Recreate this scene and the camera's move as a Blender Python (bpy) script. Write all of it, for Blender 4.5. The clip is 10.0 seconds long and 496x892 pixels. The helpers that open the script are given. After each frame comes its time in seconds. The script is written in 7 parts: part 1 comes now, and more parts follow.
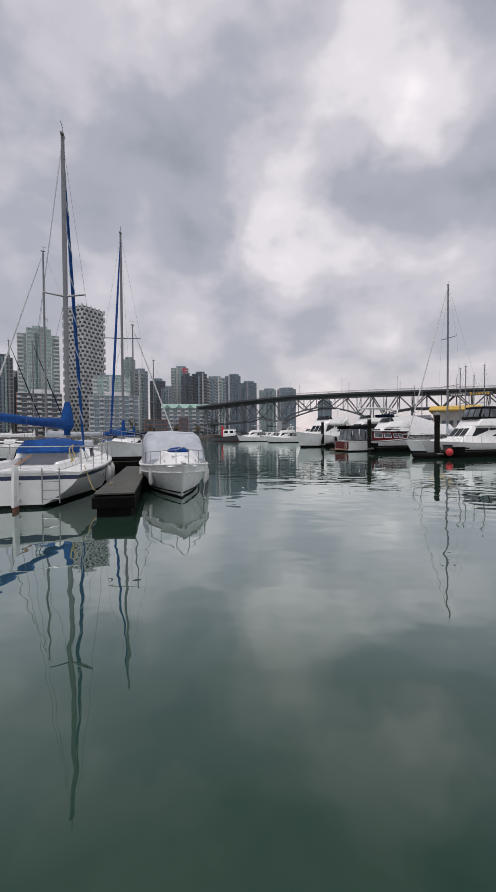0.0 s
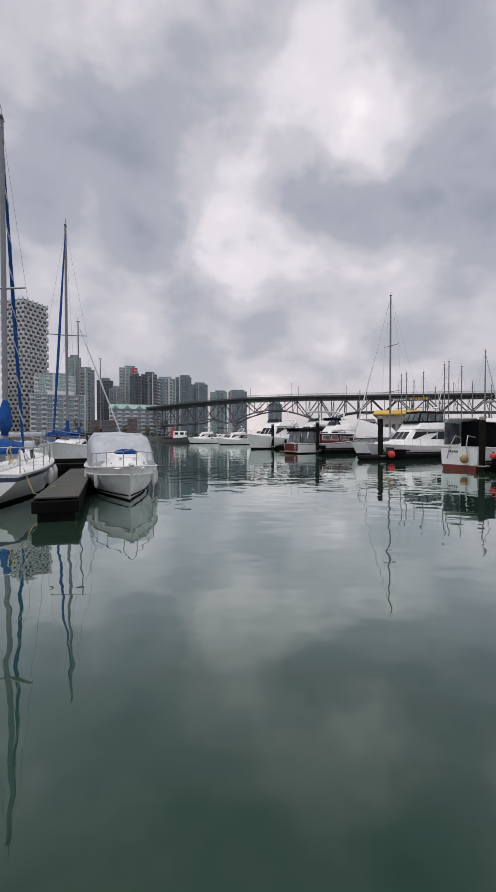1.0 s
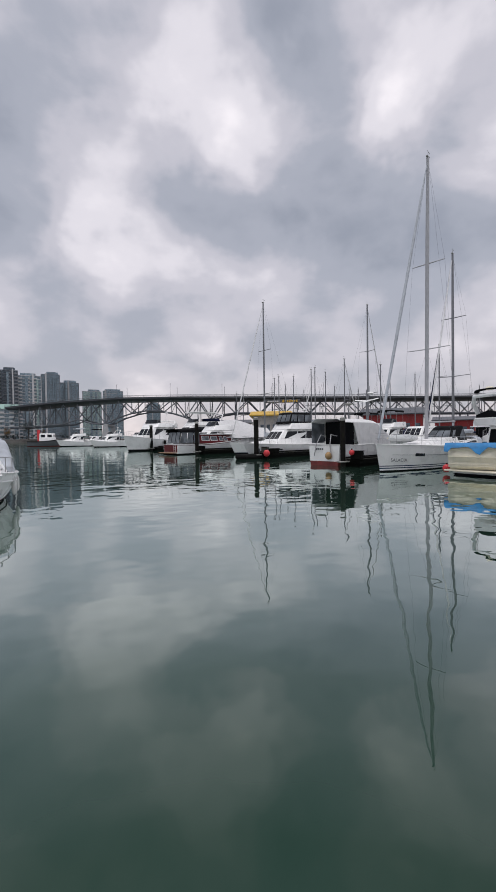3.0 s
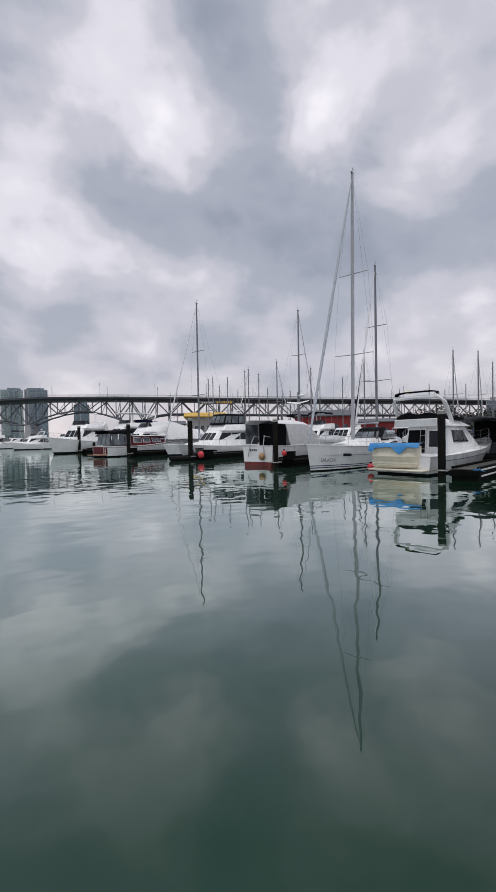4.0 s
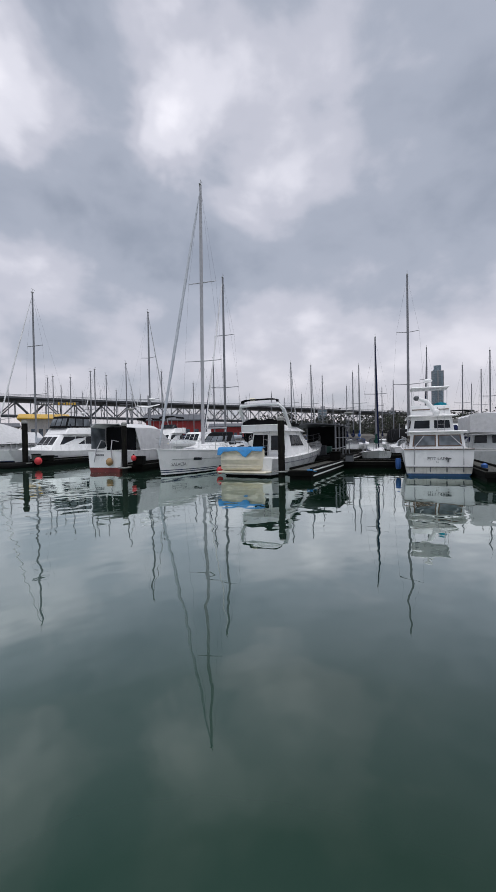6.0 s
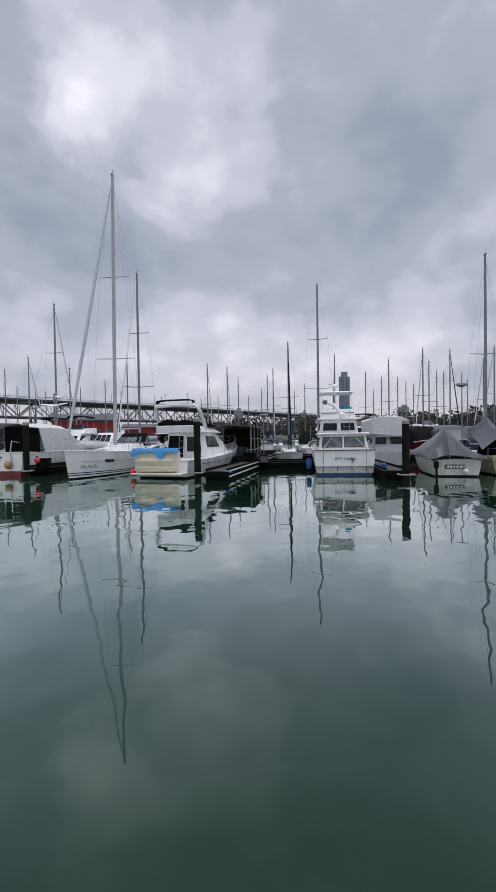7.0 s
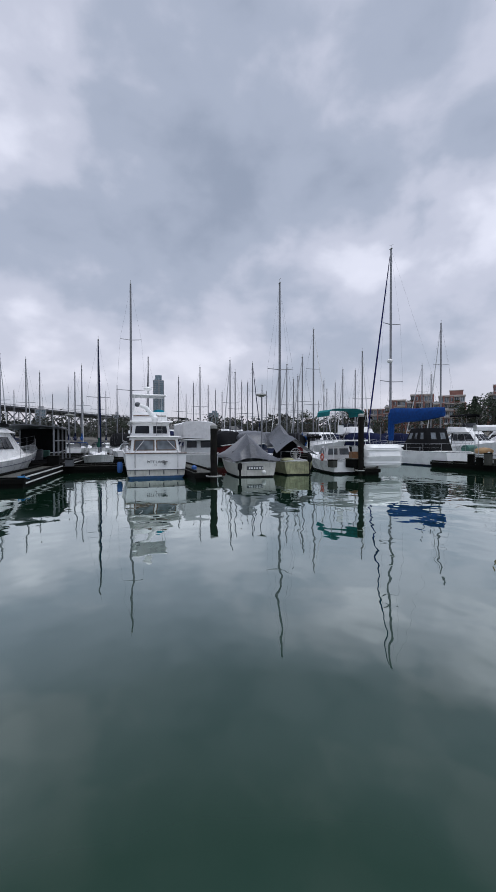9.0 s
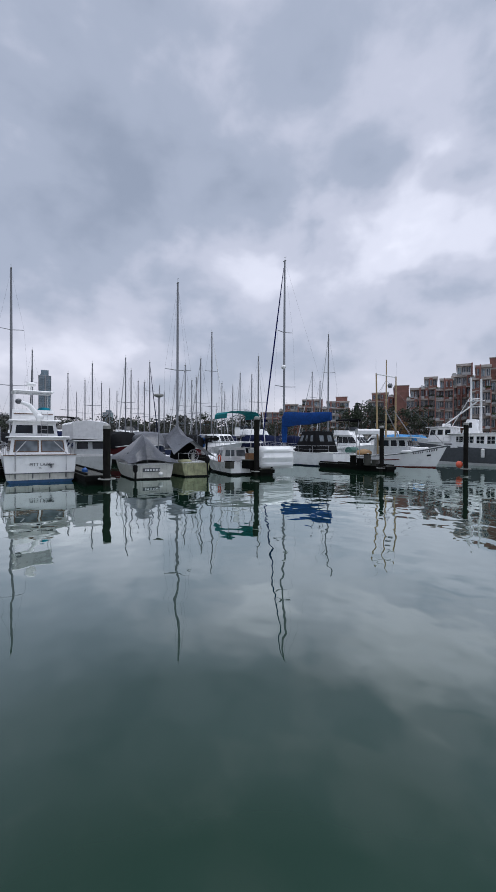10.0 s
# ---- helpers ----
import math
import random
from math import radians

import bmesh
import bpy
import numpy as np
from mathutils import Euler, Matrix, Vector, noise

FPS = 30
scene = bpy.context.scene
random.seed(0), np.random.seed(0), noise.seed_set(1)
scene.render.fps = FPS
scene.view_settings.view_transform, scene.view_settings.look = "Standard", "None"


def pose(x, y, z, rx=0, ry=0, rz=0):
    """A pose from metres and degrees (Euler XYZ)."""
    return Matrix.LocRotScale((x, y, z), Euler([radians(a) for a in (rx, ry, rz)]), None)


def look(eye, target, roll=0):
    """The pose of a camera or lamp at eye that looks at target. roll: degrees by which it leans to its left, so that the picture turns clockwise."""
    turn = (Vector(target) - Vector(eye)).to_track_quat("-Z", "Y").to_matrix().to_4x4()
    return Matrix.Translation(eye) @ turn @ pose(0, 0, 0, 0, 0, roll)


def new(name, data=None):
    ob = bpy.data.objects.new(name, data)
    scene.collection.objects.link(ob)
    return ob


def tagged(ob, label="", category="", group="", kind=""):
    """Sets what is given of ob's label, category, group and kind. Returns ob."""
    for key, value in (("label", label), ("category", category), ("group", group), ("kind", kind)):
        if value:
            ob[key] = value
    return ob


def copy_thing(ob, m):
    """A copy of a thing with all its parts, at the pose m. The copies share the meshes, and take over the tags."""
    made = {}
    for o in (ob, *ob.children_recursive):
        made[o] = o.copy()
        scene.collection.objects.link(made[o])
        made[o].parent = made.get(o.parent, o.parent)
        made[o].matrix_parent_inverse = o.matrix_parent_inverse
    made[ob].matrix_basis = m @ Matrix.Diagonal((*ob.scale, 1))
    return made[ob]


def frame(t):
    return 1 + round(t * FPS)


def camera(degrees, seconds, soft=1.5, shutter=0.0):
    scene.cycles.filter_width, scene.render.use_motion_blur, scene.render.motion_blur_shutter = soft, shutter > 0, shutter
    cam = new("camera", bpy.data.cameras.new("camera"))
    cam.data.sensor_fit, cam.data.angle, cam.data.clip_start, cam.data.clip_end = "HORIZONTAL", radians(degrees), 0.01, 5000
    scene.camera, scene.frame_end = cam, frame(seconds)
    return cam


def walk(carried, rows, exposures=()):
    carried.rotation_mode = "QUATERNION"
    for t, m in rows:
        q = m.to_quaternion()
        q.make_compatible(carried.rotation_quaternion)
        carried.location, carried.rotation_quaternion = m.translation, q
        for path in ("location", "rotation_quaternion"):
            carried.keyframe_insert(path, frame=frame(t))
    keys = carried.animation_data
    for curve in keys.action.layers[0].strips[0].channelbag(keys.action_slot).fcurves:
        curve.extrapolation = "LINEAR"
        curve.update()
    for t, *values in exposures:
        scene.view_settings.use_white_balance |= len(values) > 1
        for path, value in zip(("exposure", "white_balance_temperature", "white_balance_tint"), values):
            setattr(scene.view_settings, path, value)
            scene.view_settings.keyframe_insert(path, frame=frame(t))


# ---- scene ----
EYE = 1.9          # height of the lens above the water
ARC = 0.19         # the lens swings on a small arc round the body
PATH = [  # seconds, yaw, pitch, roll
    (0.0, -0.00, -1.48, 0.42), (0.5, -3.49, -1.31, 0.19), (1.0, -6.77, -1.24, 0.06),
    (1.5, -10.22, -1.26, 0.06), (2.0, -14.03, -1.32, 0.27), (2.5, -18.61, -1.29, 0.61),
    (4.0, -32.29, -1.23, 1.05), (4.5, -36.75, -1.23, 1.07), (5.0, -41.50, -1.25, 1.05),
    (5.5, -46.95, -1.11, 1.04), (7.0, -64.04, -1.04, 0.89), (7.5, -70.00, -1.06, 0.69),
    (8.0, -76.09, -1.00, 0.47), (8.5, -82.65, -0.93, 0.24), (9.0, -89.36, -0.83, 0.07),
    (9.5, -96.22, -0.71, -0.10), (10.0, -103.32, -0.60, -0.27)]
cam = camera(61.82, 10.0)
walk(cam, [(t, pose(-ARC * math.sin(radians(yaw)), ARC * math.cos(radians(yaw)), EYE, 90 + pitch, roll, yaw))
           for t, yaw, pitch, roll in PATH],
     exposures=[(0.0, 0.3, 6550, 13), (2.5, 0.3, 6450, 13), (4.5, 0.3, 6250, 12), (7.5, 0.34, 6050, 11), (10.0, 0.36, 5830, 11)])


# ---------------------------------------------------------------- light
def direction(az, el):
    a, e = radians(az), radians(el)
    return Vector((math.sin(a) * math.cos(e), math.cos(a) * math.cos(e), math.sin(e)))


class Nodes:
    """A short way to write node trees."""

    def __init__(self, tree):
        self.tree = tree
        tree.nodes.clear()

    def add(self, kind, links=(), **values):
        n = self.tree.nodes.new("ShaderNode" + kind)
        for k, v in values.items():
            setattr(n, k, v)
        for key, v in dict(links).items():
            sock = n.inputs[key]
            if isinstance(v, bpy.types.NodeSocket):
                self.tree.links.new(v, sock)
            else:
                sock.default_value = v
        return n

    def math(self, op, a, b=0.0, clamp=False):
        return self.add("Math", {0: a, 1: b}, operation=op, use_clamp=clamp).outputs[0]

    def ramp(self, fac, stops, interpolation="EASE"):
        n = self.add("ValToRGB", {0: fac})
        n.color_ramp.interpolation = interpolation
        els = n.color_ramp.elements
        while len(els) < len(stops):
            els.new(0.5)
        for e, (p, c) in zip(els, stops):
            e.position = p
            e.color = (*c, 1) if len(c) == 3 else c
        return n.outputs[0]

    def mix(self, fac, a, b, blend="MIX"):
        n = self.add("Mix", data_type="RGBA", blend_type=blend)
        for sock, v in ((n.inputs[0], fac), (n.inputs[6], a), (n.inputs[7], b)):
            if isinstance(v, bpy.types.NodeSocket):
                self.tree.links.new(v, sock)
            else:
                sock.default_value = v if sock.type == "VALUE" else ((*v, 1) if len(v) == 3 else v)
        return n.outputs[2]


# broken overcast: where the cloud is thin (azimuth, elevation, angular size, weight)
THIN = [(19, 36, 8, 1.1), (13, 37, 6, 0.7), (23, 34.5, 6, 0.6), (7.5, 27, 6, 1.0), (5, 24, 5, 0.5), (1, 20.5, 6, 0.6), (16.5, 20.5, 5, 0.7), (26, 20, 5, 0.6),
        (-17, 45, 9, 1.0), (17, 47, 6, 0.7), (43, 41, 5.5, 1.0), (43, 35, 4.5, 0.8), (48.5, 40, 5, 0.7), (12.7, 9, 6, 0.9), (55, 30, 6, 0.4), (60, 38, 8, 0.6),
        (54, 15, 6, 0.5), (60, 9, 8, 0.5), (82, 13, 9, 0.6), (70, 12, 8, 0.5), (98, 21, 7, 0.4), (118, 24.5, 6, 0.9), (127, 25, 6, 1.0), (108.5, 20.5, 6, 0.6), (123, 25, 6, 0.4)]
# and where it is thick
DARK = [(-11, 30, 10, 0.7), (-4, 25, 6, 0.5), (-22, 33, 8, 0.4), (-5, 36, 7, 0.4), (20, 29.5, 6, 0.8), (12, 31.5, 5, 0.7), (29, 33, 6, 0.7), (34, 42, 6, 0.8), (25, 43, 5, 0.6),
        (38, 26, 6, 0.7), (33, 29, 6, 0.5), (43, 24.5, 6, 0.6), (49, 22, 6, 0.5), (84, 29, 10, 0.8), (80, 20, 6, 0.4), (88, 36, 8, 0.35), (102, 38, 9, 0.2),
        (113, 30, 6, 0.3), (125.5, 18.5, 5, 0.4), (1, 15, 6, 0.3), (14, 14, 5, 0.3), (72, 22, 7, 0.25)]

world = bpy.data.worlds.new("sky")
scene.world = world
world.use_nodes = True
N = Nodes(world.node_tree)
way = N.add("TexCoord").outputs["Generated"]
sep = N.add("SeparateXYZ", {0: way})
up = N.math("MAXIMUM", sep.outputs[2], 0.0)
flat = N.math("ADD", up, 0.16)
plane = N.add("CombineXYZ", {0: N.math("DIVIDE", sep.outputs[0], flat), 1: N.math("DIVIDE", sep.outputs[1], flat), 2: 0.35}).outputs[0]
warp = N.add("TexNoise", {"Vector": plane, "Scale": 0.9, "Detail": 3.0}).outputs["Color"]
plane_w = N.add("VectorMath", {0: plane, 1: N.add("VectorMath", {0: warp, 3: 0.55}, operation="SCALE").outputs[0]}, operation="ADD").outputs[0]
big = N.add("TexNoise", {"Vector": plane_w, "Scale": 0.75, "Detail": 5.0, "Roughness": 0.48}).outputs["Fac"]
low = N.add("Mapping", {"Vector": way, "Scale": (1.0, 1.0, 1.6)}).outputs[0]
heap = N.add("TexNoise", {"Vector": low, "Scale": 1.9, "Detail": 4.0, "Roughness": 0.45, "Distortion": 0.3}).outputs["Fac"]
fine = N.add("TexNoise", {"Vector": low, "Scale": 5.6, "Detail": 6.0, "Roughness": 0.47, "Distortion": 0.15}).outputs["Fac"]
cover = N.math("ADD", N.math("MULTIPLY", big, 0.16), N.math("SUBTRACT", N.math("ADD", N.math("MULTIPLY", fine, 0.80), N.math("MULTIPLY", heap, 0.24)), 0.19))
jog = N.add("TexNoise", {"Vector": way, "Scale": 5.0, "Detail": 4.0, "Roughness": 0.55}).outputs["Color"]
jog = N.add("VectorMath", {0: jog, 1: (0.5, 0.5, 0.5)}, operation="SUBTRACT").outputs[0]
way_w = N.add("VectorMath", {0: way, 1: N.add("VectorMath", {0: jog, 3: 0.26}, operation="SCALE").outputs[0]}, operation="ADD").outputs[0]
cover = N.math("ADD", cover, N.math("MULTIPLY", N.math("POWER", N.math("SUBTRACT", 1.0, up), 9.0), 0.12))
for table, sign in ((THIN, 1.0), (DARK, -1.0)):
    for az, el, size, weight in table:
        far = N.add("VectorMath", {0: way_w, 1: direction(az, el)}, operation="DISTANCE").outputs["Value"]
        soft = N.add("MapRange", {0: far, 1: 0.0, 2: 1.7 * math.sin(radians(size)), 3: sign * weight * 0.22, 4: 0.0}, interpolation_type="SMOOTHSTEP").outputs[0]
        cover = N.math("ADD", cover, soft)
grey = N.ramp(cover, [(0.08, (0.265, 0.285, 0.325)), (0.34, (0.352, 0.368, 0.408)), (0.52, (0.495, 0.488, 0.52)), (0.70, (0.67, 0.648, 0.668)), (0.95, (0.88, 0.84, 0.84))])
clear = N.add("TexSky", sky_type="NISHITA", sun_disc=False, sun_elevation=radians(80), sun_rotation=radians(215)).outputs[0]
sky = N.mix(0.9, N.mix(1.0, clear, (0.1, 0.1, 0.1), "MULTIPLY"), grey)
haze = N.math("MULTIPLY", N.math("POWER", N.math("SUBTRACT", 1.0, up), 6.0), 0.85)
sky = N.mix(haze, sky, N.mix(1.0, sky, (1.12, 1.03, 0.97), "MULTIPLY"))
back = N.add("Background", {0: sky, 1: 1.0})
N.tree.links.new(back.outputs[0], N.add("OutputWorld").inputs[0])

sun_data = bpy.data.lights.new("sun", "SUN")
sun_data.energy, sun_data.angle, sun_data.color = 1.5, radians(44), (1.0, 0.97, 0.93)
sun = new("sun", sun_data)
sun.matrix_world = look(direction(215, 80) * 50, (0, 0, 0))


# ---------------------------------------------------------------- materials
def stain(name, colour, rough=0.5, metal=0.0, spread=0.12, scale=3.0, bump=0.1, grain=60.0, dirt=None, dirt_amount=0.25, spec=0.5):
    """A painted or natural surface: broad mottling, fine grain, streaks of dirt and a slight relief."""
    m = bpy.data.materials.new(name)
    m.use_nodes = True
    n = Nodes(m.node_tree)
    at = n.add("TexCoord").outputs["Object"]
    broad = n.add("TexNoise", {"Vector": at, "Scale": scale, "Detail": 5.0, "Roughness": 0.6}).outputs["Fac"]
    small = n.add("TexNoise", {"Vector": at, "Scale": grain, "Detail": 3.0}).outputs["Fac"]
    lo, hi = [tuple(min(1, c * k) for c in colour) for k in (1 - spread, 1 + spread)]
    tone = n.ramp(broad, [(0.3, lo), (0.7, hi)])
    tone = n.mix(n.math("MULTIPLY", small, spread), tone, tuple(c * 0.6 for c in colour))
    if dirt:
        long = n.add("Mapping", {"Vector": at, "Scale": (scale * 1.2, scale * 1.2, scale * 0.18)}).outputs[0]
        streak = n.add("TexNoise", {"Vector": long, "Scale": 2.0, "Detail": 6.0, "Roughness": 0.7}).outputs["Fac"]
        tone = n.mix(n.ramp(streak, [(0.52, (0, 0, 0)), (0.8, (dirt_amount,) * 3)]), tone, dirt)
    luck = n.add("ObjectInfo").outputs["Random"]
    tone = n.mix(n.math("MULTIPLY", luck, 0.12), tone, tuple(c * 0.55 for c in colour))
    rg = n.add("MapRange", {0: broad, 1: 0.2, 2: 0.8, 3: max(0.02, rough - 0.1), 4: min(1, rough + 0.12)}).outputs[0]
    relief = n.add("Bump", {"Height": small, "Strength": bump, "Distance": 0.01}).outputs[0]
    b = n.add("BsdfPrincipled", {"Base Color": tone, "Roughness": rg, "Metallic": metal, "Normal": relief, "Specular IOR Level": spec})
    n.tree.links.new(b.outputs[0], n.add("OutputMaterial").inputs[0])
    return m


def pane_glass(name, colour, rough=0.06):
    m = bpy.data.materials.new(name)
    m.use_nodes = True
    n = Nodes(m.node_tree)
    at = n.add("TexCoord").outputs["Object"]
    broad = n.add("TexNoise", {"Vector": at, "Scale": 1.3, "Detail": 2.0}).outputs["Fac"]
    tone = n.ramp(broad, [(0.3, tuple(c * 0.6 for c in colour)), (0.7, tuple(min(1, c * 1.5) for c in colour))])
    b = n.add("BsdfPrincipled", {"Base Color": tone, "Roughness": rough, "IOR": 1.35})
    n.tree.links.new(b.outputs[0], n.add("OutputMaterial").inputs[0])
    return m


def water_material():
    m = bpy.data.materials.new("harbour_water")
    m.use_nodes = True
    n = Nodes(m.node_tree)
    at = n.add("TexCoord").outputs["Object"]
    drift = n.add("Mapping", {"Vector": at, "Rotation": (0, 0, radians(20)), "Scale": (0.85, 1.0, 1.0)}).outputs[0]
    swell = n.add("TexNoise", {"Vector": drift, "Scale": 0.5, "Detail": 1.0, "Roughness": 0.4}).outputs["Fac"]
    ripple = n.add("TexNoise", {"Vector": drift, "Scale": 1.7, "Detail": 1.5, "Roughness": 0.4}).outputs["Fac"]
    # cat's paws: the breeze ruffles some stretches and leaves others smooth
    paw = n.add("TexNoise", {"Vector": at, "Scale": 0.07, "Detail": 3.0}).outputs["Fac"]
    paw = n.add("MapRange", {0: paw, 1: 0.42, 2: 0.66, 3: 0.5, 4: 1.3}).outputs[0]
    height = n.math("ADD", n.math("MULTIPLY", swell, 0.035), n.math("MULTIPLY", n.math("MULTIPLY", ripple, paw), 0.022))
    relief = n.add("Bump", {"Height": height, "Strength": 1.0, "Distance": 0.55}).outputs[0]
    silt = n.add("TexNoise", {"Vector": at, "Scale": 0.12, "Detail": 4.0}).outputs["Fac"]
    # light painted into the colour: brighter by the near finger, darker towards the fairway
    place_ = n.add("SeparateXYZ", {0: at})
    light_slope = n.add("MapRange", {0: n.math("SUBTRACT", place_.outputs[1], n.math("MULTIPLY", place_.outputs[0], 0.8)), 1: -4.0, 2: 4.0, 3: -0.24, 4: 0.24}).outputs[0]
    tone = n.ramp(n.math("ADD", silt, light_slope), [(0.25, (0.007, 0.026, 0.0135)), (0.5, (0.0130, 0.038, 0.0245)), (0.75, (0.027, 0.058, 0.0415))])
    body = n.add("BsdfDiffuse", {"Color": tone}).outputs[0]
    sheen = n.add("BsdfGlossy", {"Color": (0.93, 1.0, 0.975, 1), "Roughness": 0.012, "Normal": relief}).outputs[0]
    facing = n.add("LayerWeight", {"Blend": 0.5, "Normal": relief}).outputs["Facing"]
    gloss = n.ramp(facing, [(0.0, (0.02,) * 3), (0.30, (0.042,) * 3), (0.5, (0.16,) * 3), (0.68, (0.46,) * 3), (0.85, (0.71,) * 3), (1.0, (0.93,) * 3)], "LINEAR")
    b = n.add("MixShader", {0: gloss, 1: body, 2: sheen})
    n.tree.links.new(b.outputs[0], n.add("OutputMaterial").inputs[0])
    return m


GRIME = (0.16, 0.15, 0.11)
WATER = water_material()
WHITE = stain("white_gelcoat", (0.82, 0.82, 0.81), 0.28, spread=0.025, scale=1.2, bump=0.01, dirt=GRIME, dirt_amount=0.03)
CREAM = stain("cream_gelcoat", (0.74, 0.69, 0.55), 0.35, spread=0.06, bump=0.02, dirt=GRIME, dirt_amount=0.22)
OLDWHITE = stain("weathered_white_paint", (0.55, 0.54, 0.49), 0.5, spread=0.14, bump=0.05, dirt=(0.10, 0.10, 0.06), dirt_amount=0.7)
MOSSY = stain("mossy_gelcoat", (0.33, 0.33, 0.19), 0.6, spread=0.35, bump=0.15, dirt=(0.07, 0.08, 0.025), dirt_amount=0.95)
GREYHULL = stain("pale_grey_gelcoat", (0.50, 0.52, 0.52), 0.3, spread=0.06, bump=0.02, dirt=GRIME, dirt_amount=0.15)
CHARCOAL = stain("charcoal_hull_paint", (0.085, 0.09, 0.10), 0.4, spread=0.15, bump=0.03)
NAVY = stain("navy_stripe", (0.02, 0.03, 0.08), 0.35, bump=0.02)
BLUEHULL = stain("blue_bottom_paint", (0.013, 0.06, 0.15), 0.6, spread=0.2)
REDHULL = stain("red_bottom_paint", (0.17, 0.024, 0.022), 0.6, spread=0.25)
BROWNRED = stain("red_brown_rudder_paint", (0.22, 0.07, 0.05), 0.6, spread=0.2)
MAROON = stain("maroon_paint", (0.10, 0.012, 0.015), 0.5, spread=0.15, spec=0.2)
BLACKHULL = stain("black_bottom_paint", (0.012, 0.012, 0.013), 0.7, spread=0.3, spec=0.08)
DEEPBLUE = stain("deep_blue_canvas", (0.008, 0.05, 0.21), 0.85, spread=0.25, scale=5, bump=0.3, grain=150, spec=0.2)
BLUECLOTH = stain("royal_blue_canvas", (0.010, 0.068, 0.25), 0.85, spread=0.25, scale=5, bump=0.3, grain=150, spec=0.2)
NAVYCLOTH = stain("dark_navy_canvas", (0.009, 0.013, 0.04), 0.9, spread=0.25, bump=0.3, grain=150, spec=0.08)
# real canvas; also the black of sheets standing in for shaded openings
BLACKCLOTH_SHADE = stain("black_canvas_and_shade", (0.009, 0.0095, 0.011), 0.85, spread=0.3, bump=0.3, grain=150, spec=0.08)
TEALCLOTH = stain("teal_canvas", (0.01, 0.16, 0.17), 0.85, spread=0.2, bump=0.3, grain=150, spec=0.2)
TURQUOISE = stain("turquoise_canvas", (0.02, 0.27, 0.36), 0.8, spread=0.2, bump=0.3, grain=120, spec=0.2)
INDIGO = stain("indigo_sun_cloth", (0.018, 0.022, 0.11), 0.85, spread=0.2, bump=0.3, grain=150, spec=0.1)
GREENCLOTH = stain("dark_green_canvas", (0.012, 0.06, 0.045), 0.85, spread=0.2, bump=0.3, grain=150, spec=0.2)
GREYCLOTH = stain("pale_grey_canvas", (0.44, 0.47, 0.51), 0.8, spread=0.12, bump=0.3, grain=150, dirt=(0.2, 0.2, 0.19), dirt_amount=0.4)
WHITECLOTH = stain("white_tarpaulin", (0.70, 0.70, 0.70), 0.7, spread=0.08, bump=0.3, grain=60, dirt=(0.3, 0.3, 0.28), dirt_amount=0.3)
GREYTARP = stain("grey_tarpaulin", (0.075, 0.08, 0.092), 0.33, spread=0.35, scale=4, bump=1.0, grain=9, dirt=(0.25, 0.26, 0.27), dirt_amount=0.35)
BLUETARP = stain("bright_blue_tarpaulin", (0.03, 0.22, 0.50), 0.6, spread=0.2, bump=0.4, grain=30)
ALLOY = stain("mast_aluminium", (0.22, 0.225, 0.24), 0.42, metal=0.3, spread=0.1, bump=0.02)
PALEALLOY = stain("white_painted_mast", (0.42, 0.42, 0.44), 0.4, spread=0.08, bump=0.02)
STEEL = stain("stainless_steel", (0.42, 0.42, 0.43), 0.38, metal=0.7, spread=0.05, bump=0.01)
WIRE = stain("rigging_wire", (0.12, 0.12, 0.13), 0.4, metal=0.5, spread=0.1, bump=0.0)
SPRUCE = stain("varnished_pole", (0.36, 0.26, 0.13), 0.4, spread=0.15, bump=0.05)
TEAK = stain("varnished_wood", (0.28, 0.14, 0.06), 0.4, spread=0.2, bump=0.1)
DARKTEAK = stain("weathered_dark_teak", (0.13, 0.075, 0.045), 0.55, spread=0.25, bump=0.1)
PLANK = stain("wet_grey_planks", (0.068, 0.068, 0.058), 0.5, spread=0.3, scale=2, bump=0.4, grain=40, dirt=(0.05, 0.06, 0.03), dirt_amount=0.6, spec=0.2)
TIMBER = stain("dark_tarred_timber", (0.006, 0.006, 0.0055), 0.75, spread=0.4, scale=2, bump=0.5, grain=30, dirt=(0.012, 0.014, 0.007), dirt_amount=0.5, spec=0.05)
PILE = stain("creosoted_pile", (0.013, 0.012, 0.011), 0.8, spread=0.4, scale=2.5, bump=0.6, grain=25, dirt=(0.04, 0.05, 0.018), dirt_amount=0.6, spec=0.08)
CAPSTEEL = stain("galvanised_cap", (0.30, 0.30, 0.28), 0.55, metal=0.3, spread=0.2)
RUBBER = stain("black_rubber", (0.010, 0.010, 0.010), 0.75, spread=0.3, spec=0.1)
FENDER = stain("white_vinyl_fender", (0.68, 0.68, 0.66), 0.45, spread=0.08, dirt=GRIME, dirt_amount=0.3)
RED = stain("red_vinyl_buoy", (0.62, 0.035, 0.045), 0.45, spread=0.1)
ORANGE = stain("orange_vinyl_buoy", (0.60, 0.10, 0.05), 0.5, spread=0.12)
ROPE = stain("yellow_rope", (0.50, 0.40, 0.16), 0.8, spread=0.2)
TAN = stain("tan_fender", (0.35, 0.22, 0.10), 0.7, spread=0.2)
GLASS = pane_glass("dark_boat_window", (0.010, 0.013, 0.017))
PALEGLASS = pane_glass("vinyl_window", (0.13, 0.145, 0.16), 0.12)
BLUEBIN = stain("blue_plastic", (0.02, 0.09, 0.30), 0.5)
GREENPAINT = stain("green_painted_steel", (0.06, 0.16, 0.13), 0.6, spread=0.3)


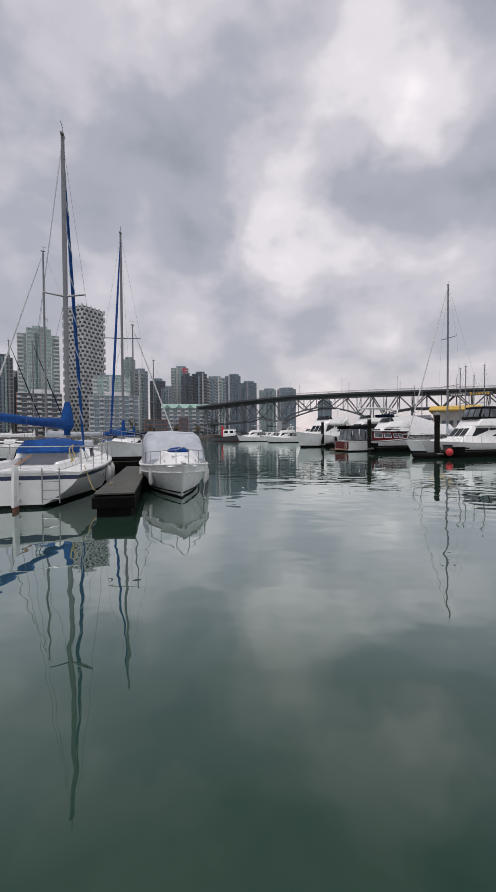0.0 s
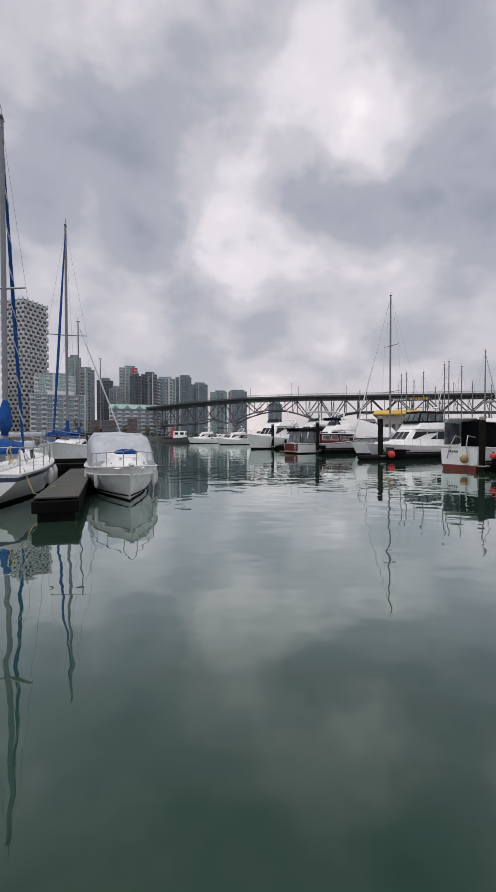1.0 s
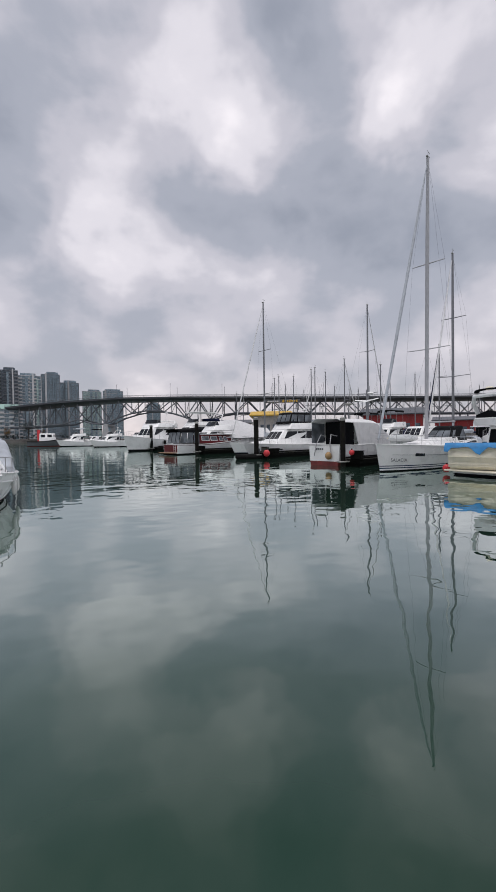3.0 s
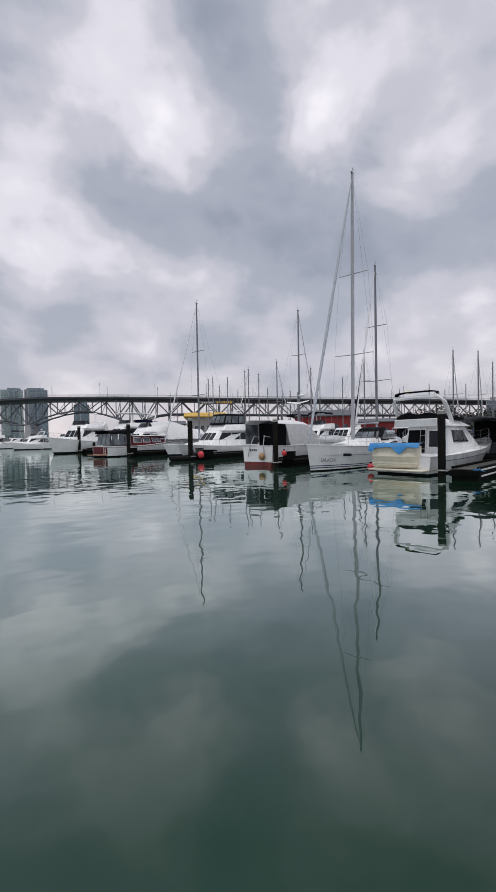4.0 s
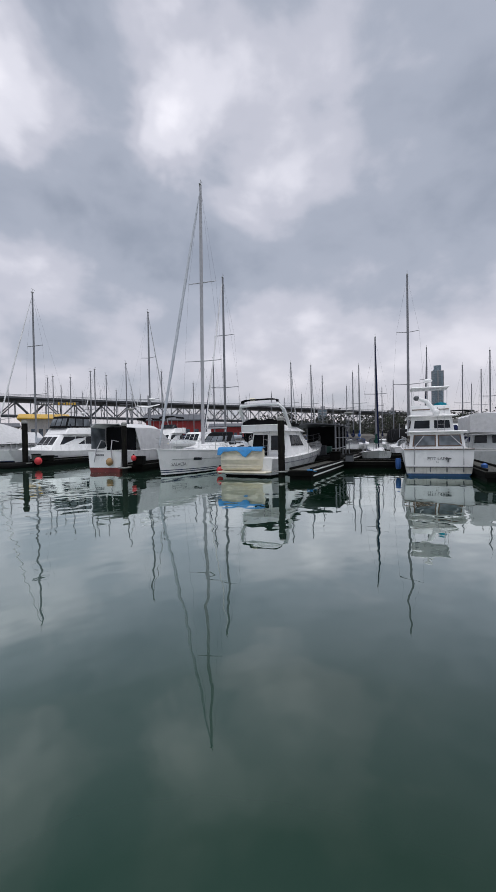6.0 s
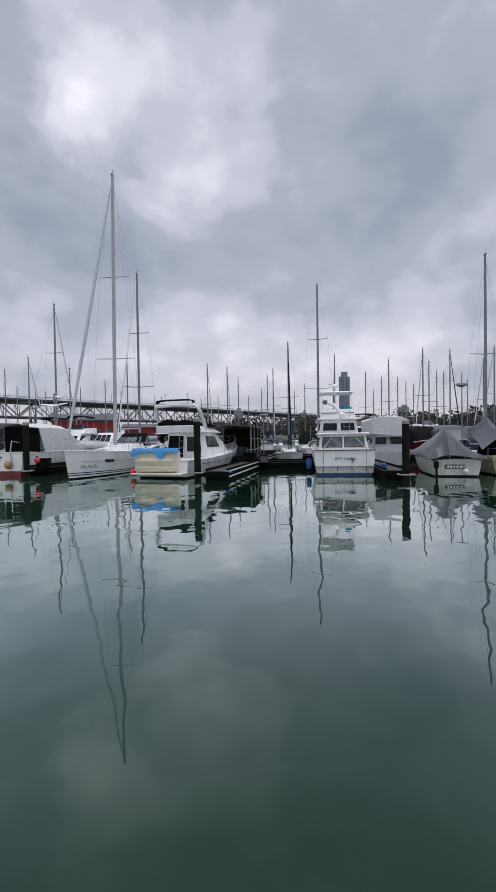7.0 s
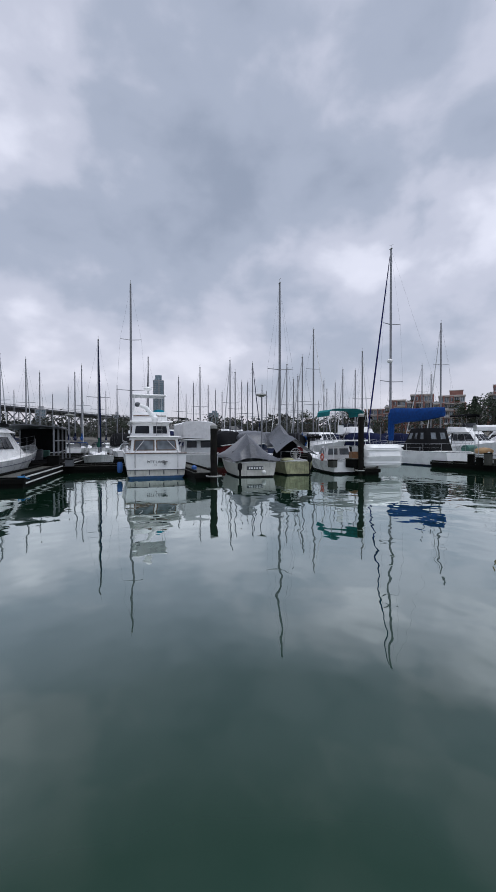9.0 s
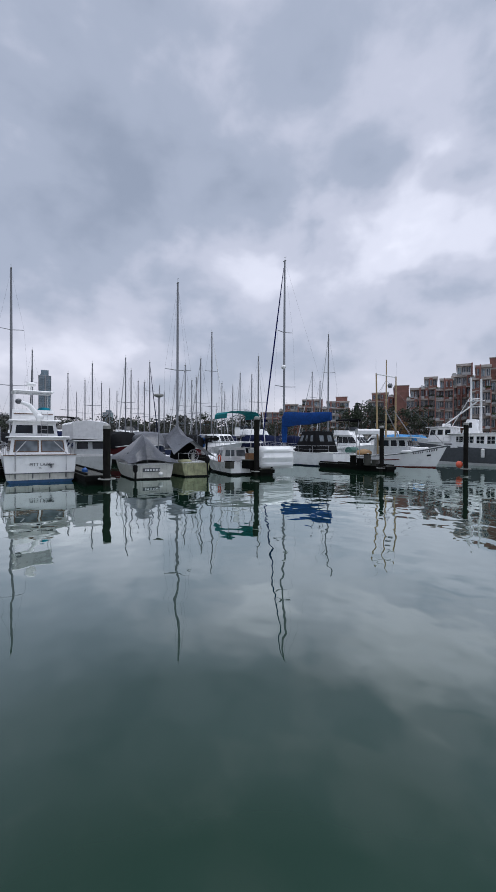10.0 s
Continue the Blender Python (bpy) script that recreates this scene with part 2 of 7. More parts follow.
# ---------------------------------------------------------------- mesh helpers
class Shape:
    """Vertices and faces of one part, gathered from simple solids."""

    def __init__(self):
        self.v, self.f = [], []

    def put(self, verts, faces):
        k = len(self.v)
        self.v += [tuple(p) for p in verts]
        self.f += [tuple(i + k for i in face) for face in faces]
        return self

    def box(self, c, size, chamfer=0.02, turn=None):
        h = [s / 2 for s in size]
        k = min(chamfer, min(h) * 0.8)
        index, verts = {}, []
        for sx in (-1, 1):
            for sy in (-1, 1):
                for sz in (-1, 1):
                    s = (sx, sy, sz)
                    for a in range(3):
                        p = Vector([s[i] * (h[i] if i == a else h[i] - k) for i in range(3)])
                        if turn:
                            p = turn @ p
                        index[s, a] = len(verts)
                        verts.append(Vector(c) + p)
        faces = []
        for a in range(3):
            b, d = (a + 1) % 3, (a + 2) % 3
            for s in (-1, 1):
                ring = []
                for u, w in ((-1, -1), (1, -1), (1, 1), (-1, 1)):
                    q = [0, 0, 0]
                    q[a], q[b], q[d] = s, u, w
                    ring.append(index[tuple(q), a])
                faces.append(ring if s > 0 else ring[::-1])
            for u in (-1, 1):
                for w in (-1, 1):
                    ends = []
                    for s in (-1, 1):
                        q = [0, 0, 0]
                        q[a], q[b], q[d] = s, u, w
                        ends.append(tuple(q))
                    ring = [index[ends[0], b], index[ends[1], b], index[ends[1], d], index[ends[0], d]]
                    faces.append(ring if u * w < 0 else ring[::-1])
        for sx in (-1, 1):
            for sy in (-1, 1):
                for sz in (-1, 1):
                    tri = [index[(sx, sy, sz), a] for a in range(3)]
                    faces.append(tri if sx * sy * sz > 0 else tri[::-1])
        return self.put(verts, faces)

    def tube(self, points, radius, seg=8, closed=False, flat=1.0):
        """A round bar along a line; radius is one number or one for each point."""
        pts = [Vector(p) for p in points]
        rs = list(radius) if isinstance(radius, (list, tuple)) else [radius] * len(pts)
        verts, faces, n = [], [], len(pts)
        for i, p in enumerate(pts):
            a, b = (pts[i - 1] if closed or i else p), (pts[(i + 1) % n] if closed or i < n - 1 else p)
            t = (b - a).normalized()
            side = t.cross(Vector((0, 0, 1)))
            if side.length < 0.05:
                side = t.cross(Vector((0, 1, 0)))
            side.normalize()
            upw = side.cross(t)
            for j in range(seg):
                w = 2 * math.pi * j / seg
                verts.append(p + side * math.cos(w) * rs[i] + upw * math.sin(w) * rs[i] * flat)
        for i in range(n if closed else n - 1):
            for j in range(seg):
                k, l = (j + 1) % seg, (i + 1) % n
                faces.append((i * seg + j, i * seg + k, l * seg + k, l * seg + j))
        if not closed:
            faces += [tuple(range(seg))[::-1], tuple(range((n - 1) * seg, n * seg))]
        return self.put(verts, faces)

    def loft(self, rings, caps=True, loop=True):
        """A skin over rings of equal count."""
        m, verts, faces = len(rings[0]), [p for r in rings for p in r], []
        for i in range(len(rings) - 1):
            for j in range(m if loop else m - 1):
                k = (j + 1) % m
                faces.append((i * m + j, i * m + k, (i + 1) * m + k, (i + 1) * m + j))
        if caps:
            faces += [tuple(range(m))[::-1], tuple(range((len(rings) - 1) * m, len(rings) * m))]
        return self.put(verts, faces)

    def ball(self, c, r, squash=(1, 1, 1), rows=8, seg=12):
        rings = [[(c[0] + r * squash[0] * math.sin(math.pi * i / rows) * math.cos(2 * math.pi * j / seg),
                   c[1] + r * squash[1] * math.sin(math.pi * i / rows) * math.sin(2 * math.pi * j / seg),
                   c[2] - r * squash[2] * math.cos(math.pi * i / rows)) for j in range(seg)] for i in range(rows + 1)]
        rings[0] = [(c[0] + 0.001 * math.cos(2 * math.pi * j / seg), c[1] + 0.001 * math.sin(2 * math.pi * j / seg), c[2] - r * squash[2]) for j in range(seg)]
        rings[-1] = [(c[0] + 0.001 * math.cos(2 * math.pi * j / seg), c[1] + 0.001 * math.sin(2 * math.pi * j / seg), c[2] + r * squash[2]) for j in range(seg)]
        return self.loft(rings)

    def slab(self, quad, thick, offset=0.0):
        """A thin panel on a quad, standing proud of it by offset + thick."""
        q = [Vector(p) for p in quad]
        n = (q[1] - q[0]).cross(q[3] - q[0]).normalized()
        lo, hi = [p + n * offset for p in q], [p + n * (offset + thick) for p in q]
        mid = sum(hi, Vector()) / 4
        hi = [p + (mid - p) * min(0.12, 0.02 / max(0.02, (mid - p).length)) for p in hi]
        return self.loft([lo, hi])


def mesh_of(name, shape, material, smooth=35):
    me = bpy.data.meshes.new(name)
    me.from_pydata(shape.v, [], shape.f)
    if len(shape.f) < 60000:
        bm = bmesh.new()
        bm.from_mesh(me)
        bmesh.ops.recalc_face_normals(bm, faces=bm.faces)
        bm.to_mesh(me)
        bm.free()
    if material:
        me.materials.append(material)
    if smooth:
        me.shade_smooth()
        me.set_sharp_from_angle(angle=radians(smooth))
    return me


def part(name, shape, material, parent, label="", smooth=35):
    ob = new(name, mesh_of(name, shape, material, smooth))
    ob.parent = parent
    return tagged(ob, label) if label else ob


def thing(name, label, category, group="", kind=""):
    return tagged(new(name), label, category, group, kind)


def place(ob, x, y, az, z=0.0, roll=0.0, pitch=0.0):
    """Stand a thing at (x, y), its own +x towards the compass direction az."""
    ob.matrix_basis = pose(x, y, z, roll, pitch, 90 - az)
    return ob


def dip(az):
    """Slope of the plan's level against the camera's refitted level, towards az."""
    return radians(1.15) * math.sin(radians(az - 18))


def polar(az, dist):
    return dist * math.sin(radians(az)), dist * math.cos(radians(az))


def writing(name, words, size, material, parent, m, depth=0.004, label=""):
    """Letters as a thin mesh in the built-in font, standing upright on their plane."""
    data = bpy.data.curves.new(name, "FONT")
    data.body, data.size, data.extrude, data.align_x, data.align_y = words, size, depth, "CENTER", "CENTER"
    tmp = bpy.data.objects.new(name, data)
    me = bpy.data.meshes.new_from_object(tmp)
    bpy.data.objects.remove(tmp)
    me.materials.clear()
    me.materials.append(material)
    ob = new(name, me)
    ob.parent = parent
    ob.matrix_basis = m
    return tagged(ob, label) if label else ob


# ---------------------------------------------------------------- hulls
class Hull:
    """The lines of a boat: stern at x = 0, bow at x = length, water at z = 0."""

    def __init__(self, length, beam, stern, bow, transom=0.8, rake=0.9, full=2.2, flare=0.25, draft=0.4, mid=0.42, dip=0.06, tuck=0.0, vee=0.0):
        self.L, self.B, self.zs, self.zb, self.vee = length, beam, stern, bow, vee
        self.tr, self.rake, self.full, self.flare, self.draft, self.mid, self.dip, self.tuck = transom, rake, full, flare, draft, mid, dip, tuck

    def sheer(self, s):
        return self.zs + (self.zb - self.zs) * s ** 1.8 - self.dip * math.sin(math.pi * s)

    def half(self, s):
        if s < self.mid:
            k = self.tr + (1 - self.tr) * math.sin(math.pi / 2 * s / self.mid)
        else:
            k = 1 - ((s - self.mid) / (1 - self.mid)) ** self.full
        return max(self.B / 2 * k, 0.03)

    def at(self, s, u, side=1):
        """u: -1 keel, 0 water, 1 sheer."""
        zt = self.sheer(s)
        b = self.half(s)
        water = b * (0.92 - self.flare * s - self.tuck * max(0, 1 - s / 0.35)) * (1 - self.vee * s ** 3)
        if u >= 0:
            y, z = water + (b - water) * (1 - (1 - u) ** 1.6), zt * u
        else:
            keel = self.draft * (1 - 0.6 * s ** 3)
            y, z = water * (1 + u) ** 0.55, u * keel
        x = s * self.L - self.rake * (1 - max(0, min(1, (z + 0.15) / (self.zb + 0.15)))) * s ** 5
        return Vector((x, side * max(y, 0.012 if s > 0.98 else 0.02), z))

    def band(self, u0, u1, rows=4, n=18, proud=0.0):
        """The strip of both sides and the transom between two heights."""
        out = Shape()
        us = [u0 + (u1 - u0) * i / rows for i in range(rows + 1)]
        ss = [1 - (1 - i / n) ** 1.25 for i in range(n + 1)]
        rings = []
        for s in ss:
            ring = [self.at(s, u, 1) for u in us] + [self.at(s, u, -1) for u in reversed(us)]
            if proud:
                ring = [p + Vector((0, math.copysign(proud, p.y), 0)) for p in ring]
            rings.append(ring)
        k = len(us)
        verts = [p for r in rings for p in r]
        faces, m = [], 2 * k
        for i in range(n):
            for j in list(range(k - 1)) + list(range(k, 2 * k - 1)):
                faces.append((i * m + j, i * m + j + 1, (i + 1) * m + j + 1, (i + 1) * m + j))
        for j in range(k - 1):
            faces.append((j, j + 1, m - 2 - j, m - 1 - j))
            e = n * m
            faces.append((e + j, e + j + 1, e + m - 2 - j, e + m - 1 - j))
        if u0 <= -0.99:
            for i in range(n):
                faces.append((i * m, (i + 1) * m, (i + 1) * m + m - 1, i * m + m - 1))
        return out.put(verts, faces)

    def deck(self, drop=0.0, inset=0.0, camber=0.06, n=18, s0=0.0, s1=1.0):
        rings = []
        for i in range(n + 1):
            s = s0 + (s1 - s0) * i / n
            p = self.at(s, 1)
            y = max(0.02, p.y - inset)
            rings.append([(p.x, y * w, p.z - drop + camber * (1 - w * w) * min(1, y)) for w in (-1, -0.5, 0, 0.5, 1)]
                         + [(p.x, y * w, p.z - drop - 0.05) for w in (1, 0.5, 0, -0.5, -1)])
        return Shape().loft(rings)

    def edge(self, side, u=1.0, n=20, s0=0.0, s1=1.0, out=0.0, lift=0.0):
        pts = []
        for i in range(n + 1):
            p = self.at(s0 + (s1 - s0) * i / n, u, side)
            pts.append(p + Vector((0, side * out, lift)))
        return pts


def hull_parts(boat, h, bands, deck_mat, rail_mat=None, rail=0.03):
    """bands: (name, from, to, material) up the side; a deck; a rubbing strake."""
    for name, u0, u1, mat in bands:
        part(name, h.band(u0, u1, 4 if u1 - u0 > 0.25 else 2), mat, boat)
    part("deck", h.deck(), deck_mat, boat)
    if rail_mat:
        for side in (1, -1):
            part("rub_rail", Shape().tube(h.edge(side, out=0.01), rail, 6), rail_mat, boat)


def frustum(x0, x1, w0, w1, z0, z1, front=0.0, back=0.0, side=0.0, zf=None):
    """Corners of a deckhouse: w0, w1 half widths aft and forward; the top drawn in by front, back and side."""
    zf = z1 if zf is None else zf
    lo = [(x0, -w0, z0), (x1, -w1, z0), (x1, w1, z0), (x0, w0, z0)]
    hi = [(x0 + back, -w0 + side, z1), (x1 - front, -w1 + side, zf), (x1 - front, w1 - side, zf), (x0 + back, w0 - side, z1)]
    return [Vector(p) for p in lo], [Vector(p) for p in hi]


FACES = {"right": (0, 1), "front": (1, 2), "left": (2, 3), "back": (3, 0)}


def house(boat, name, fr, material, round_=0.07, label=""):
    """A deckhouse with softened edges."""
    lo, hi = fr
    mid = sum(hi, Vector()) / 4
    shrink = [p + (mid - p).normalized() * round_ for p in hi]
    def soft(ring):
        out = []
        for i, p in enumerate(ring):
            a, b = ring[i - 1], ring[(i + 1) % 4]
            out += [p + (a - p).normalized() * round_, p + (b - p).normalized() * round_]
        return out
    low, high = soft(lo), soft(hi)
    top = [p + (mid - p).normalized() * round_ * 0.8 + Vector((0, 0, round_ * 0.55)) for p in high]
    return part(name, Shape().loft([low, high, top]), material, boat, label, smooth=50)


def window_on(boat, fr, face, u0, u1, v0, v1, glass=None, frame_mat=None, name="window"):
    a, b = FACES[face]
    lo, hi = fr
    def at(u, v):
        return lo[a].lerp(lo[b], u).lerp(hi[a].lerp(hi[b], u), v)
    if frame_mat:
        du, dv = (u1 - u0) * 0.06, (v1 - v0) * 0.10
        part("window_frame", Shape().slab([at(u0 - du, v0 - dv), at(u1 + du, v0 - dv), at(u1 + du, v1 + dv), at(u0 - du, v1 + dv)], 0.02, 0.002), frame_mat, boat)
    return part(name, Shape().slab([at(u0, v0), at(u1, v0), at(u1, v1), at(u0, v1)], 0.014, 0.018 if frame_mat else 0.003), glass or GLASS, boat)


def rails(boat, h, s0, s1, height=0.6, posts=6, sides=(1, -1), r=0.014, mid=True, inset=0.08, close=False, material=None):
    """Stanchions and life lines along the deck edge; close carries them round the bow."""
    material = material or STEEL
    for side in sides:
        line = []
        for i in range(posts):
            s = s0 + (s1 - s0) * i / (posts - 1)
            p = h.at(s, 1, side)
            p = Vector((p.x, side * max(0.04, abs(p.y) - inset), p.z))
            line.append(p)
            part("stanchion", Shape().tube([p, p + Vector((0, 0, height))], r, 6), material, boat)
        if close and side == 1:
            tip = h.at(1.0, 1)
            line.append(Vector((tip.x + 0.1, 0, tip.z + 0.05)))
        if close and side == -1:
            tip = h.at(1.0, 1)
            line.append(Vector((tip.x + 0.1, 0, tip.z + 0.05)))
        top = [p + Vector((0, 0, height)) for p in line]
        part("rail", Shape().tube(top, r, 6), material, boat)
        if mid:
            part("life_line", Shape().tube([p + Vector((0, 0, height * 0.5)) for p in line], r * 0.5, 5), material, boat)


def mast_on(boat, x, z0, top, r=0.075, lean=0.0, mat=None, spreaders=(0.5,), wide=0.9, head=True, y=0.0):
    mat = mat or ALLOY
    tip = Vector((x + lean, y, top))
    foot = Vector((x, y, z0))
    m = part("mast", Shape().tube([foot, foot.lerp(tip, 0.7), tip], [r, r, r * 0.75], 10, flat=1.3), mat, boat)
    for k in spreaders:
        p = foot.lerp(tip, k)
        w = wide * (1.0 if k < 0.6 else 0.75)
        part("spreader", Shape().tube([p + Vector((-0.15, -w, 0.06)), p, p + Vector((-0.15, w, 0.06))], [0.028, 0.042, 0.028], 6), mat, boat)
    if head:
        part("masthead_gear", Shape().tube([tip, tip + Vector((-0.05, 0, 0.35))], 0.012, 5).tube([tip + Vector((-0.3, 0, 0.32)), tip + Vector((0.12, 0.02, 0.38))], 0.012, 5)
             .box(tip + Vector((0, 0, 0.03)), (0.34, 0.12, 0.07), 0.01), CAPSTEEL, boat)
    return foot, tip


def wire(boat, a, b, r=0.004, mat=None, name="stay"):
    part(name, Shape().tube([a, b], r, 5), mat or WIRE, boat)


def rigging(boat, h, foot, tip, spreaders=(0.5,), wide=0.9, r=0.004, fore=True, aft=True, chain=None):
    chain = chain or foot.x
    b = h.half(min(1, max(0, chain / h.L)))
    for side in (1, -1):
        base = Vector((foot.x - 0.25, side * (b - 0.08), h.sheer(foot.x / h.L)))
        last = base
        for k in spreaders:
            p = foot.lerp(tip, k) + Vector((-0.15, side * wide * (1.0 if k < 0.6 else 0.75), 0.06))
            wire(boat, last, p, r, name="shroud")
            last = p
        wire(boat, last, tip - Vector((0, 0, 0.15)), r, name="shroud")
        wire(boat, base + Vector((0.15, 0, 0)), foot.lerp(tip, spreaders[0]) , r, name="lower_shroud")
    if fore:
        wire(boat, Vector((h.L - 0.1, 0, h.zb)), tip - Vector((0, 0, 0.3)), r, name="forestay")
    if aft:
        wire(boat, Vector((0.1, 0, h.zs)), tip, r, name="backstay")


def boom_on(boat, foot, length, z, swing=0.0, cover=None, fat=0.2, mat=None, rise=0.15, droop=0.0):
    """A boom aft of the mast, with a sail flaked under its cover."""
    d = Vector((-math.cos(radians(swing)), math.sin(radians(swing)), 0))
    a = Vector((foot.x, foot.y, z))
    b = a + d * length + Vector((0, 0, rise))
    part("boom", Shape().tube([a, b], 0.06, 8), mat or ALLOY, boat)
    if cover:
        n, rings = 12, []
        side = Vector((-d.y, d.x, 0))
        for i in range(n + 1):
            k = i / n
            p = (a + d * 0.02).lerp(b, k)
            up = fat * (2.3 - 1.5 * k ** 0.5) + 0.015 * math.sin(9 * k)
            wdt = fat * (0.95 - 0.35 * k)
            low = fat * 0.75 + droop * math.sin(math.pi * k)
            rings.append([p + side * wdt * math.cos(t) * (1 + 0.05 * math.sin(17 * k + 3 * t)) + Vector((0, 0, (up if math.sin(t) > 0 else low) * math.sin(t)))
                          for t in [2 * math.pi * j / 12 for j in range(12)]])
        part("sail_cover", Shape().loft(rings), cover, boat)
        collar = [[a + Vector((0.02 + 0.13 * math.cos(t), 0.13 * math.sin(t), -0.1 + 0.95 * j / 4)) * 1.0 for t in [2 * math.pi * q / 10 for q in range(10)]] for j in range(5)]
        collar = [[Vector((p.x - foot.x, p.y - foot.y, p.z)) * Vector((1 - 0.09 * j, 1 - 0.09 * j, 1)) + Vector((foot.x, foot.y, 0)) for p in r] for j, r in enumerate(collar)]
        part("mast_collar", Shape().loft(collar), cover, boat)
    return b


def furled(boat, a, b, r=0.07, mat=None, wrap=None):
    """A headsail rolled round its stay, with a spiral edge of sun cover."""
    a, b = Vector(a), Vector(b)
    n = 24
    pts = [a.lerp(b, i / n) for i in range(n + 1)]
    rad = [r * (0.35 + 0.75 * math.sin(math.pi * min(1, (i / n) * 0.9 + 0.12)) ** 0.7) * (1 + 0.06 * math.sin(i * 2.3)) for i in range(n + 1)]
    part("furled_jib", Shape().tube(pts, rad, 8), mat or WHITECLOTH, boat)
    if wrap:
        line = []
        side = (b - a).normalized().cross(Vector((0, 1, 0))).normalized()
        for i in range(97):
            k = i / 96
            t = k * 8 * 2 * math.pi
            rr = r * (0.35 + 0.75 * math.sin(math.pi * min(1, k * 0.9 + 0.12)) ** 0.7) * 0.85
            line.append(a.lerp(b, k) + side * rr * math.cos(t) + Vector((0, 1, 0)) * rr * math.sin(t))
        part("sun_strip", Shape().tube(line, r * 0.42, 6), wrap, boat)


def fender(x, y, z, az, length=0.55, r=0.12, mat=None, label="white cylindrical fender hanging at a boat's side", parent=None):
    f = parent or thing("fender", label, "fender", "fenders")
    name = "fender_body" if parent is None else "fender"
    s = Shape().loft([[(rr * math.cos(t), rr * math.sin(t), zz) for t in [2 * math.pi * j / 12 for j in range(12)]]
                      for zz, rr in ((0, 0.02), (0.03, r * 0.7), (0.1, r), (length - 0.1, r), (length - 0.03, r * 0.7), (length + 0.05, 0.025))])
    if parent is None:
        part("fender_body", s, mat or FENDER, f)
        part("lanyard", Shape().tube([(0, 0, length), (0, 0, length + 0.35)], 0.01, 5), ROPE, f)
        return place(f, x, y, az, z)
    s.v = [(p[0] + x, p[1] + y, p[2] + z) for p in s.v]
    return part("fender", s, mat or FENDER, parent)


# ---------------------------------------------------------------- water and docks
SLIP = 71.0            # compass direction of the fingers on the far side of the fairway
water = Shape()
rad = [0.5, 3, 8, 20, 50, 120, 300, 700, 1600, 3600]
water.put([(r * math.cos(2 * math.pi * j / 48), r * math.sin(2 * math.pi * j / 48), 0) for r in rad for j in range(48)],
          [(i * 48 + j, (i + 1) * 48 + j, (i + 1) * 48 + (j + 1) % 48, i * 48 + (j + 1) % 48) for i in range(len(rad) - 1) for j in range(48)] + [tuple(range(48))])
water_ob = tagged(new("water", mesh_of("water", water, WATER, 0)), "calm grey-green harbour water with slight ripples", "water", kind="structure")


def pile(az, dist, top, r=0.17, hoop=True, label="dark creosoted mooring pile with a metal cap standing in the water"):
    x, y = polar(az, dist)
    p = thing("mooring_pile", label, "pile", "mooring piles")
    n = 12
    rings = []
    for i in range(9):
        z = -1.2 + (top + 1.2) * i / 8
        rings.append([((r + 0.012 * math.sin(5 * z + 3 * j)) * math.cos(2 * math.pi * j / n), (r + 0.012 * math.cos(4 * z + 2 * j)) * math.sin(2 * math.pi * j / n), z) for j in range(n)])
    part("post", Shape().loft(rings), PILE, p)
    part("cap", Shape().loft([[(rr * math.cos(2 * math.pi * j / n), rr * math.sin(2 * math.pi * j / n), zz) for j in range(n)] for zz, rr in ((top - 0.14, r + 0.015), (top + 0.02, r + 0.015), (top + 0.09, r * 0.6))]), CAPSTEEL, p)
    if hoop:
        part("hoop", Shape().tube([((r + 0.22) * math.cos(w), (r + 0.22) * math.sin(w), 0.34) for w in [2 * math.pi * j / 20 for j in range(20)]], 0.045, 6, closed=True), CAPSTEEL, p, "galvanised pile hoop")
    return place(p, x, y, SLIP)


DOCKS = []


def finger(x, y, az, length, width, deck=0.48, bull=True, label="floating dock finger of wet grey planks on dark timber"):
    """A floating finger: near end at (x, y), running away towards az."""
    f = tagged(new("dock_finger"), label, "dock", "docks")
    part("float", Shape().box((length / 2, 0, deck / 2 - 0.22), (length - 0.12, width - 0.16, deck + 0.1), 0.04), TIMBER, f)
    for side in (1, -1):
        part("side_beam", Shape().box((length / 2, side * (width / 2 - 0.05), deck - 0.15), (length, 0.10, 0.24), 0.015), TIMBER, f)
        if bull:
            part("bull_rail", Shape().box((length / 2, side * (width / 2 - 0.10), deck + 0.10), (length - 0.3, 0.12, 0.11), 0.02), TIMBER, f)
    part("end_beam", Shape().box((0.02, 0, deck - 0.16), (0.12, width + 0.02, 0.26), 0.02), TIMBER, f)
    DOCKS.append((f, length, width, deck))
    return place(f, x, y, az)


# ---------------------------------------------------------------- kinds of boat
WHITE_BANDS = [("bottom", -1.0, 0.12, BLACKHULL), ("topside", 0.12, 1.0, WHITE)]


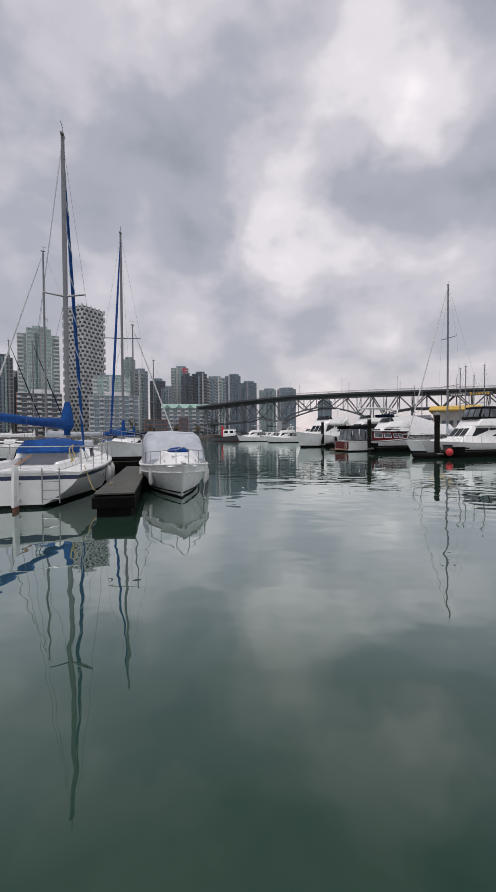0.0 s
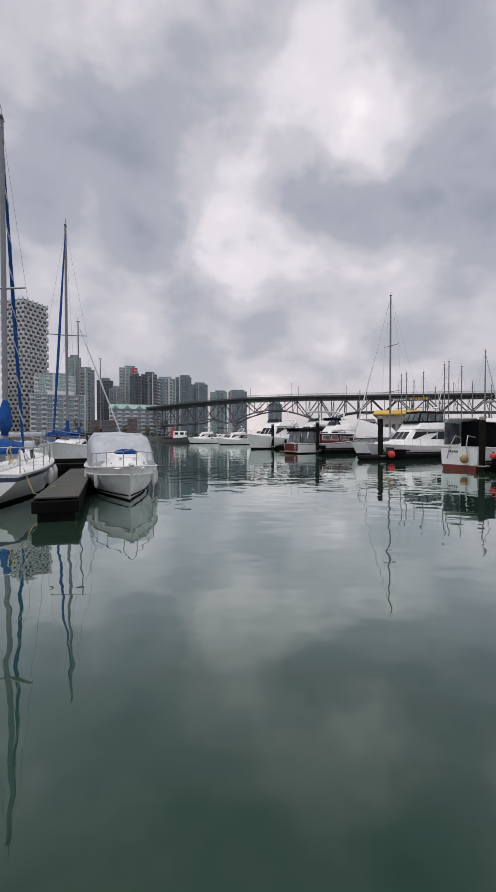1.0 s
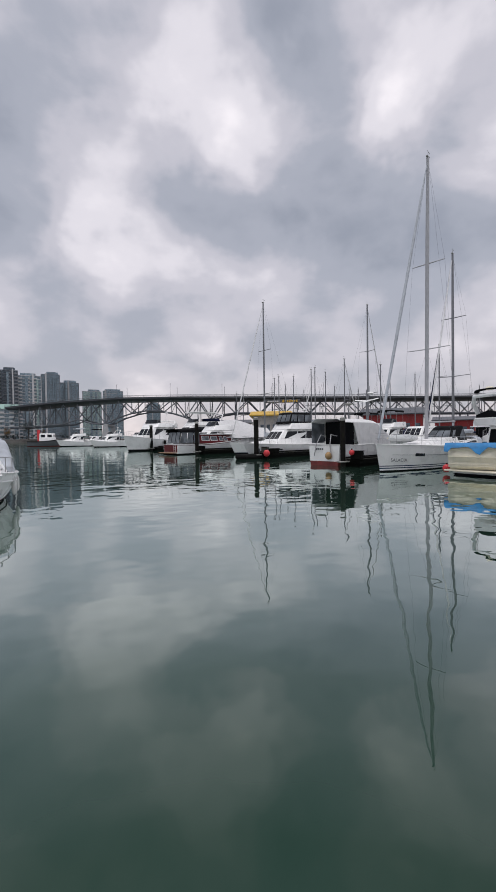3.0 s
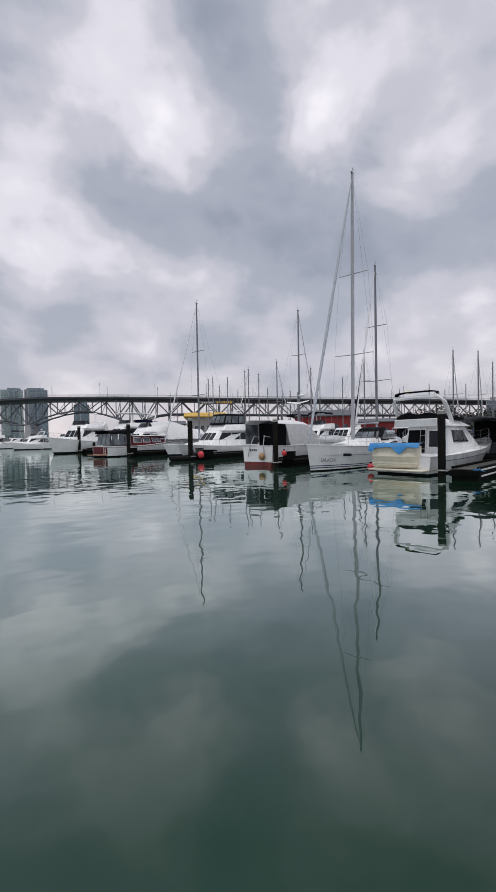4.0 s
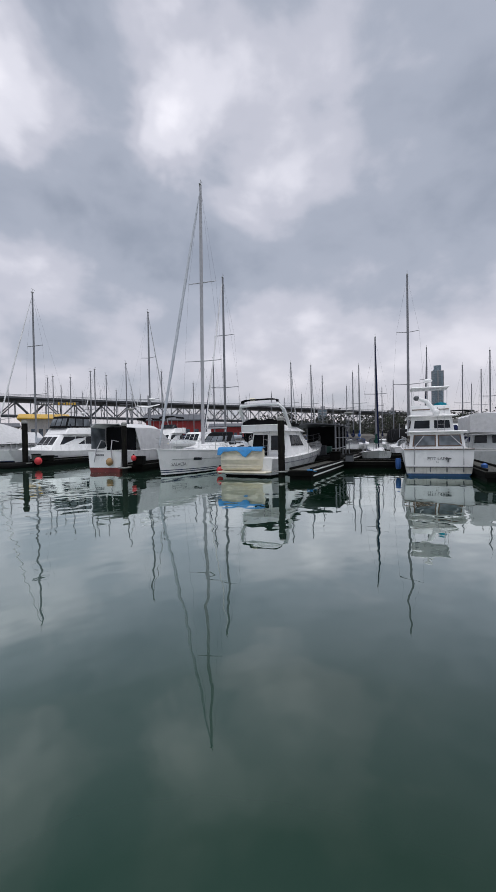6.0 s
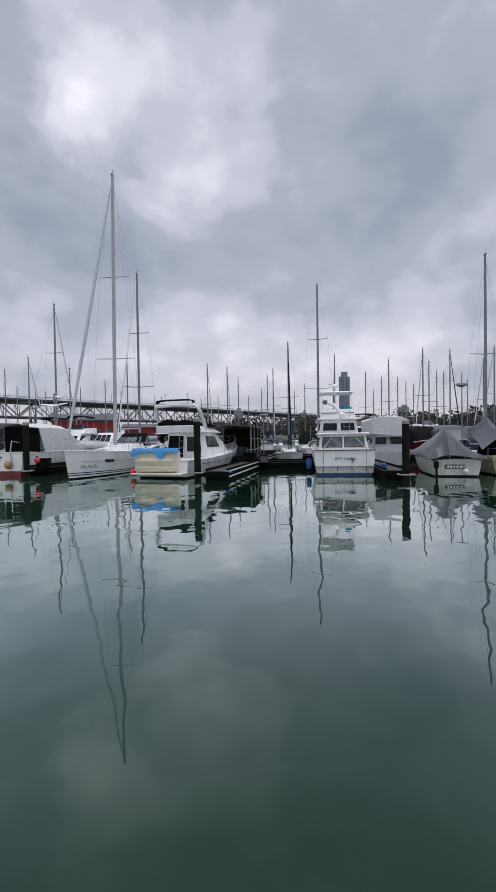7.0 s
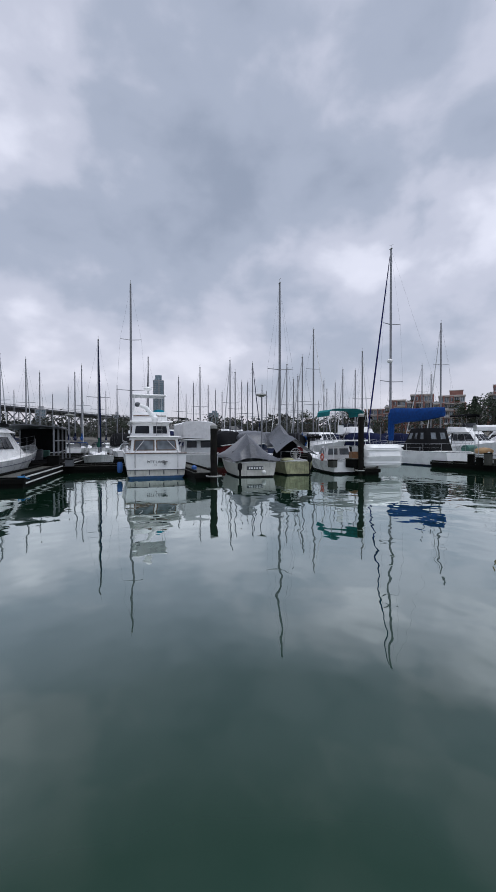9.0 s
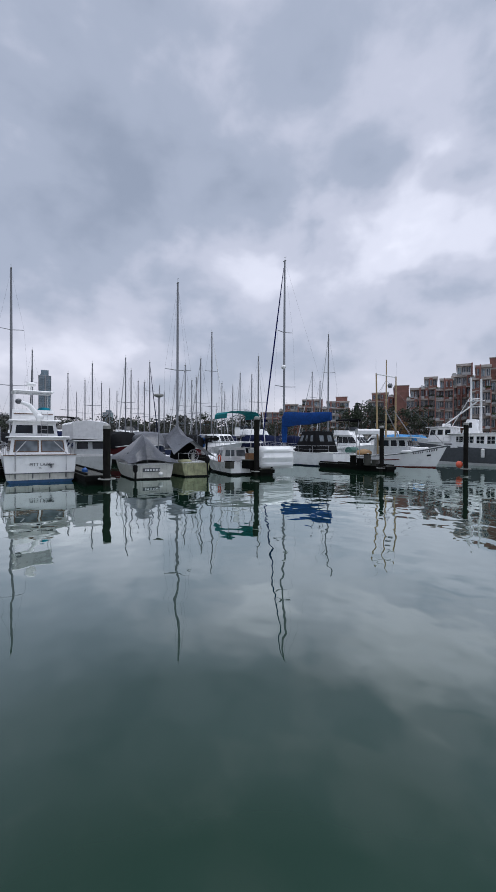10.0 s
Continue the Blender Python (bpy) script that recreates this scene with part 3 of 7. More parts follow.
def sail_yacht(label, L=9.0, B=2.9, zs=0.85, zb=1.25, mast_x=4.6, top=12.2, bands=None, boom=3.4, cover=None, swing=0.0, jib=None, wrap=None, spread=(0.5,),
               group="", mast_mat=None, transom=0.72, rake=0.9, r=0.075, jib_r=0.07, simple=False, cabin=True, boom_z=1.0, rig_r=0.0045, tuck=0.12, fat=0.2, wide=0.38):
    b = thing("sailboat", label, "sailboat", group)
    h = Hull(L, B, zs, zb, transom=transom, rake=rake, full=2.1, flare=0.2, draft=0.45, mid=0.45, tuck=tuck)
    bands = bands or [("bottom", -1.0, 0.10, BLACKHULL), ("boot_stripe", 0.10, 0.16, NAVY), ("topside", 0.16, 1.0, WHITE)]
    hull_parts(b, h, bands, WHITE, None if simple else WHITE)
    zc = h.sheer(0.5)
    if cabin:
        fr = frustum(L * 0.32, L * 0.74, B * 0.33, B * 0.2, zc - 0.02, zc + 0.42, 0.7, 0.1, 0.12, zc + 0.30)
        house(b, "cabin", fr, WHITE, 0.06)
        for face in ("left", "right"):
            for u0, u1 in (((0.08, 0.5), (0.56, 0.8)) if face == "right" else ((0.2, 0.44), (0.5, 0.92))):
                window_on(b, fr, face, u0, u1, 0.35, 0.75)
    foot, tip = mast_on(b, mast_x, zc + 0.2, top, r, mat=mast_mat, spreaders=spread, wide=B * wide)
    rigging(b, h, foot, tip, spread, B * wide, r=rig_r)
    if boom:
        boom_on(b, foot, boom, zc + boom_z, swing, cover, fat, mat=mast_mat)
    if jib:
        furled(b, (L - 0.25, 0, zb + 0.25), (tip.x + 0.15, 0, top - 0.6), jib_r, jib, wrap)
    if not simple:
        rails(b, h, 0.04, 0.9, 0.6, 7, close=True)
        part("stern_pulpit", Shape().tube([h.at(0.12, 1) + Vector((0, -0.1, 0.62)), h.at(0.01, 1) + Vector((0, -0.1, 0.62)), h.at(0.01, 1, -1) + Vector((0, 0.1, 0.62)), h.at(0.12, 1, -1) + Vector((0, 0.1, 0.62))], 0.014, 6), STEEL, b)
    return b, h, foot, tip


def motor_boat(label, L, B, zs, zb, bands, name="motor_boat", category="motorboat", group="", deck=None, **kw):
    b = thing(name, label, category, group)
    h = Hull(L, B, zs, zb, **{**dict(transom=0.92, rake=1.1, full=2.6, flare=0.3, draft=0.45, mid=0.35), **kw})
    hull_parts(b, h, bands, deck or WHITE, WHITE)
    return b, h


def ladder(boat, x, y, z0, z1, width=0.34, steps=4, mat=None, lean=0.0):
    for s in (-1, 1):
        part("ladder_side", Shape().tube([(x, y + s * width / 2, z0), (x + lean, y + s * width / 2, z1)], 0.016, 6), mat or STEEL, boat)
    for i in range(steps):
        k = (i + 0.5) / steps
        part("rung", Shape().tube([(x + lean * k, y - width / 2, z0 + (z1 - z0) * k), (x + lean * k, y + width / 2, z0 + (z1 - z0) * k)], 0.014, 6), mat or STEEL, boat)


def hood(boat, name, x0, x1, w, z0, z1, mat, label="", tilt=0.0, n=10, m=10):
    """A canvas top stretched over hoops, sagging a little between them."""
    rings = []
    for i in range(n + 1):
        k = i / n
        x = x0 + (x1 - x0) * k
        z = z1 + tilt * k - 0.05 * abs(math.sin(3 * math.pi * k)) + 0.05
        ring = []
        for j in range(m + 1):
            t = math.pi * j / m
            c, s = math.cos(t), math.sin(t)
            ring.append((x, w * math.copysign(abs(c) ** 0.5, c), z0 + (z - z0) * s ** 0.45 if s > 1e-6 else z0))
        ring += [(p[0], p[1] * 0.97, p[2] - 0.03) for p in reversed(ring)]
        rings.append(ring)
    return part(name, Shape().loft(rings), mat, boat, label)


def arch(boat, x, w, z0, z1, back=0.8, r=0.11, mat=None, name="radar_arch"):
    pts = [(x + back, -w, z0), (x + back * 0.25, -w * 0.97, z1 - 0.3), (x, -w * 0.85, z1), (x, 0, z1 + 0.06), (x, w * 0.85, z1), (x + back * 0.25, w * 0.97, z1 - 0.3), (x + back, w, z0)]
    return part(name, Shape().tube(pts, r, 8, flat=0.8), mat or WHITE, boat)


def dinghy_shape(L=2.8, B=1.4, H=0.5, grooves=4):
    """A small open boat, keel down, bow at +x."""
    h = Hull(L, B, H, H + 0.12, transom=0.8, rake=0.3, full=2.4, flare=0.12, draft=0.12, mid=0.4)
    s = h.band(-1.0, 1.0, 8, 14)
    for side in (1, -1):
        s.tube(h.edge(side, 1.0, out=0.012), 0.03, 6)
    return s


def cabin_cruiser(label, L=10.0, B=3.4, zs=1.1, zb=1.75, roof=2.9, fly=True, bands=None, top=None, radar=True, house_at=(0.22, 0.72), rail=True, group="", name="cabin_cruiser", arch_z=None, enclosure=None, glass=None, hull_mat=None, curtain=True):
    m = hull_mat or WHITE
    b, h = motor_boat(label, L, B, zs, zb, bands or [("bottom", -1.0, 0.12, BLACKHULL), ("topside", 0.12, 0.9, m), ("sheer_band", 0.9, 1.0, WHITE)], name=name, group=group)
    x0, x1 = L * house_at[0], L * house_at[1]
    fr = frustum(x0, x1, B * 0.42, B * 0.32, zs, roof, 1.5, 0.15, 0.18, roof - 0.05)
    house(b, "deckhouse", fr, m, 0.1)
    for face, spans in (("left", ((0.14, 0.46), (0.475, 0.74), (0.755, 0.96))), ("right", ((0.04, 0.245), (0.26, 0.525), (0.54, 0.86))), ("front", ((0.06, 0.34), (0.37, 0.63), (0.66, 0.94))), ("back", ((0.1, 0.42), (0.55, 0.9)))):
        for u0, u1 in spans:
            window_on(b, fr, face, u0, u1, 0.40, 0.90, glass)
    fo = frustum(L * 0.60, L * 0.90, B * 0.34, B * 0.12, h.sheer(0.65) - 0.05, h.sheer(0.65) + 0.42, 0.9, 0.0, 0.25, h.sheer(0.85) + 0.1)
    house(b, "trunk_cabin", fo, m, 0.08)
    part("cockpit_overhang", Shape().box((x0 * 0.55 + 0.1, 0, roof - 0.02), (x0 * 0.9, B * 0.82, 0.09), 0.03), m, b)
    # added black sheet: stands in for the shade under the overhang
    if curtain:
        part("cockpit_curtain", Shape().box((x0 - 0.06, 0, (zs + roof) / 2), (0.05, B * 0.74, roof - zs - 0.15), 0.02), BLACKCLOTH_SHADE, b, "black sheet standing for cockpit shade")
    for s in (1, -1):
        part("overhang_post", Shape().tube([(x0 * 0.2, s * B * 0.38, zs), (x0 * 0.2, s * B * 0.38, roof)], 0.03, 6), STEEL, b)
    if fly:
        fl = frustum(x0 - 0.6, x1 - 1.9, B * 0.44, B * 0.36, roof + 0.03, roof + 0.7, 0.5, 0.05, 0.06, roof + 0.6)
        house(b, "flybridge", fl, m, 0.08)
        sc = frustum(x1 - 3.0, x1 - 2.3, B * 0.34, B * 0.28, roof + 0.66, roof + 1.1, 0.35, 0.2, 0.08)
        house(b, "windscreen", sc, GLASS, 0.04)
        if enclosure:
            en = frustum(x0 + 0.3, x1 - 2.2, B * 0.36, B * 0.3, roof + 0.66, roof + 1.75, 0.5, 0.1, 0.1)
            house(b, "enclosure", en, enclosure, 0.1)
            for face in ("left", "right", "front", "back"):
                for u0, u1 in ((0.05, 0.31), (0.36, 0.64), (0.69, 0.95)):
                    window_on(b, en, face, u0, u1, 0.18, 0.85, PALEGLASS)
    if top:
        hood(b, "bimini_top", x0 - 0.3, x1 - 2.4, B * 0.38, roof + 1.9, roof + 2.15, top)
        for s in (1, -1):
            for xx in (x0, x1 - 2.7):
                part("bimini_pole", Shape().tube([(xx, s * B * 0.37, roof + 0.6), (xx - 0.1, s * B * 0.36, roof + 2.0)], 0.014, 6), STEEL, b)
    if arch_z:
        arch(b, x0 - 0.2, B * 0.42, roof + 0.3, arch_z, 0.9)
    if radar:
        part("radar_mast", Shape().tube([(x0 + 0.2, 0, roof + 0.5), (x0, 0, roof + 2.2)], [0.05, 0.03], 8), WHITE, b)
        part("radar_dome", Shape().ball((x0, 0, roof + 2.25), 0.28, (1, 1, 0.45)), WHITE, b)
        part("antenna", Shape().tube([(x0 + 0.6, 0.6, roof + 0.6), (x0 + 0.3, 0.6, roof + 4.0)], 0.012, 5), WHITE, b)
    if rail:
        rails(b, h, 0.5, 0.94, 0.62, 6, close=True, mid=False)
    return b, h, fr


def draped(boat, name, x0, x1, w, z0, z1, mat, label="", seed=1.0, lean=0.0):
    """A loose cover lying over something, closed at both ends, with soft folds."""
    rings = []
    for i in range(13):
        k = i / 12
        bulge = min(1.0, math.sin(math.pi * k) * 1.7 + 0.05) ** 0.6
        x = x0 + (x1 - x0) * k
        ring = []
        for j in range(15):
            t = math.pi * j / 14
            c, q = math.cos(t), max(0.0, math.sin(t))
            fold = 1 + 0.05 * math.sin(11 * k * seed + 5 * t) + 0.03 * math.sin(23 * k + 9 * t * seed)
            ring.append((x, w * bulge ** 0.4 * math.copysign(abs(c) ** 0.6, c) * fold, z0 + (z1 + lean * k - z0) * bulge * q ** 0.7 * fold))
        rings.append(ring)
    return part(name, Shape().loft(rings), mat, boat, label)


# ---------------------------------------------------------------- boats at the near finger
sloop, h, foot, tip = sail_yacht("white sloop with royal blue canvas covers and transom-hung rudder", 9.0, 3.2, 0.84, 1.15, 5.6, 12.5, boom=4.2, cover=BLUECLOTH, swing=13,
    bands=[("bottom", -1.0, 0.10, BLACKHULL), ("topside", 0.10, 0.80, WHITE), ("sheer_stripe", 0.80, 0.92, NAVY), ("toe_rail", 0.92, 1.0, WHITE)], boom_z=1.2, transom=0.86, tuck=0.62, r=0.065, fat=0.14, wide=0.22)
part("sail_head_cover", Shape().tube([(5.45, 0, 1.75), (5.45, 0, 2.1), (5.52, 0, 2.55), (5.58, 0, 2.95)], [0.12, 0.24, 0.19, 0.09], 12), BLUECLOTH, sloop, "blue canvas hood round the mast and sail head")
furled(sloop, (8.75, 0, 1.35), (5.75, 0, 11.6), 0.062, BLUECLOTH, GREYCLOTH)
rud = Shape().loft([[(-0.10 - 0.02 * z - a, y, z) for a, y in ((0.0, -0.035), (0.0, 0.035), (0.30, 0.025), (0.30, -0.025))] for z in (-0.5, 0.1)])
part("rudder_foot", rud, BROWNRED, sloop, "red-brown painted rudder foot")
rud = Shape().loft([[(-0.10 - 0.02 * z - a * (1 if z < 0.8 else 0.75), y, z) for a, y in ((0.0, -0.04), (0.0, 0.04), (0.34, 0.028), (0.34, -0.028))] for z in (0.1, 0.5, 0.85, 1.05)])
part("rudder", rud, WHITE, sloop, "white transom-hung rudder blade")
for z in (0.2, 0.6):
    part("pintle", Shape().box((-0.06, 0, z), (0.14, 0.10, 0.05), 0.01), STEEL, sloop)
part("tiller", Shape().tube([(-0.25, 0, 1.04), (0.4, 0, 1.12), (1.1, 0.05, 1.2)], 0.028, 8), TEAK, sloop)
ladder(sloop, -0.08, -0.72, 0.12, 0.95, 0.38, 4)
draped(sloop, "dodger", 2.3, 4.5, 0.86, 1.22, 1.62, BLUECLOTH, "royal blue canvas spray hood", 1.0)
for s in (1, -1):
    part("dodger_window", Shape().slab([(3.3, s * 1.13, 1.05), (4.1, s * 1.13, 1.05), (4.0, s * 1.08, 1.32), (3.4, s * 1.08, 1.32)][::s], 0.012, 0.01), GLASS, sloop)
    part("coaming", Shape().box((1.6, s * 0.78, 0.95), (2.6, 0.16, 0.24), 0.05), WHITE, sloop)
    part("winch", Shape().loft([[(1.9 + r * math.cos(w), s * 0.78 + r * math.sin(w), z) for w in [2 * math.pi * j / 10 for j in range(10)]] for z, r in ((1.07, 0.08), (1.13, 0.055), (1.2, 0.075))]), STEEL, sloop)
part("rope_coil", Shape().tube([(0.9 + 0.22 * math.cos(t), -1.02 + 0.03 * math.sin(3 * t), 1.25 + 0.22 * math.sin(t)) for t in [0.33 * i for i in range(40)]], 0.016, 5), ROPE, sloop)
part("mooring_line", Shape().tube([(0.6, -1.36, 0.95), (0.45, -1.5, 0.6), (0.3, -1.62, 0.36), (0.4, -1.8, 0.30), (0.1, -2.1, 0.55)], 0.014, 5), ROPE, sloop, "yellow mooring line drooping to the dock")
part("boat_hook_pole", Shape().tube([(0.3, 0.9, 0.9), (0.25, 0.95, 2.6)], 0.02, 6), STEEL, sloop)
for x in (3.4, 4.3, 5.1):
    p = h.at(x / 9.0, 0.6, -1)
    fender(x, p.y - 0.10, 0.22, 0, parent=sloop, length=0.5, r=0.10)
place(sloop, -5.4, 9.88, -12.3)

sloop_b, h, foot, tip = sail_yacht("white sloop with a blue sail cover and blue furled jib", 9.0, 2.9, 1.0, 1.35, 4.6, 13.9, boom=3.2, cover=BLUECLOTH, swing=-24, jib=DEEPBLUE, jib_r=0.06, r=0.06, boom_z=0.7)
hood(sloop_b, "dodger", 1.9, 3.0, 0.95, 1.1, 1.75, NAVYCLOTH)
place(sloop_b, -8.3, 30.2, 172)

run, h = motor_boat("white runabout under a pale grey canvas cover, bow outwards", 6.4, 2.50, 0.86, 1.02, [("bottom", -1.0, 0.05, BLACKHULL), ("lower_topside", 0.05, 0.74, WHITE), ("topside", 0.74, 1.0, WHITE)],
                    name="runabout", full=2.5, rake=0.75, flare=0.42, vee=0.85)
for side in (1, -1):
    part("spray_rail", Shape().tube(h.edge(side, 0.16, s0=0.35, s1=0.985, out=0.012), 0.022, 6), BLACKHULL, run)
    part("gunwale_strip", Shape().tube(h.edge(side, 0.76, out=0.02), 0.028, 6), WHITE, run)
fr = frustum(3.2, 6.05, 1.02, 0.40, 0.93, 1.34, 0.55, 0.0, 0.28, 1.12)
house(run, "foredeck", fr, WHITE, 0.09)
n, rings = 12, []
for i in range(n + 1):
    k = i / n
    x = 0.15 + 4.0 * k
    top = 1.92 - 0.05 * math.cos(3 * math.pi * k) if k < 0.62 else 1.92 - 0.85 * ((k - 0.62) / 0.38) ** 1.3
    w = 1.16 - 0.22 * max(0, k - 0.4)
    ring = []
    for j in range(13):
        t = math.pi * j / 12
        c, s = math.cos(t), math.sin(t)
        ring.append((x, (w - 0.06 * s) * math.copysign(abs(c) ** 0.30, c), 0.9 + (top - 0.9) * (s ** 0.36 if s > 1e-6 else 0) * (1 - 0.025 * math.sin(21 * k + 5 * t) - 0.015 * math.sin(13 * t - 9 * k))))
    rings.append(ring)
part("canvas_cover", Shape().loft(rings), GREYCLOTH, run, "pale grey canvas cockpit cover")
for k in (0.33, 0.62):
    i = round(k * n)
    part("cover_seam", Shape().tube([Vector(p) + Vector((0.0, 0, 0.008)) for p in rings[i]], 0.014, 5), GREYCLOTH, run)
part("bundle", Shape().ball((4.2, 0.05, 1.32), 0.26, (0.8, 1.5, 0.45)), DEEPBLUE, run, "folded dark blue cover on the foredeck")
rails(run, h, 0.55, 0.93, 0.42, 4, close=True, mid=False, inset=0.12)
part("bow_hatch", Shape().box((5.0, 0, 1.21), (0.5, 0.5, 0.04), 0.015), WHITE, run)
part("anchor_roller", Shape().box((6.25, 0, 1.05), (0.4, 0.12, 0.06), 0.015), STEEL, run)
for s in (1, -1):
    part("cleat", Shape().box((5.3, s * 0.5, 1.06), (0.2, 0.04, 0.05), 0.01), STEEL, run)
    p = h.at(0.72, 0.6, s)
    fender(p.x, p.y + s * 0.10, 0.28, 0, parent=run, length=0.48, r=0.07)
    p = h.at(0.5, 0.6, s)
    fender(p.x, p.y + s * 0.10, 0.24, 0, parent=run, length=0.48, r=0.07)
place(run, -3.58 * 0.90, 18.75 * 0.90, 165)
run.matrix_basis = run.matrix_basis @ Matrix.Diagonal((0.90, 0.90, 0.98, 1))

# ---------------------------------------------------------------- boats across the fairway, stern or bow outwards
cruiser, h = motor_boat("white flybridge cruiser with a radar arch, stern outwards", 12.8, 3.7, 1.05, 1.95, [("bottom", -1.0, 0.10, BLACKHULL), ("topside", 0.10, 0.86, WHITE), ("sheer_band", 0.86, 1.0, WHITE)], name="flybridge_cruiser")
part("swim_platform", Shape().box((-0.35, 0, 0.30), (0.9, 3.3, 0.10), 0.03), CREAM, cruiser)
fr = frustum(2.9, 8.6, 1.45, 1.2, 1.05, 2.75, 2.4, 0.15, 0.20, 2.7)
house(cruiser, "deckhouse", fr, WHITE, 0.1)
window_on(cruiser, fr, "back", 0.57, 0.94, 0.26, 0.84, frame_mat=WHITE)
# black panel imitates the dark interior seen through an open doorway
window_on(cruiser, fr, "back", 0.06, 0.48, 0.02, 0.88, BLACKCLOTH_SHADE, WHITE, name="door")
for face, spans in (("right", ((0.16, 0.34), (0.36, 0.52), (0.54, 0.70))), ("left", ((0.3, 0.46), (0.48, 0.64), (0.66, 0.84))), ("front", ((0.06, 0.34), (0.37, 0.63), (0.66, 0.94)))):
    for u0, u1 in spans:
        window_on(cruiser, fr, face, u0, u1, 0.42, 0.86)
fl = frustum(1.9, 6.9, 1.52, 1.1, 2.75, 3.14, 1.4, -0.15, 0.05, 3.02)
house(cruiser, "flybridge", fl, WHITE, 0.1)
part("flybridge_cover", Shape().loft([[(x + 0.3, y * (0.9 - 0.1 * k), 3.16 + 0.95 * z * (1.0 - 0.5 * k)) for y, z in ((-1.5, -0.05), (-1.5, 0.25), (-0.7, 0.42), (0, 0.30), (0.7, 0.48), (1.5, 0.22), (1.5, -0.05))] for k, x in ((0, 1.6), (0.3, 2.6), (0.6, 3.9), (1, 5.2))]), BLACKCLOTH_SHADE, cruiser, "black canvas cover on the flybridge")
arch(cruiser, 1.75, 1.62, 3.0, 4.42, 1.1, 0.13)
hood(cruiser, "bimini_boot", 1.6, 2.0, 1.3, 4.62, 4.78, BLACKCLOTH_SHADE, "folded black bimini top")
for s in (1, -1):
    part("bimini_strut", Shape().tube([(2.4, s * 1.5, 3.9), (1.8, s * 1.3, 4.7)], 0.016, 6), STEEL, cruiser)
part("searchlight", Shape().box((1.75, 0.5, 4.82), (0.25, 0.4, 0.2), 0.06), CREAM, cruiser)
ladder(cruiser, 2.3, -0.1, 1.2, 3.6, 0.4, 6, lean=0.35)
part("transom_wall", Shape().box((0.12, 0.0, 0.95), (0.16, 3.3, 0.45), 0.05), WHITE, cruiser)
rails(cruiser, h, 0.45, 0.95, 0.65, 7, close=True)
tr = frustum(6.6, 10.0, 1.15, 0.5, 1.55, 2.15, 1.2, 0, 0.3, 1.95)
house(cruiser, "trunk_cabin", tr, WHITE, 0.1)
for s in (1, -1):
    part("stripe", Shape().tube(h.edge(s, 0.72, s0=0.1, s1=0.9, out=0.006), 0.018, 5), NAVY, cruiser)
place(cruiser, 20.1, 15.5, SLIP + 11)

def edge_dinghy(name, label, mat, length=2.75, wide=1.32, high=0.52):
    """A moulded dinghy, open side at z = 0, keel up along +z, with raised strakes."""
    d = thing(name, label, "dinghy")
    k_, q_ = wide / 1.32, high / 0.52
    rings = []
    for i in range(11):
        k = i / 10
        f_ = 0.25 + 0.75 * min(1, math.sin(math.pi * k) * 2.2) ** 0.5
        rings.append([(length * k, y * k_ * (0.82 + 0.18 * f_), z * q_ * f_) for y, z in ((-0.66, 0.0), (-0.66, 0.30), (-0.50, 0.46), (-0.30, 0.40), (-0.10, 0.52), (0.10, 0.52), (0.30, 0.40), (0.50, 0.46), (0.66, 0.30), (0.66, 0.0))])
    part("dinghy_hull", Shape().loft(rings), mat, d)
    for y, z in ((-0.67, 0.18), (-0.40, 0.45), (0.0, 0.54), (0.40, 0.45), (0.67, 0.18)):
        part("rub_strake", Shape().tube([(0.12, y * k_, z * q_ * 0.9), (0.5, y * k_, z * q_ + 0.01), (length - 0.45, y * k_, z * q_ + 0.01), (length - 0.1, y * k_, z * q_ * 0.9)], 0.028, 6), mat, d)
    part("gunwale", Shape().tube([(0.0, -0.6 * k_, 0.0), (0.0, 0.6 * k_, 0.0), (0.3, 0.69 * k_, 0), (length - 0.25, 0.69 * k_, 0), (length, 0.55 * k_, 0), (length, -0.55 * k_, 0), (length - 0.25, -0.69 * k_, 0), (0.3, -0.69 * k_, 0)], 0.04, 6, closed=True), mat, d)
    return d


tender = edge_dinghy("tender_dinghy", "cream plastic dinghy stowed on edge at the stern", CREAM)
rings = []
for i in range(15):
    k = i / 14
    x = -0.06 + 2.86 * k
    drop = 0.16 + 0.05 * math.sin(8 * k) + (0.52 * max(0, 1 - abs(k - 0.62) / 0.16) if 0.4 < k < 0.8 else 0.0) + (0.25 if k < 0.08 else 0)
    rings.append([(x, 0.72, -0.12), (x, 0.76, 0.1), (x, 0.74, 0.36), (x, 0.72 - drop * 0.4, 0.52), (x, 0.70 - drop, 0.585), (x, 0.69 - drop, 0.57), (x, 0.69 - drop * 0.4, 0.50), (x, 0.71, 0.34), (x, 0.73, 0.1), (x, 0.69, -0.12)])
part("tarpaulin", Shape().loft(rings), BLUETARP, tender, "bright blue tarpaulin over the upper edge")
axis = Matrix.Translation(Vector((18.38, 16.02, 0.36 + 0.64))) @ Matrix.Rotation(radians(90 - (SLIP + 90)), 4, "Z") @ Matrix.Rotation(radians(90), 4, "X") @ Matrix.Scale(0.93, 4)
tender.matrix_basis = axis

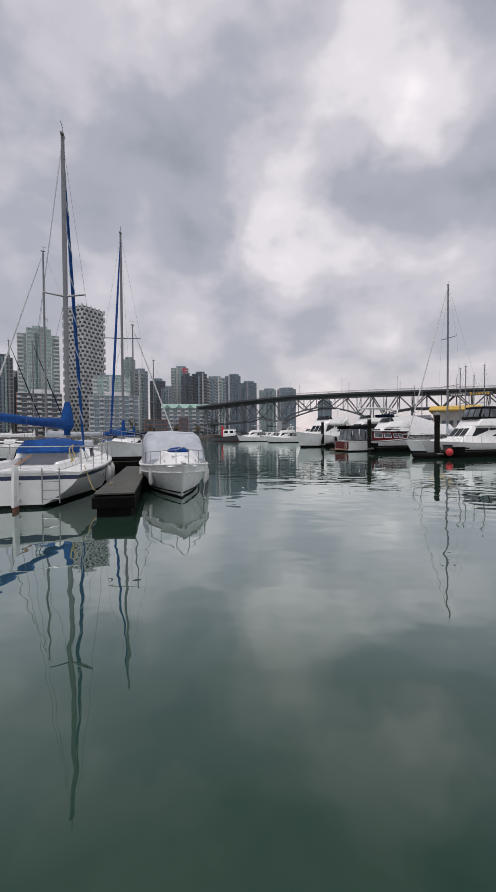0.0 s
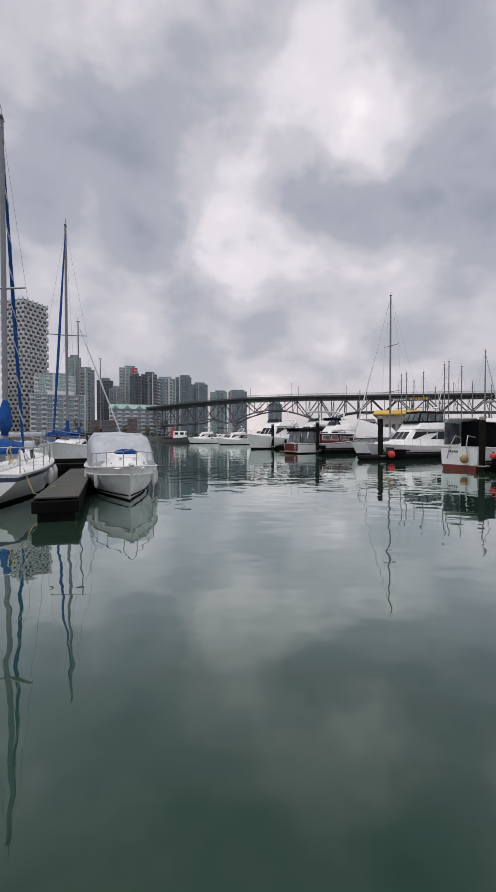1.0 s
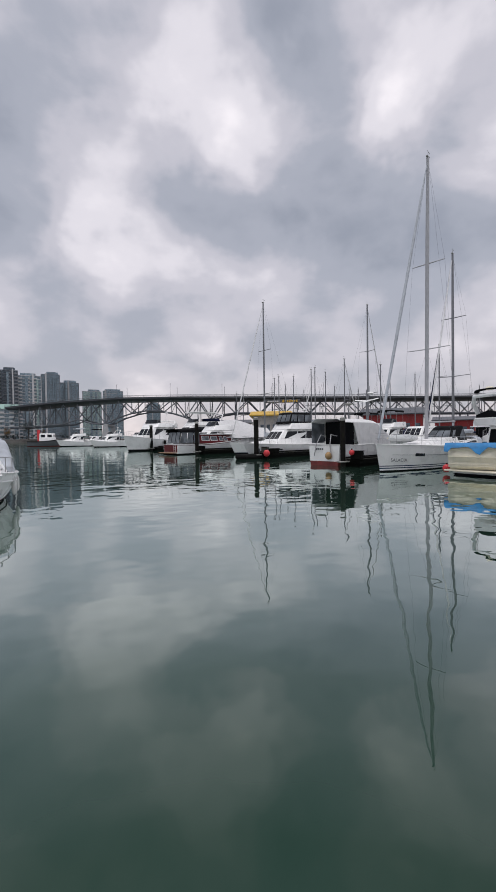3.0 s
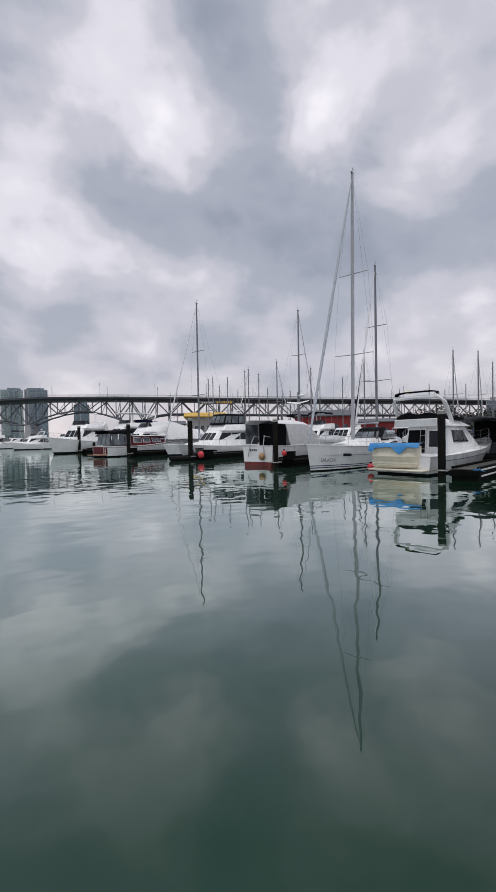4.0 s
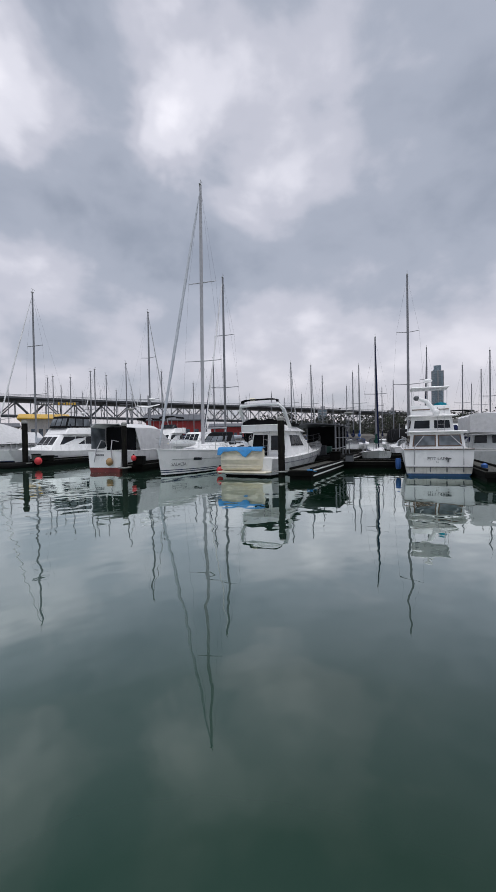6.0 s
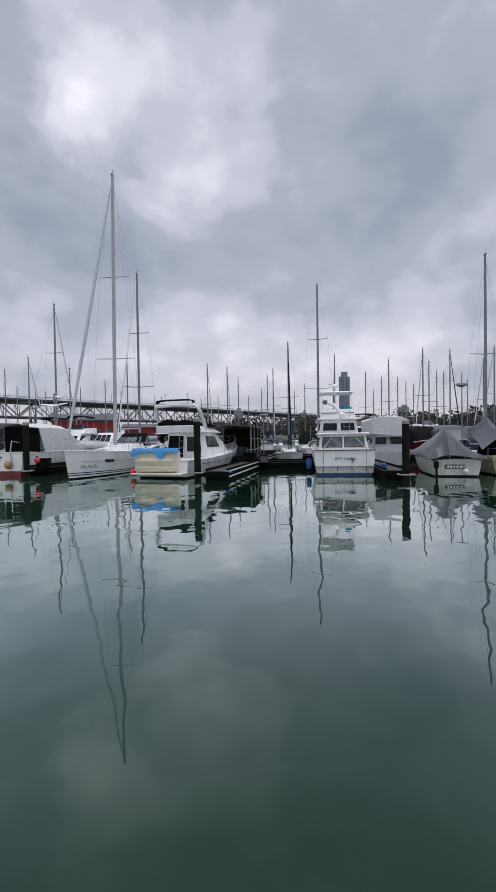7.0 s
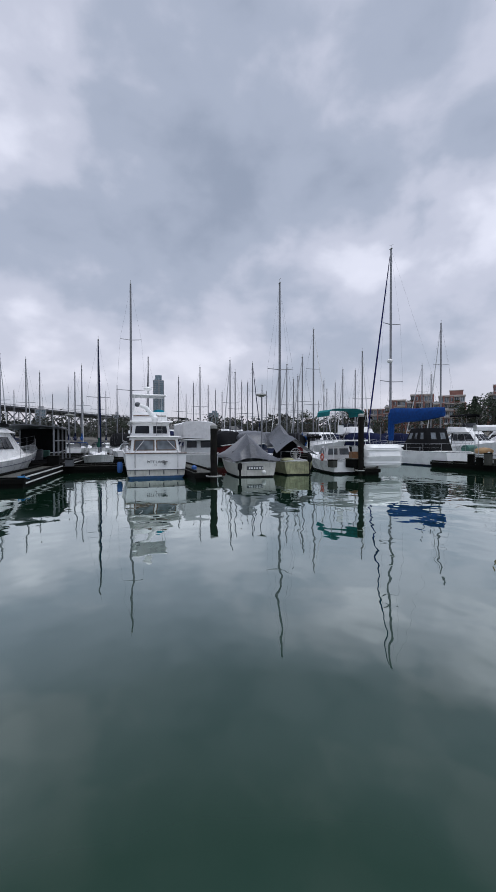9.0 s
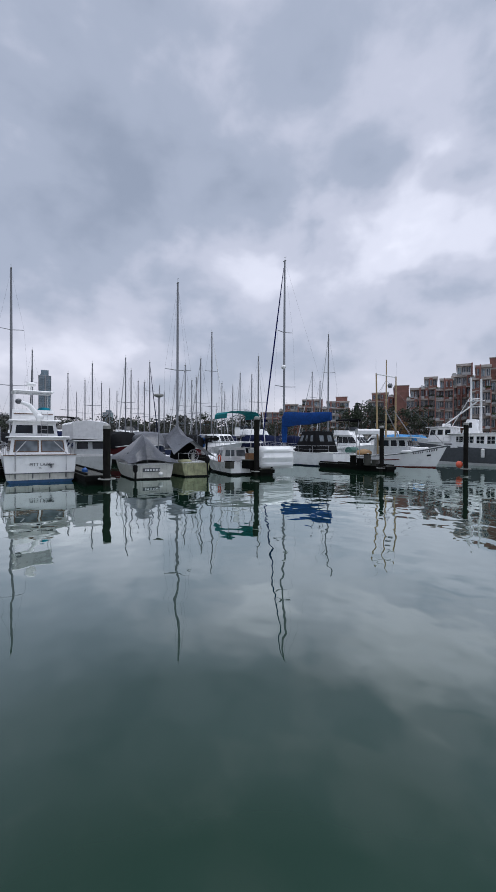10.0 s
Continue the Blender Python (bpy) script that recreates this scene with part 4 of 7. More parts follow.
big_sloop, h, foot, tip = sail_yacht("large white sloop with dark waterline stripes, bow outwards", 12.4, 3.9, 1.45, 1.66, 5.9, 20.9, boom=4.8, swing=0, jib=GREYCLOTH, spread=(0.33, 0.63), mast_mat=PALEALLOY, r=0.10, jib_r=0.09, rake=0.5, boom_z=1.55,
    bands=[("bottom", -1.0, 0.05, BLACKHULL), ("topside", 0.05, 0.11, WHITE), ("boot_stripe", 0.11, 0.15, NAVY), ("topside", 0.15, 0.19, WHITE), ("upper_stripe", 0.19, 0.225, NAVY), ("topside", 0.225, 1.0, WHITE)], cabin=False)
fr = frustum(3.2, 8.6, 1.3, 0.7, 1.45, 1.95, 1.4, 0.0, 0.25, 1.75)
house(big_sloop, "coachroof", fr, WHITE, 0.12)
for face, spans in (("left", ((0.25, 0.8),)), ("right", ((0.2, 0.75),))):
    for u0, u1 in spans:
        window_on(big_sloop, fr, face, u0, u1, 0.3, 0.75)
sp = frustum(1.9, 4.3, 1.25, 0.95, 1.75, 2.75, 1.0, 0.1, 0.25, 2.6)
house(big_sloop, "spray_hood", sp, BLACKCLOTH_SHADE, 0.12, "dark spray hood with clear windows")
for face, spans in (("front", ((0.06, 0.34), (0.37, 0.63), (0.66, 0.94))), ("left", ((0.08, 0.45), (0.52, 0.92))), ("right", ((0.08, 0.45), (0.52, 0.92)))):
    for u0, u1 in spans:
        window_on(big_sloop, sp, face, u0, u1, 0.12, 0.82, PALEGLASS)
raft = Shape().loft([[(9.2 + dx, 0.55 * math.cos(t) * w, 1.95 + 0.26 * math.sin(t) * w) for t in [2 * math.pi * j / 12 for j in range(12)]] for dx, w in ((-1.4, 0.3), (-1.25, 0.75), (-0.6, 1.0), (0.6, 1.0), (1.15, 0.7), (1.35, 0.3))])
part("rolled_inflatable", raft, GREYHULL, big_sloop, "grey inflatable dinghy upturned on the foredeck")
part("tender_stripe", Shape().tube([(7.9, -0.56, 1.97), (10.2, -0.52, 1.97)], 0.05, 6), CREAM, big_sloop)
for s in (1, -1):
    p = h.at(0.80, 0.62, s)
    q = h.at(0.74, 0.62, s)
    part("hull_window", Shape().slab(([Vector((p.x, p.y, p.z - 0.08)), Vector((q.x, q.y, q.z - 0.08)), Vector((q.x, q.y, q.z + 0.10)), Vector((p.x, p.y, p.z + 0.10))])[::s], 0.012, 0.004), GLASS, big_sloop)
    part("cove_line", Shape().tube(h.edge(s, 0.62, s0=0.30, s1=0.93, out=0.004), 0.010, 5), CHARCOAL, big_sloop)
p, q = h.at(0.955, 0.42, 1), h.at(0.83, 0.42, 1)
tx = (q - p).normalized()
nz = tx.cross(Vector((0, 0, 1)))
nz = nz if nz.y > 0 else -nz
up_ = nz.cross(tx)
mid_ = (p + q) / 2 + nz * 0.035
m_ = Matrix((( tx.x, up_.x, nz.x, mid_.x), (tx.y, up_.y, nz.y, mid_.y), (tx.z, up_.z, nz.z, mid_.z), (0, 0, 0, 1)))
NAME_SPOT = (big_sloop, m_)
big_sloop_stern = (16.6 + 12.3 * 0.945, 19.5 + 12.3 * 0.326)
place(big_sloop, *big_sloop_stern, SLIP + 180, roll=-0.6)

yacht, h = motor_boat("white wooden motor yacht with a lettered transom and davit", 12.0, 3.95, 1.62, 2.3, [("bottom", -1.0, 0.10, BLUEHULL), ("lower_band", 0.10, 0.34, OLDWHITE), ("topside", 0.34, 1.0, WHITE)], name="motor_yacht", transom=0.97, tuck=0.0)
part("transom_strip", Shape().box((-0.03, 0, 0.56), (0.06, 3.75, 0.05), 0.015), CHARCOAL, yacht)
part("transom_rail", Shape().box((-0.02, 0, 1.63), (0.12, 3.9, 0.05), 0.02), DARKTEAK, yacht)
for y in (-1.35, -0.45, 0.45, 1.35):
    part("platform_bracket", Shape().box((-0.05, y, 0.40), (0.08, 0.05, 0.28), 0.01), CHARCOAL, yacht)
fr = frustum(0.7, 5.2, 1.62, 1.62, 1.62, 2.62, 0.1, 0.12, 0.14)
house(yacht, "aft_cabin", fr, WHITE, 0.08)
for u0, u1 in ((0.08, 0.46), (0.54, 0.92)):
    window_on(yacht, fr, "back", u0, u1, 0.22, 0.82, PALEGLASS, DARKTEAK)
for face in ("left", "right"):
    for u0, u1 in ((0.1, 0.45), (0.55, 0.9)):
        window_on(yacht, fr, face, u0, u1, 0.25, 0.8, frame_mat=DARKTEAK)
part("aft_roof", Shape().box((2.9, 0, 2.70), (4.9, 3.3, 0.09), 0.03), WHITE, yacht)
fr = frustum(3.6, 8.6, 1.42, 1.3, 2.6, 3.75, 0.7, 0.1, 0.15)
house(yacht, "pilothouse", fr, WHITE, 0.08)
for u0, u1 in ((0.08, 0.45), (0.55, 0.92)):
    window_on(yacht, fr, "back", u0, u1, 0.30, 0.78, frame_mat=WHITE)
for face in ("left", "right"):
    for u0, u1 in ((0.06, 0.3), (0.36, 0.62), (0.68, 0.92)):
        window_on(yacht, fr, face, u0, u1, 0.35, 0.82)
part("pilothouse_roof", Shape().box((5.9, 0, 3.80), (5.6, 3.05, 0.09), 0.03), WHITE, yacht)
fr = frustum(4.6, 7.6, 1.32, 1.1, 3.85, 4.55, 0.4, 0.05, 0.05)
house(yacht, "flybridge", fr, WHITE, 0.06)
part("coaming_strip", Shape().box((4.62, 0, 4.30), (0.06, 2.4, 0.06), 0.01), DARKTEAK, yacht)
part("hardtop", Shape().box((5.6, 0, 5.85), (2.2, 2.5, 0.10), 0.04), WHITE, yacht)
for x in (4.8, 6.5):
    for y in (-1.1, 1.1):
        part("hardtop_post", Shape().tube([(x, y, 4.5), (x, y, 5.82)], 0.025, 6), WHITE, yacht)
part("radar_mast", Shape().tube([(5.2, 0.1, 5.9), (5.2, 0.1, 6.2)], 0.06, 8), WHITE, yacht)
part("radar_dome", Shape().ball((5.2, 0.1, 6.38), 0.32, (1, 1, 0.5)), WHITE, yacht)
part("davit", Shape().tube([(3.0, -0.2, 3.75), (3.0, -0.1, 4.1), (3.1, 0.35, 4.75), (3.2, 0.95, 5.0)], [0.16, 0.17, 0.15, 0.12], 10), WHITE, yacht, "white davit crane")
part("davit_winch", Shape().ball((2.95, -0.2, 4.0), 0.24, (1, 1, 1)), WHITE, yacht)
part("davit_head", Shape().ball((3.2, 0.98, 5.0), 0.2, (1, 1, 0.9)), CHARCOAL, yacht)
part("folded_cover", Shape().ball((5.3, -0.75, 4.62), 0.42, (0.9, 1.1, 0.5)), TURQUOISE, yacht, "turquoise cover heaped on the flybridge")
rails(yacht, h, 0.0, 0.4, 0.75, 4, mid=True, r=0.02)
for s in (1, -1):
    part("stern_davit", Shape().tube([(-0.12, s * 1.35, 0.7), (-0.12, s * 1.35, 1.75), (0.5, s * 0.75, 2.45)], 0.03, 6), STEEL, yacht)
ladder(yacht, 3.45, -0.55, 2.7, 4.4, 0.4, 5)
part("letter_lamp", Shape().box((-0.05, -0.52, 1.08), (0.12, 0.34, 0.05), 0.01).box((-0.05, -0.52, 0.96), (0.06, 0.07, 0.2), 0.01), CHARCOAL, yacht)
m_ = Matrix.Translation((-0.02, 0.05, 1.06)) @ Matrix.Rotation(radians(-90), 4, "Z") @ Matrix.Rotation(radians(90), 4, "X")
writing("name_letters", "PITT LAKE", 0.25, CHARCOAL, yacht, m_)
m_ = Matrix.Translation((-0.02, 0.05, 0.86)) @ Matrix.Rotation(radians(-90), 4, "Z") @ Matrix.Rotation(radians(90), 4, "X")
writing("port_letters", "B.C.", 0.10, CHARCOAL, yacht, m_)
place(yacht, 26.9, 6.2, SLIP)
m_ = NAME_SPOT[1]
writing("name_letters", "SALACIA", 0.30, ALLOY, NAME_SPOT[0], m_)

# ---------------------------------------------------------------- piles and fingers
for az, dist, top, r in ((10.17, 60, 3.55, 0.2), (16.25, 46, 3.5, 0.2), (24.4, 38, 3.67, 0.22), (36.05, 28.4, 3.2, 0.17), (57.1, 23.5, 3.32, 0.19), (84.68, 23.2, 3.1, 0.19), (104.5, 31, 4.3, 0.2), (121.1, 40, 4.1, 0.2), (130.9, 42, 4.4, 0.2)):
    pile(az, dist, top, r)
finger(-2.98, 9.3, -11.5, 8.4, 0.9, bull=False)
five = finger(18.7, 11.0, SLIP + 5, 30, 1.3)
for z_, y_ in ((0.50, -0.66), (0.22, -0.665)):
    part("rub_strip", Shape().box((9.0, y_, z_), (17.5, 0.04, 0.07), 0.01), FENDER, five, "white vinyl rub strip")
part("blue_rope", Shape().tube([(0.1 + 0.16 * math.cos(0.5 * j), -0.5 + 0.13 * math.sin(0.5 * j), 0.475 + 0.004 * j) for j in range(26)] + [(0.0, -0.75, 0.47), (-0.05, -0.9, 0.47)], 0.014, 5), BLUETARP, five)
finger(23.3, 2.6, SLIP, 28, 1.3)
for az, d, ln in ((10.6, 60.5, 16), (16.8, 46.5, 16), (25.2, 38.6, 18), (37.2, 28.9, 20), (106, 31, 22), (122.3, 40, 9)):
    x, y = polar(az, d)
    finger(x, y, SLIP, ln, 1.3)
walk_ = finger(50.5, 28.0, 160, 40, 2.2, label="main floating walkway of grey planks on dark timber")
finger(-13.0, 16.0, 75, 10.5, 1.6)


# ---------------------------------------------------------------- tarpaulin-covered boats
tarp, h = motor_boat("old white cabin boat under a draped grey tarpaulin", 8.5, 3.0, 1.0, 1.4, [("bottom", -1.0, 0.10, BLACKHULL), ("topside", 0.10, 1.0, OLDWHITE)], name="covered_boat", tuck=0.05)
part("name_board", Shape().box((-0.03, 0.1, 0.62), (0.03, 1.15, 0.24), 0.008), CHARCOAL, tarp)
for i, (y, w) in enumerate(((0.48, 0.10), (0.32, 0.12), (0.14, 0.10), (-0.04, 0.12), (-0.24, 0.14), (-0.40, 0.05))):
    part("letter_bar", Shape().box((-0.055, y, 0.62), (0.012, w, 0.11), 0.003), WHITE, tarp)
peak = [(1.2, 0.45, 2.95), (4.0, 0.2, 2.55), (6.8, 0.0, 2.2)]
rings = []
for i in range(15):
    k = i / 14
    x = -0.25 + 7.2 * k
    top = 1.75 + 1.25 * min(1, k / 0.2) ** 0.8 if k < 0.2 else 3.0 - 0.8 * (k - 0.2) / 0.8
    ring = []
    for j in range(17):
        u = -1 + j / 8
        ridge = 0.45 * (1 - k)
        y = 1.62 * u + ridge * (1 - abs(u))
        z = 1.22 + (top - 1.22) * (1 - abs(u)) ** 0.92 - 0.10 * math.sin(math.pi * abs(u)) + 0.05 * math.sin(5 * u + 9 * k) * abs(u)
        if k < 0.01:
            z = 1.20 + 0.12 * math.cos(3 * u)
        ring.append((x + 0.06 * math.sin(6 * u), y, z))
    ring += [(p[0] + 0.02, p[1] * 0.985, p[2] - 0.03) for p in reversed(ring)]
    rings.append(ring)
part("tarpaulin", Shape().loft(rings), GREYTARP, tarp, "draped grey tarpaulin with folds", smooth=28)
for y in (-1.2, -0.5, 0.35, 1.1):
    part("stanchion", Shape().tube([(0.1, y, 0.98), (0.1, y, 1.3)], 0.025, 6), STEEL, tarp)
part("inner_bulkhead", Shape().box((1.6, 0, 1.3), (0.1, 2.6, 0.9), 0.03), CHARCOAL, tarp)
part("outboard", Shape().box((-0.25, 1.2, 0.75), (0.3, 0.26, 0.5), 0.08).tube([(-0.3, 1.2, 0.6), (-0.3, 1.2, -0.2)], 0.07, 8), RUBBER, tarp)
part("kettle_buoy", Shape().ball((-0.25, -0.45, 0.34), 0.16), FENDER, tarp)
place(tarp, 28.15, -0.25, SLIP + 4)

moss, h, foot, tip = sail_yacht("neglected mossy sailboat with a wheel under a dark tent", 9.0, 2.9, 1.05, 1.35, 4.75, 15.7, boom=0, bands=[("bottom", -1.0, 0.10, BLACKHULL), ("topside", 0.10, 1.0, MOSSY)], simple=True)
rings = []
for i in range(13):
    k = i / 12
    x = 0.6 + 4.2 * k
    top = 2.65 + 0.75 * k + (0.5 * ((k - 0.75) / 0.25) ** 2 if k > 0.75 else 0)
    ring = []
    for j in range(13):
        u = -1 + j / 6
        ring.append((x - 0.9 * max(0, u) * (1 - k), 1.75 * u * (1 - 0.45 * k), top - (0.95 if u > 0 else 1.25) * abs(u) ** 1.1 * (1 - 0.2 * k) + 0.06 * math.sin(4 * u + 8 * k)))
    ring += [(p[0], p[1] * 0.985, p[2] - 0.025) for p in reversed(ring)]
    rings.append(ring)
part("boom_tent", Shape().loft(rings), GREYTARP, moss, "dark grey tarpaulin tent over the boom", smooth=28)
# black upright sheet across the inside of the tent
part("tent_back", Shape().loft([[(2.9, -1.2, 1.1), (2.9, 1.2, 1.1), (2.9, 0.9, 2.2), (2.9, 0, 2.9), (2.9, -0.9, 2.2)], [(3.0, -1.2, 1.1), (3.0, 1.2, 1.1), (3.0, 0.9, 2.2), (3.0, 0, 2.9), (3.0, -0.9, 2.2)]]), BLACKCLOTH_SHADE, moss)
part("wheel_rim", Shape().tube([(0.9, -0.1 + 0.40 * math.cos(t), 1.55 + 0.40 * math.sin(t)) for t in [2 * math.pi * j / 24 for j in range(24)]], 0.025, 6, closed=True), STEEL, moss)
for i in range(6):
    t = math.pi * i / 6
    part("wheel_spoke", Shape().tube([(0.9, -0.1 + 0.4 * math.cos(t), 1.55 + 0.4 * math.sin(t)), (0.9, -0.1 - 0.4 * math.cos(t), 1.55 - 0.4 * math.sin(t))], 0.012, 5), STEEL, moss)
part("pedestal", Shape().box((1.05, -0.1, 1.25), (0.2, 0.22, 0.7), 0.04), OLDWHITE, moss)
part("outboard_cowl", Shape().ball((-0.3, -0.75, 1.25), 0.3, (0.7, 0.65, 1.0)), RUBBER, moss)
part("outboard_leg", Shape().tube([(-0.35, -0.75, 1.0), (-0.35, -0.75, -0.3)], [0.06, 0.05], 8), RUBBER, moss)
part("stern_rail", Shape().tube([(0.8, 1.1, 1.1), (0.75, 1.1, 1.72), (0.0, 0.95, 1.72), (0.0, -0.95, 1.72), (0.75, -1.1, 1.72), (0.8, -1.1, 1.1)], 0.02, 6), STEEL, moss)
part("moss_heap", Shape().ball((0.5, 0.7, 1.12), 0.45, (1.1, 1.2, 0.35)), MOSSY, moss)
place(moss, 30.6, -3.35, SLIP + 6)

# ---------------------------------------------------------------- teal-topped launch and its dinghy
launch, h = motor_boat("small white cabin launch with a teal bimini top", 8.5, 3.0, 1.0, 1.5, [("bottom", -1.0, 0.16, BLACKHULL), ("topside", 0.16, 1.0, WHITE)], name="cabin_launch")
fr = frustum(2.2, 5.0, 1.2, 0.95, 1.0, 2.1, 0.9, 0.15, 0.22)
house(launch, "pilothouse", fr, WHITE, 0.07)
for face in ("left", "back", "right", "front"):
    for u0, u1 in ((0.08, 0.46), (0.54, 0.92)):
        window_on(launch, fr, face, u0, u1, 0.38, 0.85, PALEGLASS, WHITE)
hood(launch, "bimini_top", 0.7, 3.4, 1.45, 4.55, 5.05, TEALCLOTH, "teal canvas bimini top", 0.05)
for s in (1, -1):
    for x in (0.4, 2.0, 4.0):
        part("bimini_pole", Shape().tube([(x + 0.3, s * 1.30, 2.6), (x * 0.85, s * 1.45, 4.5)], 0.022, 6), STEEL, launch)
part("flybridge_deck", Shape().box((1.9, 0, 2.58), (4.2, 2.8, 0.12), 0.04), WHITE, launch)
for x in (0.1, 2.0):
    for y in (-1.3, 1.3):
        part("deck_post", Shape().tube([(x, y, 1.0), (x, y, 2.55)], 0.03, 6), WHITE, launch)
part("helm_seat", Shape().box((1.6, 0.2, 3.15), (0.5, 0.5, 0.12), 0.04).box((1.38, 0.2, 3.5), (0.1, 0.5, 0.6), 0.04), WHITE, launch)
part("crate", Shape().box((0.7, -0.75, 1.35), (0.7, 0.8, 0.7), 0.03), TEAK, launch, "varnished wooden locker")
part("lifebuoy", Shape().tube([(1.9 + 0.26 * math.cos(t), 1.56, 1.25 + 0.26 * math.sin(t)) for t in [2 * math.pi * j / 18 for j in range(18)]], 0.06, 7, closed=True), ORANGE, launch, "orange lifebuoy")
part("flag", Shape().slab([(0.15, -1.3, 1.9), (0.15, -0.95, 1.75), (0.15, -0.95, 2.15), (0.15, -1.3, 2.3)], 0.008), RED, launch)
part("goal_post_davit", Shape().tube([(4.8, 1.7, 1.0), (4.8, 1.7, 2.85), (3.2, 1.2, 2.9)], 0.12, 8), TIMBER, launch)
rails(launch, h, 0.45, 0.95, 0.55, 5, close=True, mid=False)
place(launch, 32.2, -7.5, SLIP + 8)
skiff = edge_dinghy("skiff_dinghy", "white moulded dinghy stowed on edge on the dock", WHITE, 3.1, 1.6, 0.6)
skiff.matrix_basis = Matrix.Translation(Vector((30.7, -8.0, 0.55 + 0.8))) @ Matrix.Rotation(radians(90 - (SLIP + 98)), 4, "Z") @ Matrix.Rotation(radians(90), 4, "X")

# ---------------------------------------------------------------- blue-boomed sloop
blue_sloop, h, foot, tip = sail_yacht("white sloop with long blue sail cover and black cockpit tent", 11.3, 3.4, 1.15, 1.55, 7.5, 19.9, boom=5.2, cover=None, swing=0, jib=INDIGO, spread=(0.33, 0.62), boom_z=2.75, r=0.09,
    bands=[("bottom", -1.0, 0.09, NAVY), ("topside", 0.09, 0.95, WHITE), ("sheer_stripe", 0.95, 1.0, NAVY)])
tent = frustum(1.6, 4.9, 1.30, 1.15, 1.05, 2.95, 0.9, 0.5, 0.22)
house(blue_sloop, "cockpit_tent", tent, BLACKCLOTH_SHADE, 0.12, "black canvas cockpit tent with clear windows")
for face, spans in (("back", ((0.18, 0.40), (0.60, 0.82))), ("left", ((0.12, 0.28), (0.42, 0.54), (0.70, 0.84))), ("right", ((0.16, 0.28), (0.42, 0.54), (0.70, 0.84)))):
    for u0, u1 in spans:
        window_on(blue_sloop, tent, face, u0, u1, 0.56, 0.84, PALEGLASS)
rings = []
for i in range(13):
    k = i / 12
    x, top_, low_ = 7.45 - 6.1 * k, 5.0 - 0.38 * k + 0.03 * math.sin(9 * k), 3.45 + 0.42 * k + 0.06 * math.sin(7 * k)
    wd = 0.22 - 0.08 * k
    rings.append([(x, wd * c * (1 + 0.08 * math.sin(13 * k + 3 * c)), low_ + (top_ - low_) * z) for c, z in ((0, 0), (-0.8, 0.06), (-1.0, 0.3), (-0.85, 0.65), (-0.35, 0.95), (0, 1), (0.35, 0.95), (0.85, 0.65), (1.0, 0.3), (0.8, 0.06))])
part("long_sail_cover", Shape().loft(rings), DEEPBLUE, blue_sloop, "deep blue canvas sail cover")
part("mast_cover", Shape().tube([(7.42, 0, 2.0), (7.4, 0, 3.0), (7.4, 0, 4.6)], [0.22, 0.30, 0.26], 10), DEEPBLUE, blue_sloop)
part("deflector", Shape().box((2.6, 0, 0.0 + 1.25), (0.2, 2.5, 0.5), 0.04), CHARCOAL, blue_sloop)
for x in (2.3, 3.1, 4.4, 5.2):
    p = h.at(x / 11.3, 0.6, -1)
    fender(x, p.y - 0.13, 0.35, 0, parent=blue_sloop, length=0.6, r=0.12)
for k, mat in ((0.02, MAROON), (0.05, NAVY)):
    part("stern_flash", Shape().tube([h.at(k, 0.2, -1) + Vector((0, -0.012, 0)), h.at(k + 0.03, 0.9, -1) + Vector((0, -0.012, 0))], 0.045, 6), mat, blue_sloop)
part("radar_dome", Shape().ball((7.25, 0.3, 9.4), 0.26, (1, 1, 0.8)), WHITE, blue_sloop)
place(blue_sloop, *polar(116.2, 53), SLIP)
blue_sloop.matrix_basis = blue_sloop.matrix_basis @ Matrix.Diagonal((1.62, 1.45, 1.50, 1))

# ---------------------------------------------------------------- fishing boat
fish, h = motor_boat("white wooden fishing boat with varnished trolling poles", 11.0, 3.5, 1.25, 2.55, [("bottom", -1.0, 0.05, REDHULL), ("topside", 0.05, 0.90, WHITE), ("sheer_stripe", 0.90, 0.97, CHARCOAL), ("bulwark_cap", 0.97, 1.0, WHITE)],
                     name="fishing_boat", category="fishing boat", full=2.0, rake=1.2, dip=0.25, transom=0.7)
fr = frustum(3.9, 7.6, 1.25, 0.95, 1.35, 3.25, 0.35, 0.1, 0.10)
house(fish, "wheelhouse", fr, GREYHULL, 0.06, "pale blue-grey wheelhouse")
for face, spans in (("left", ((0.1, 0.26), (0.32, 0.48), (0.54, 0.7), (0.76, 0.92))), ("right", ((0.06, 0.22), (0.28, 0.46), (0.52, 0.7), (0.76, 0.94))), ("front", ((0.05, 0.32), (0.36, 0.64), (0.68, 0.95))), ("back", ((0.1, 0.4), (0.6, 0.9)))):
    for u0, u1 in spans:
        window_on(fish, fr, face, u0, u1, 0.52, 0.88, frame_mat=WHITE)
part("wheelhouse_roof", Shape().box((5.7, 0, 3.34), (4.2, 2.6, 0.12), 0.04), GREYHULL, fish)
part("foredeck_house", Shape().box((8.3, 0, 2.0), (1.6, 1.3, 0.5), 0.12), WHITE, fish)
part("mast", Shape().tube([(4.8, 0, 1.4), (4.8, 0, 12.6)], [0.11, 0.05], 10), SPRUCE, fish)
part("crosstree", Shape().tube([(4.4, -1.8, 10.7), (5.2, 1.8, 10.7)], 0.06, 8), WHITE, fish)
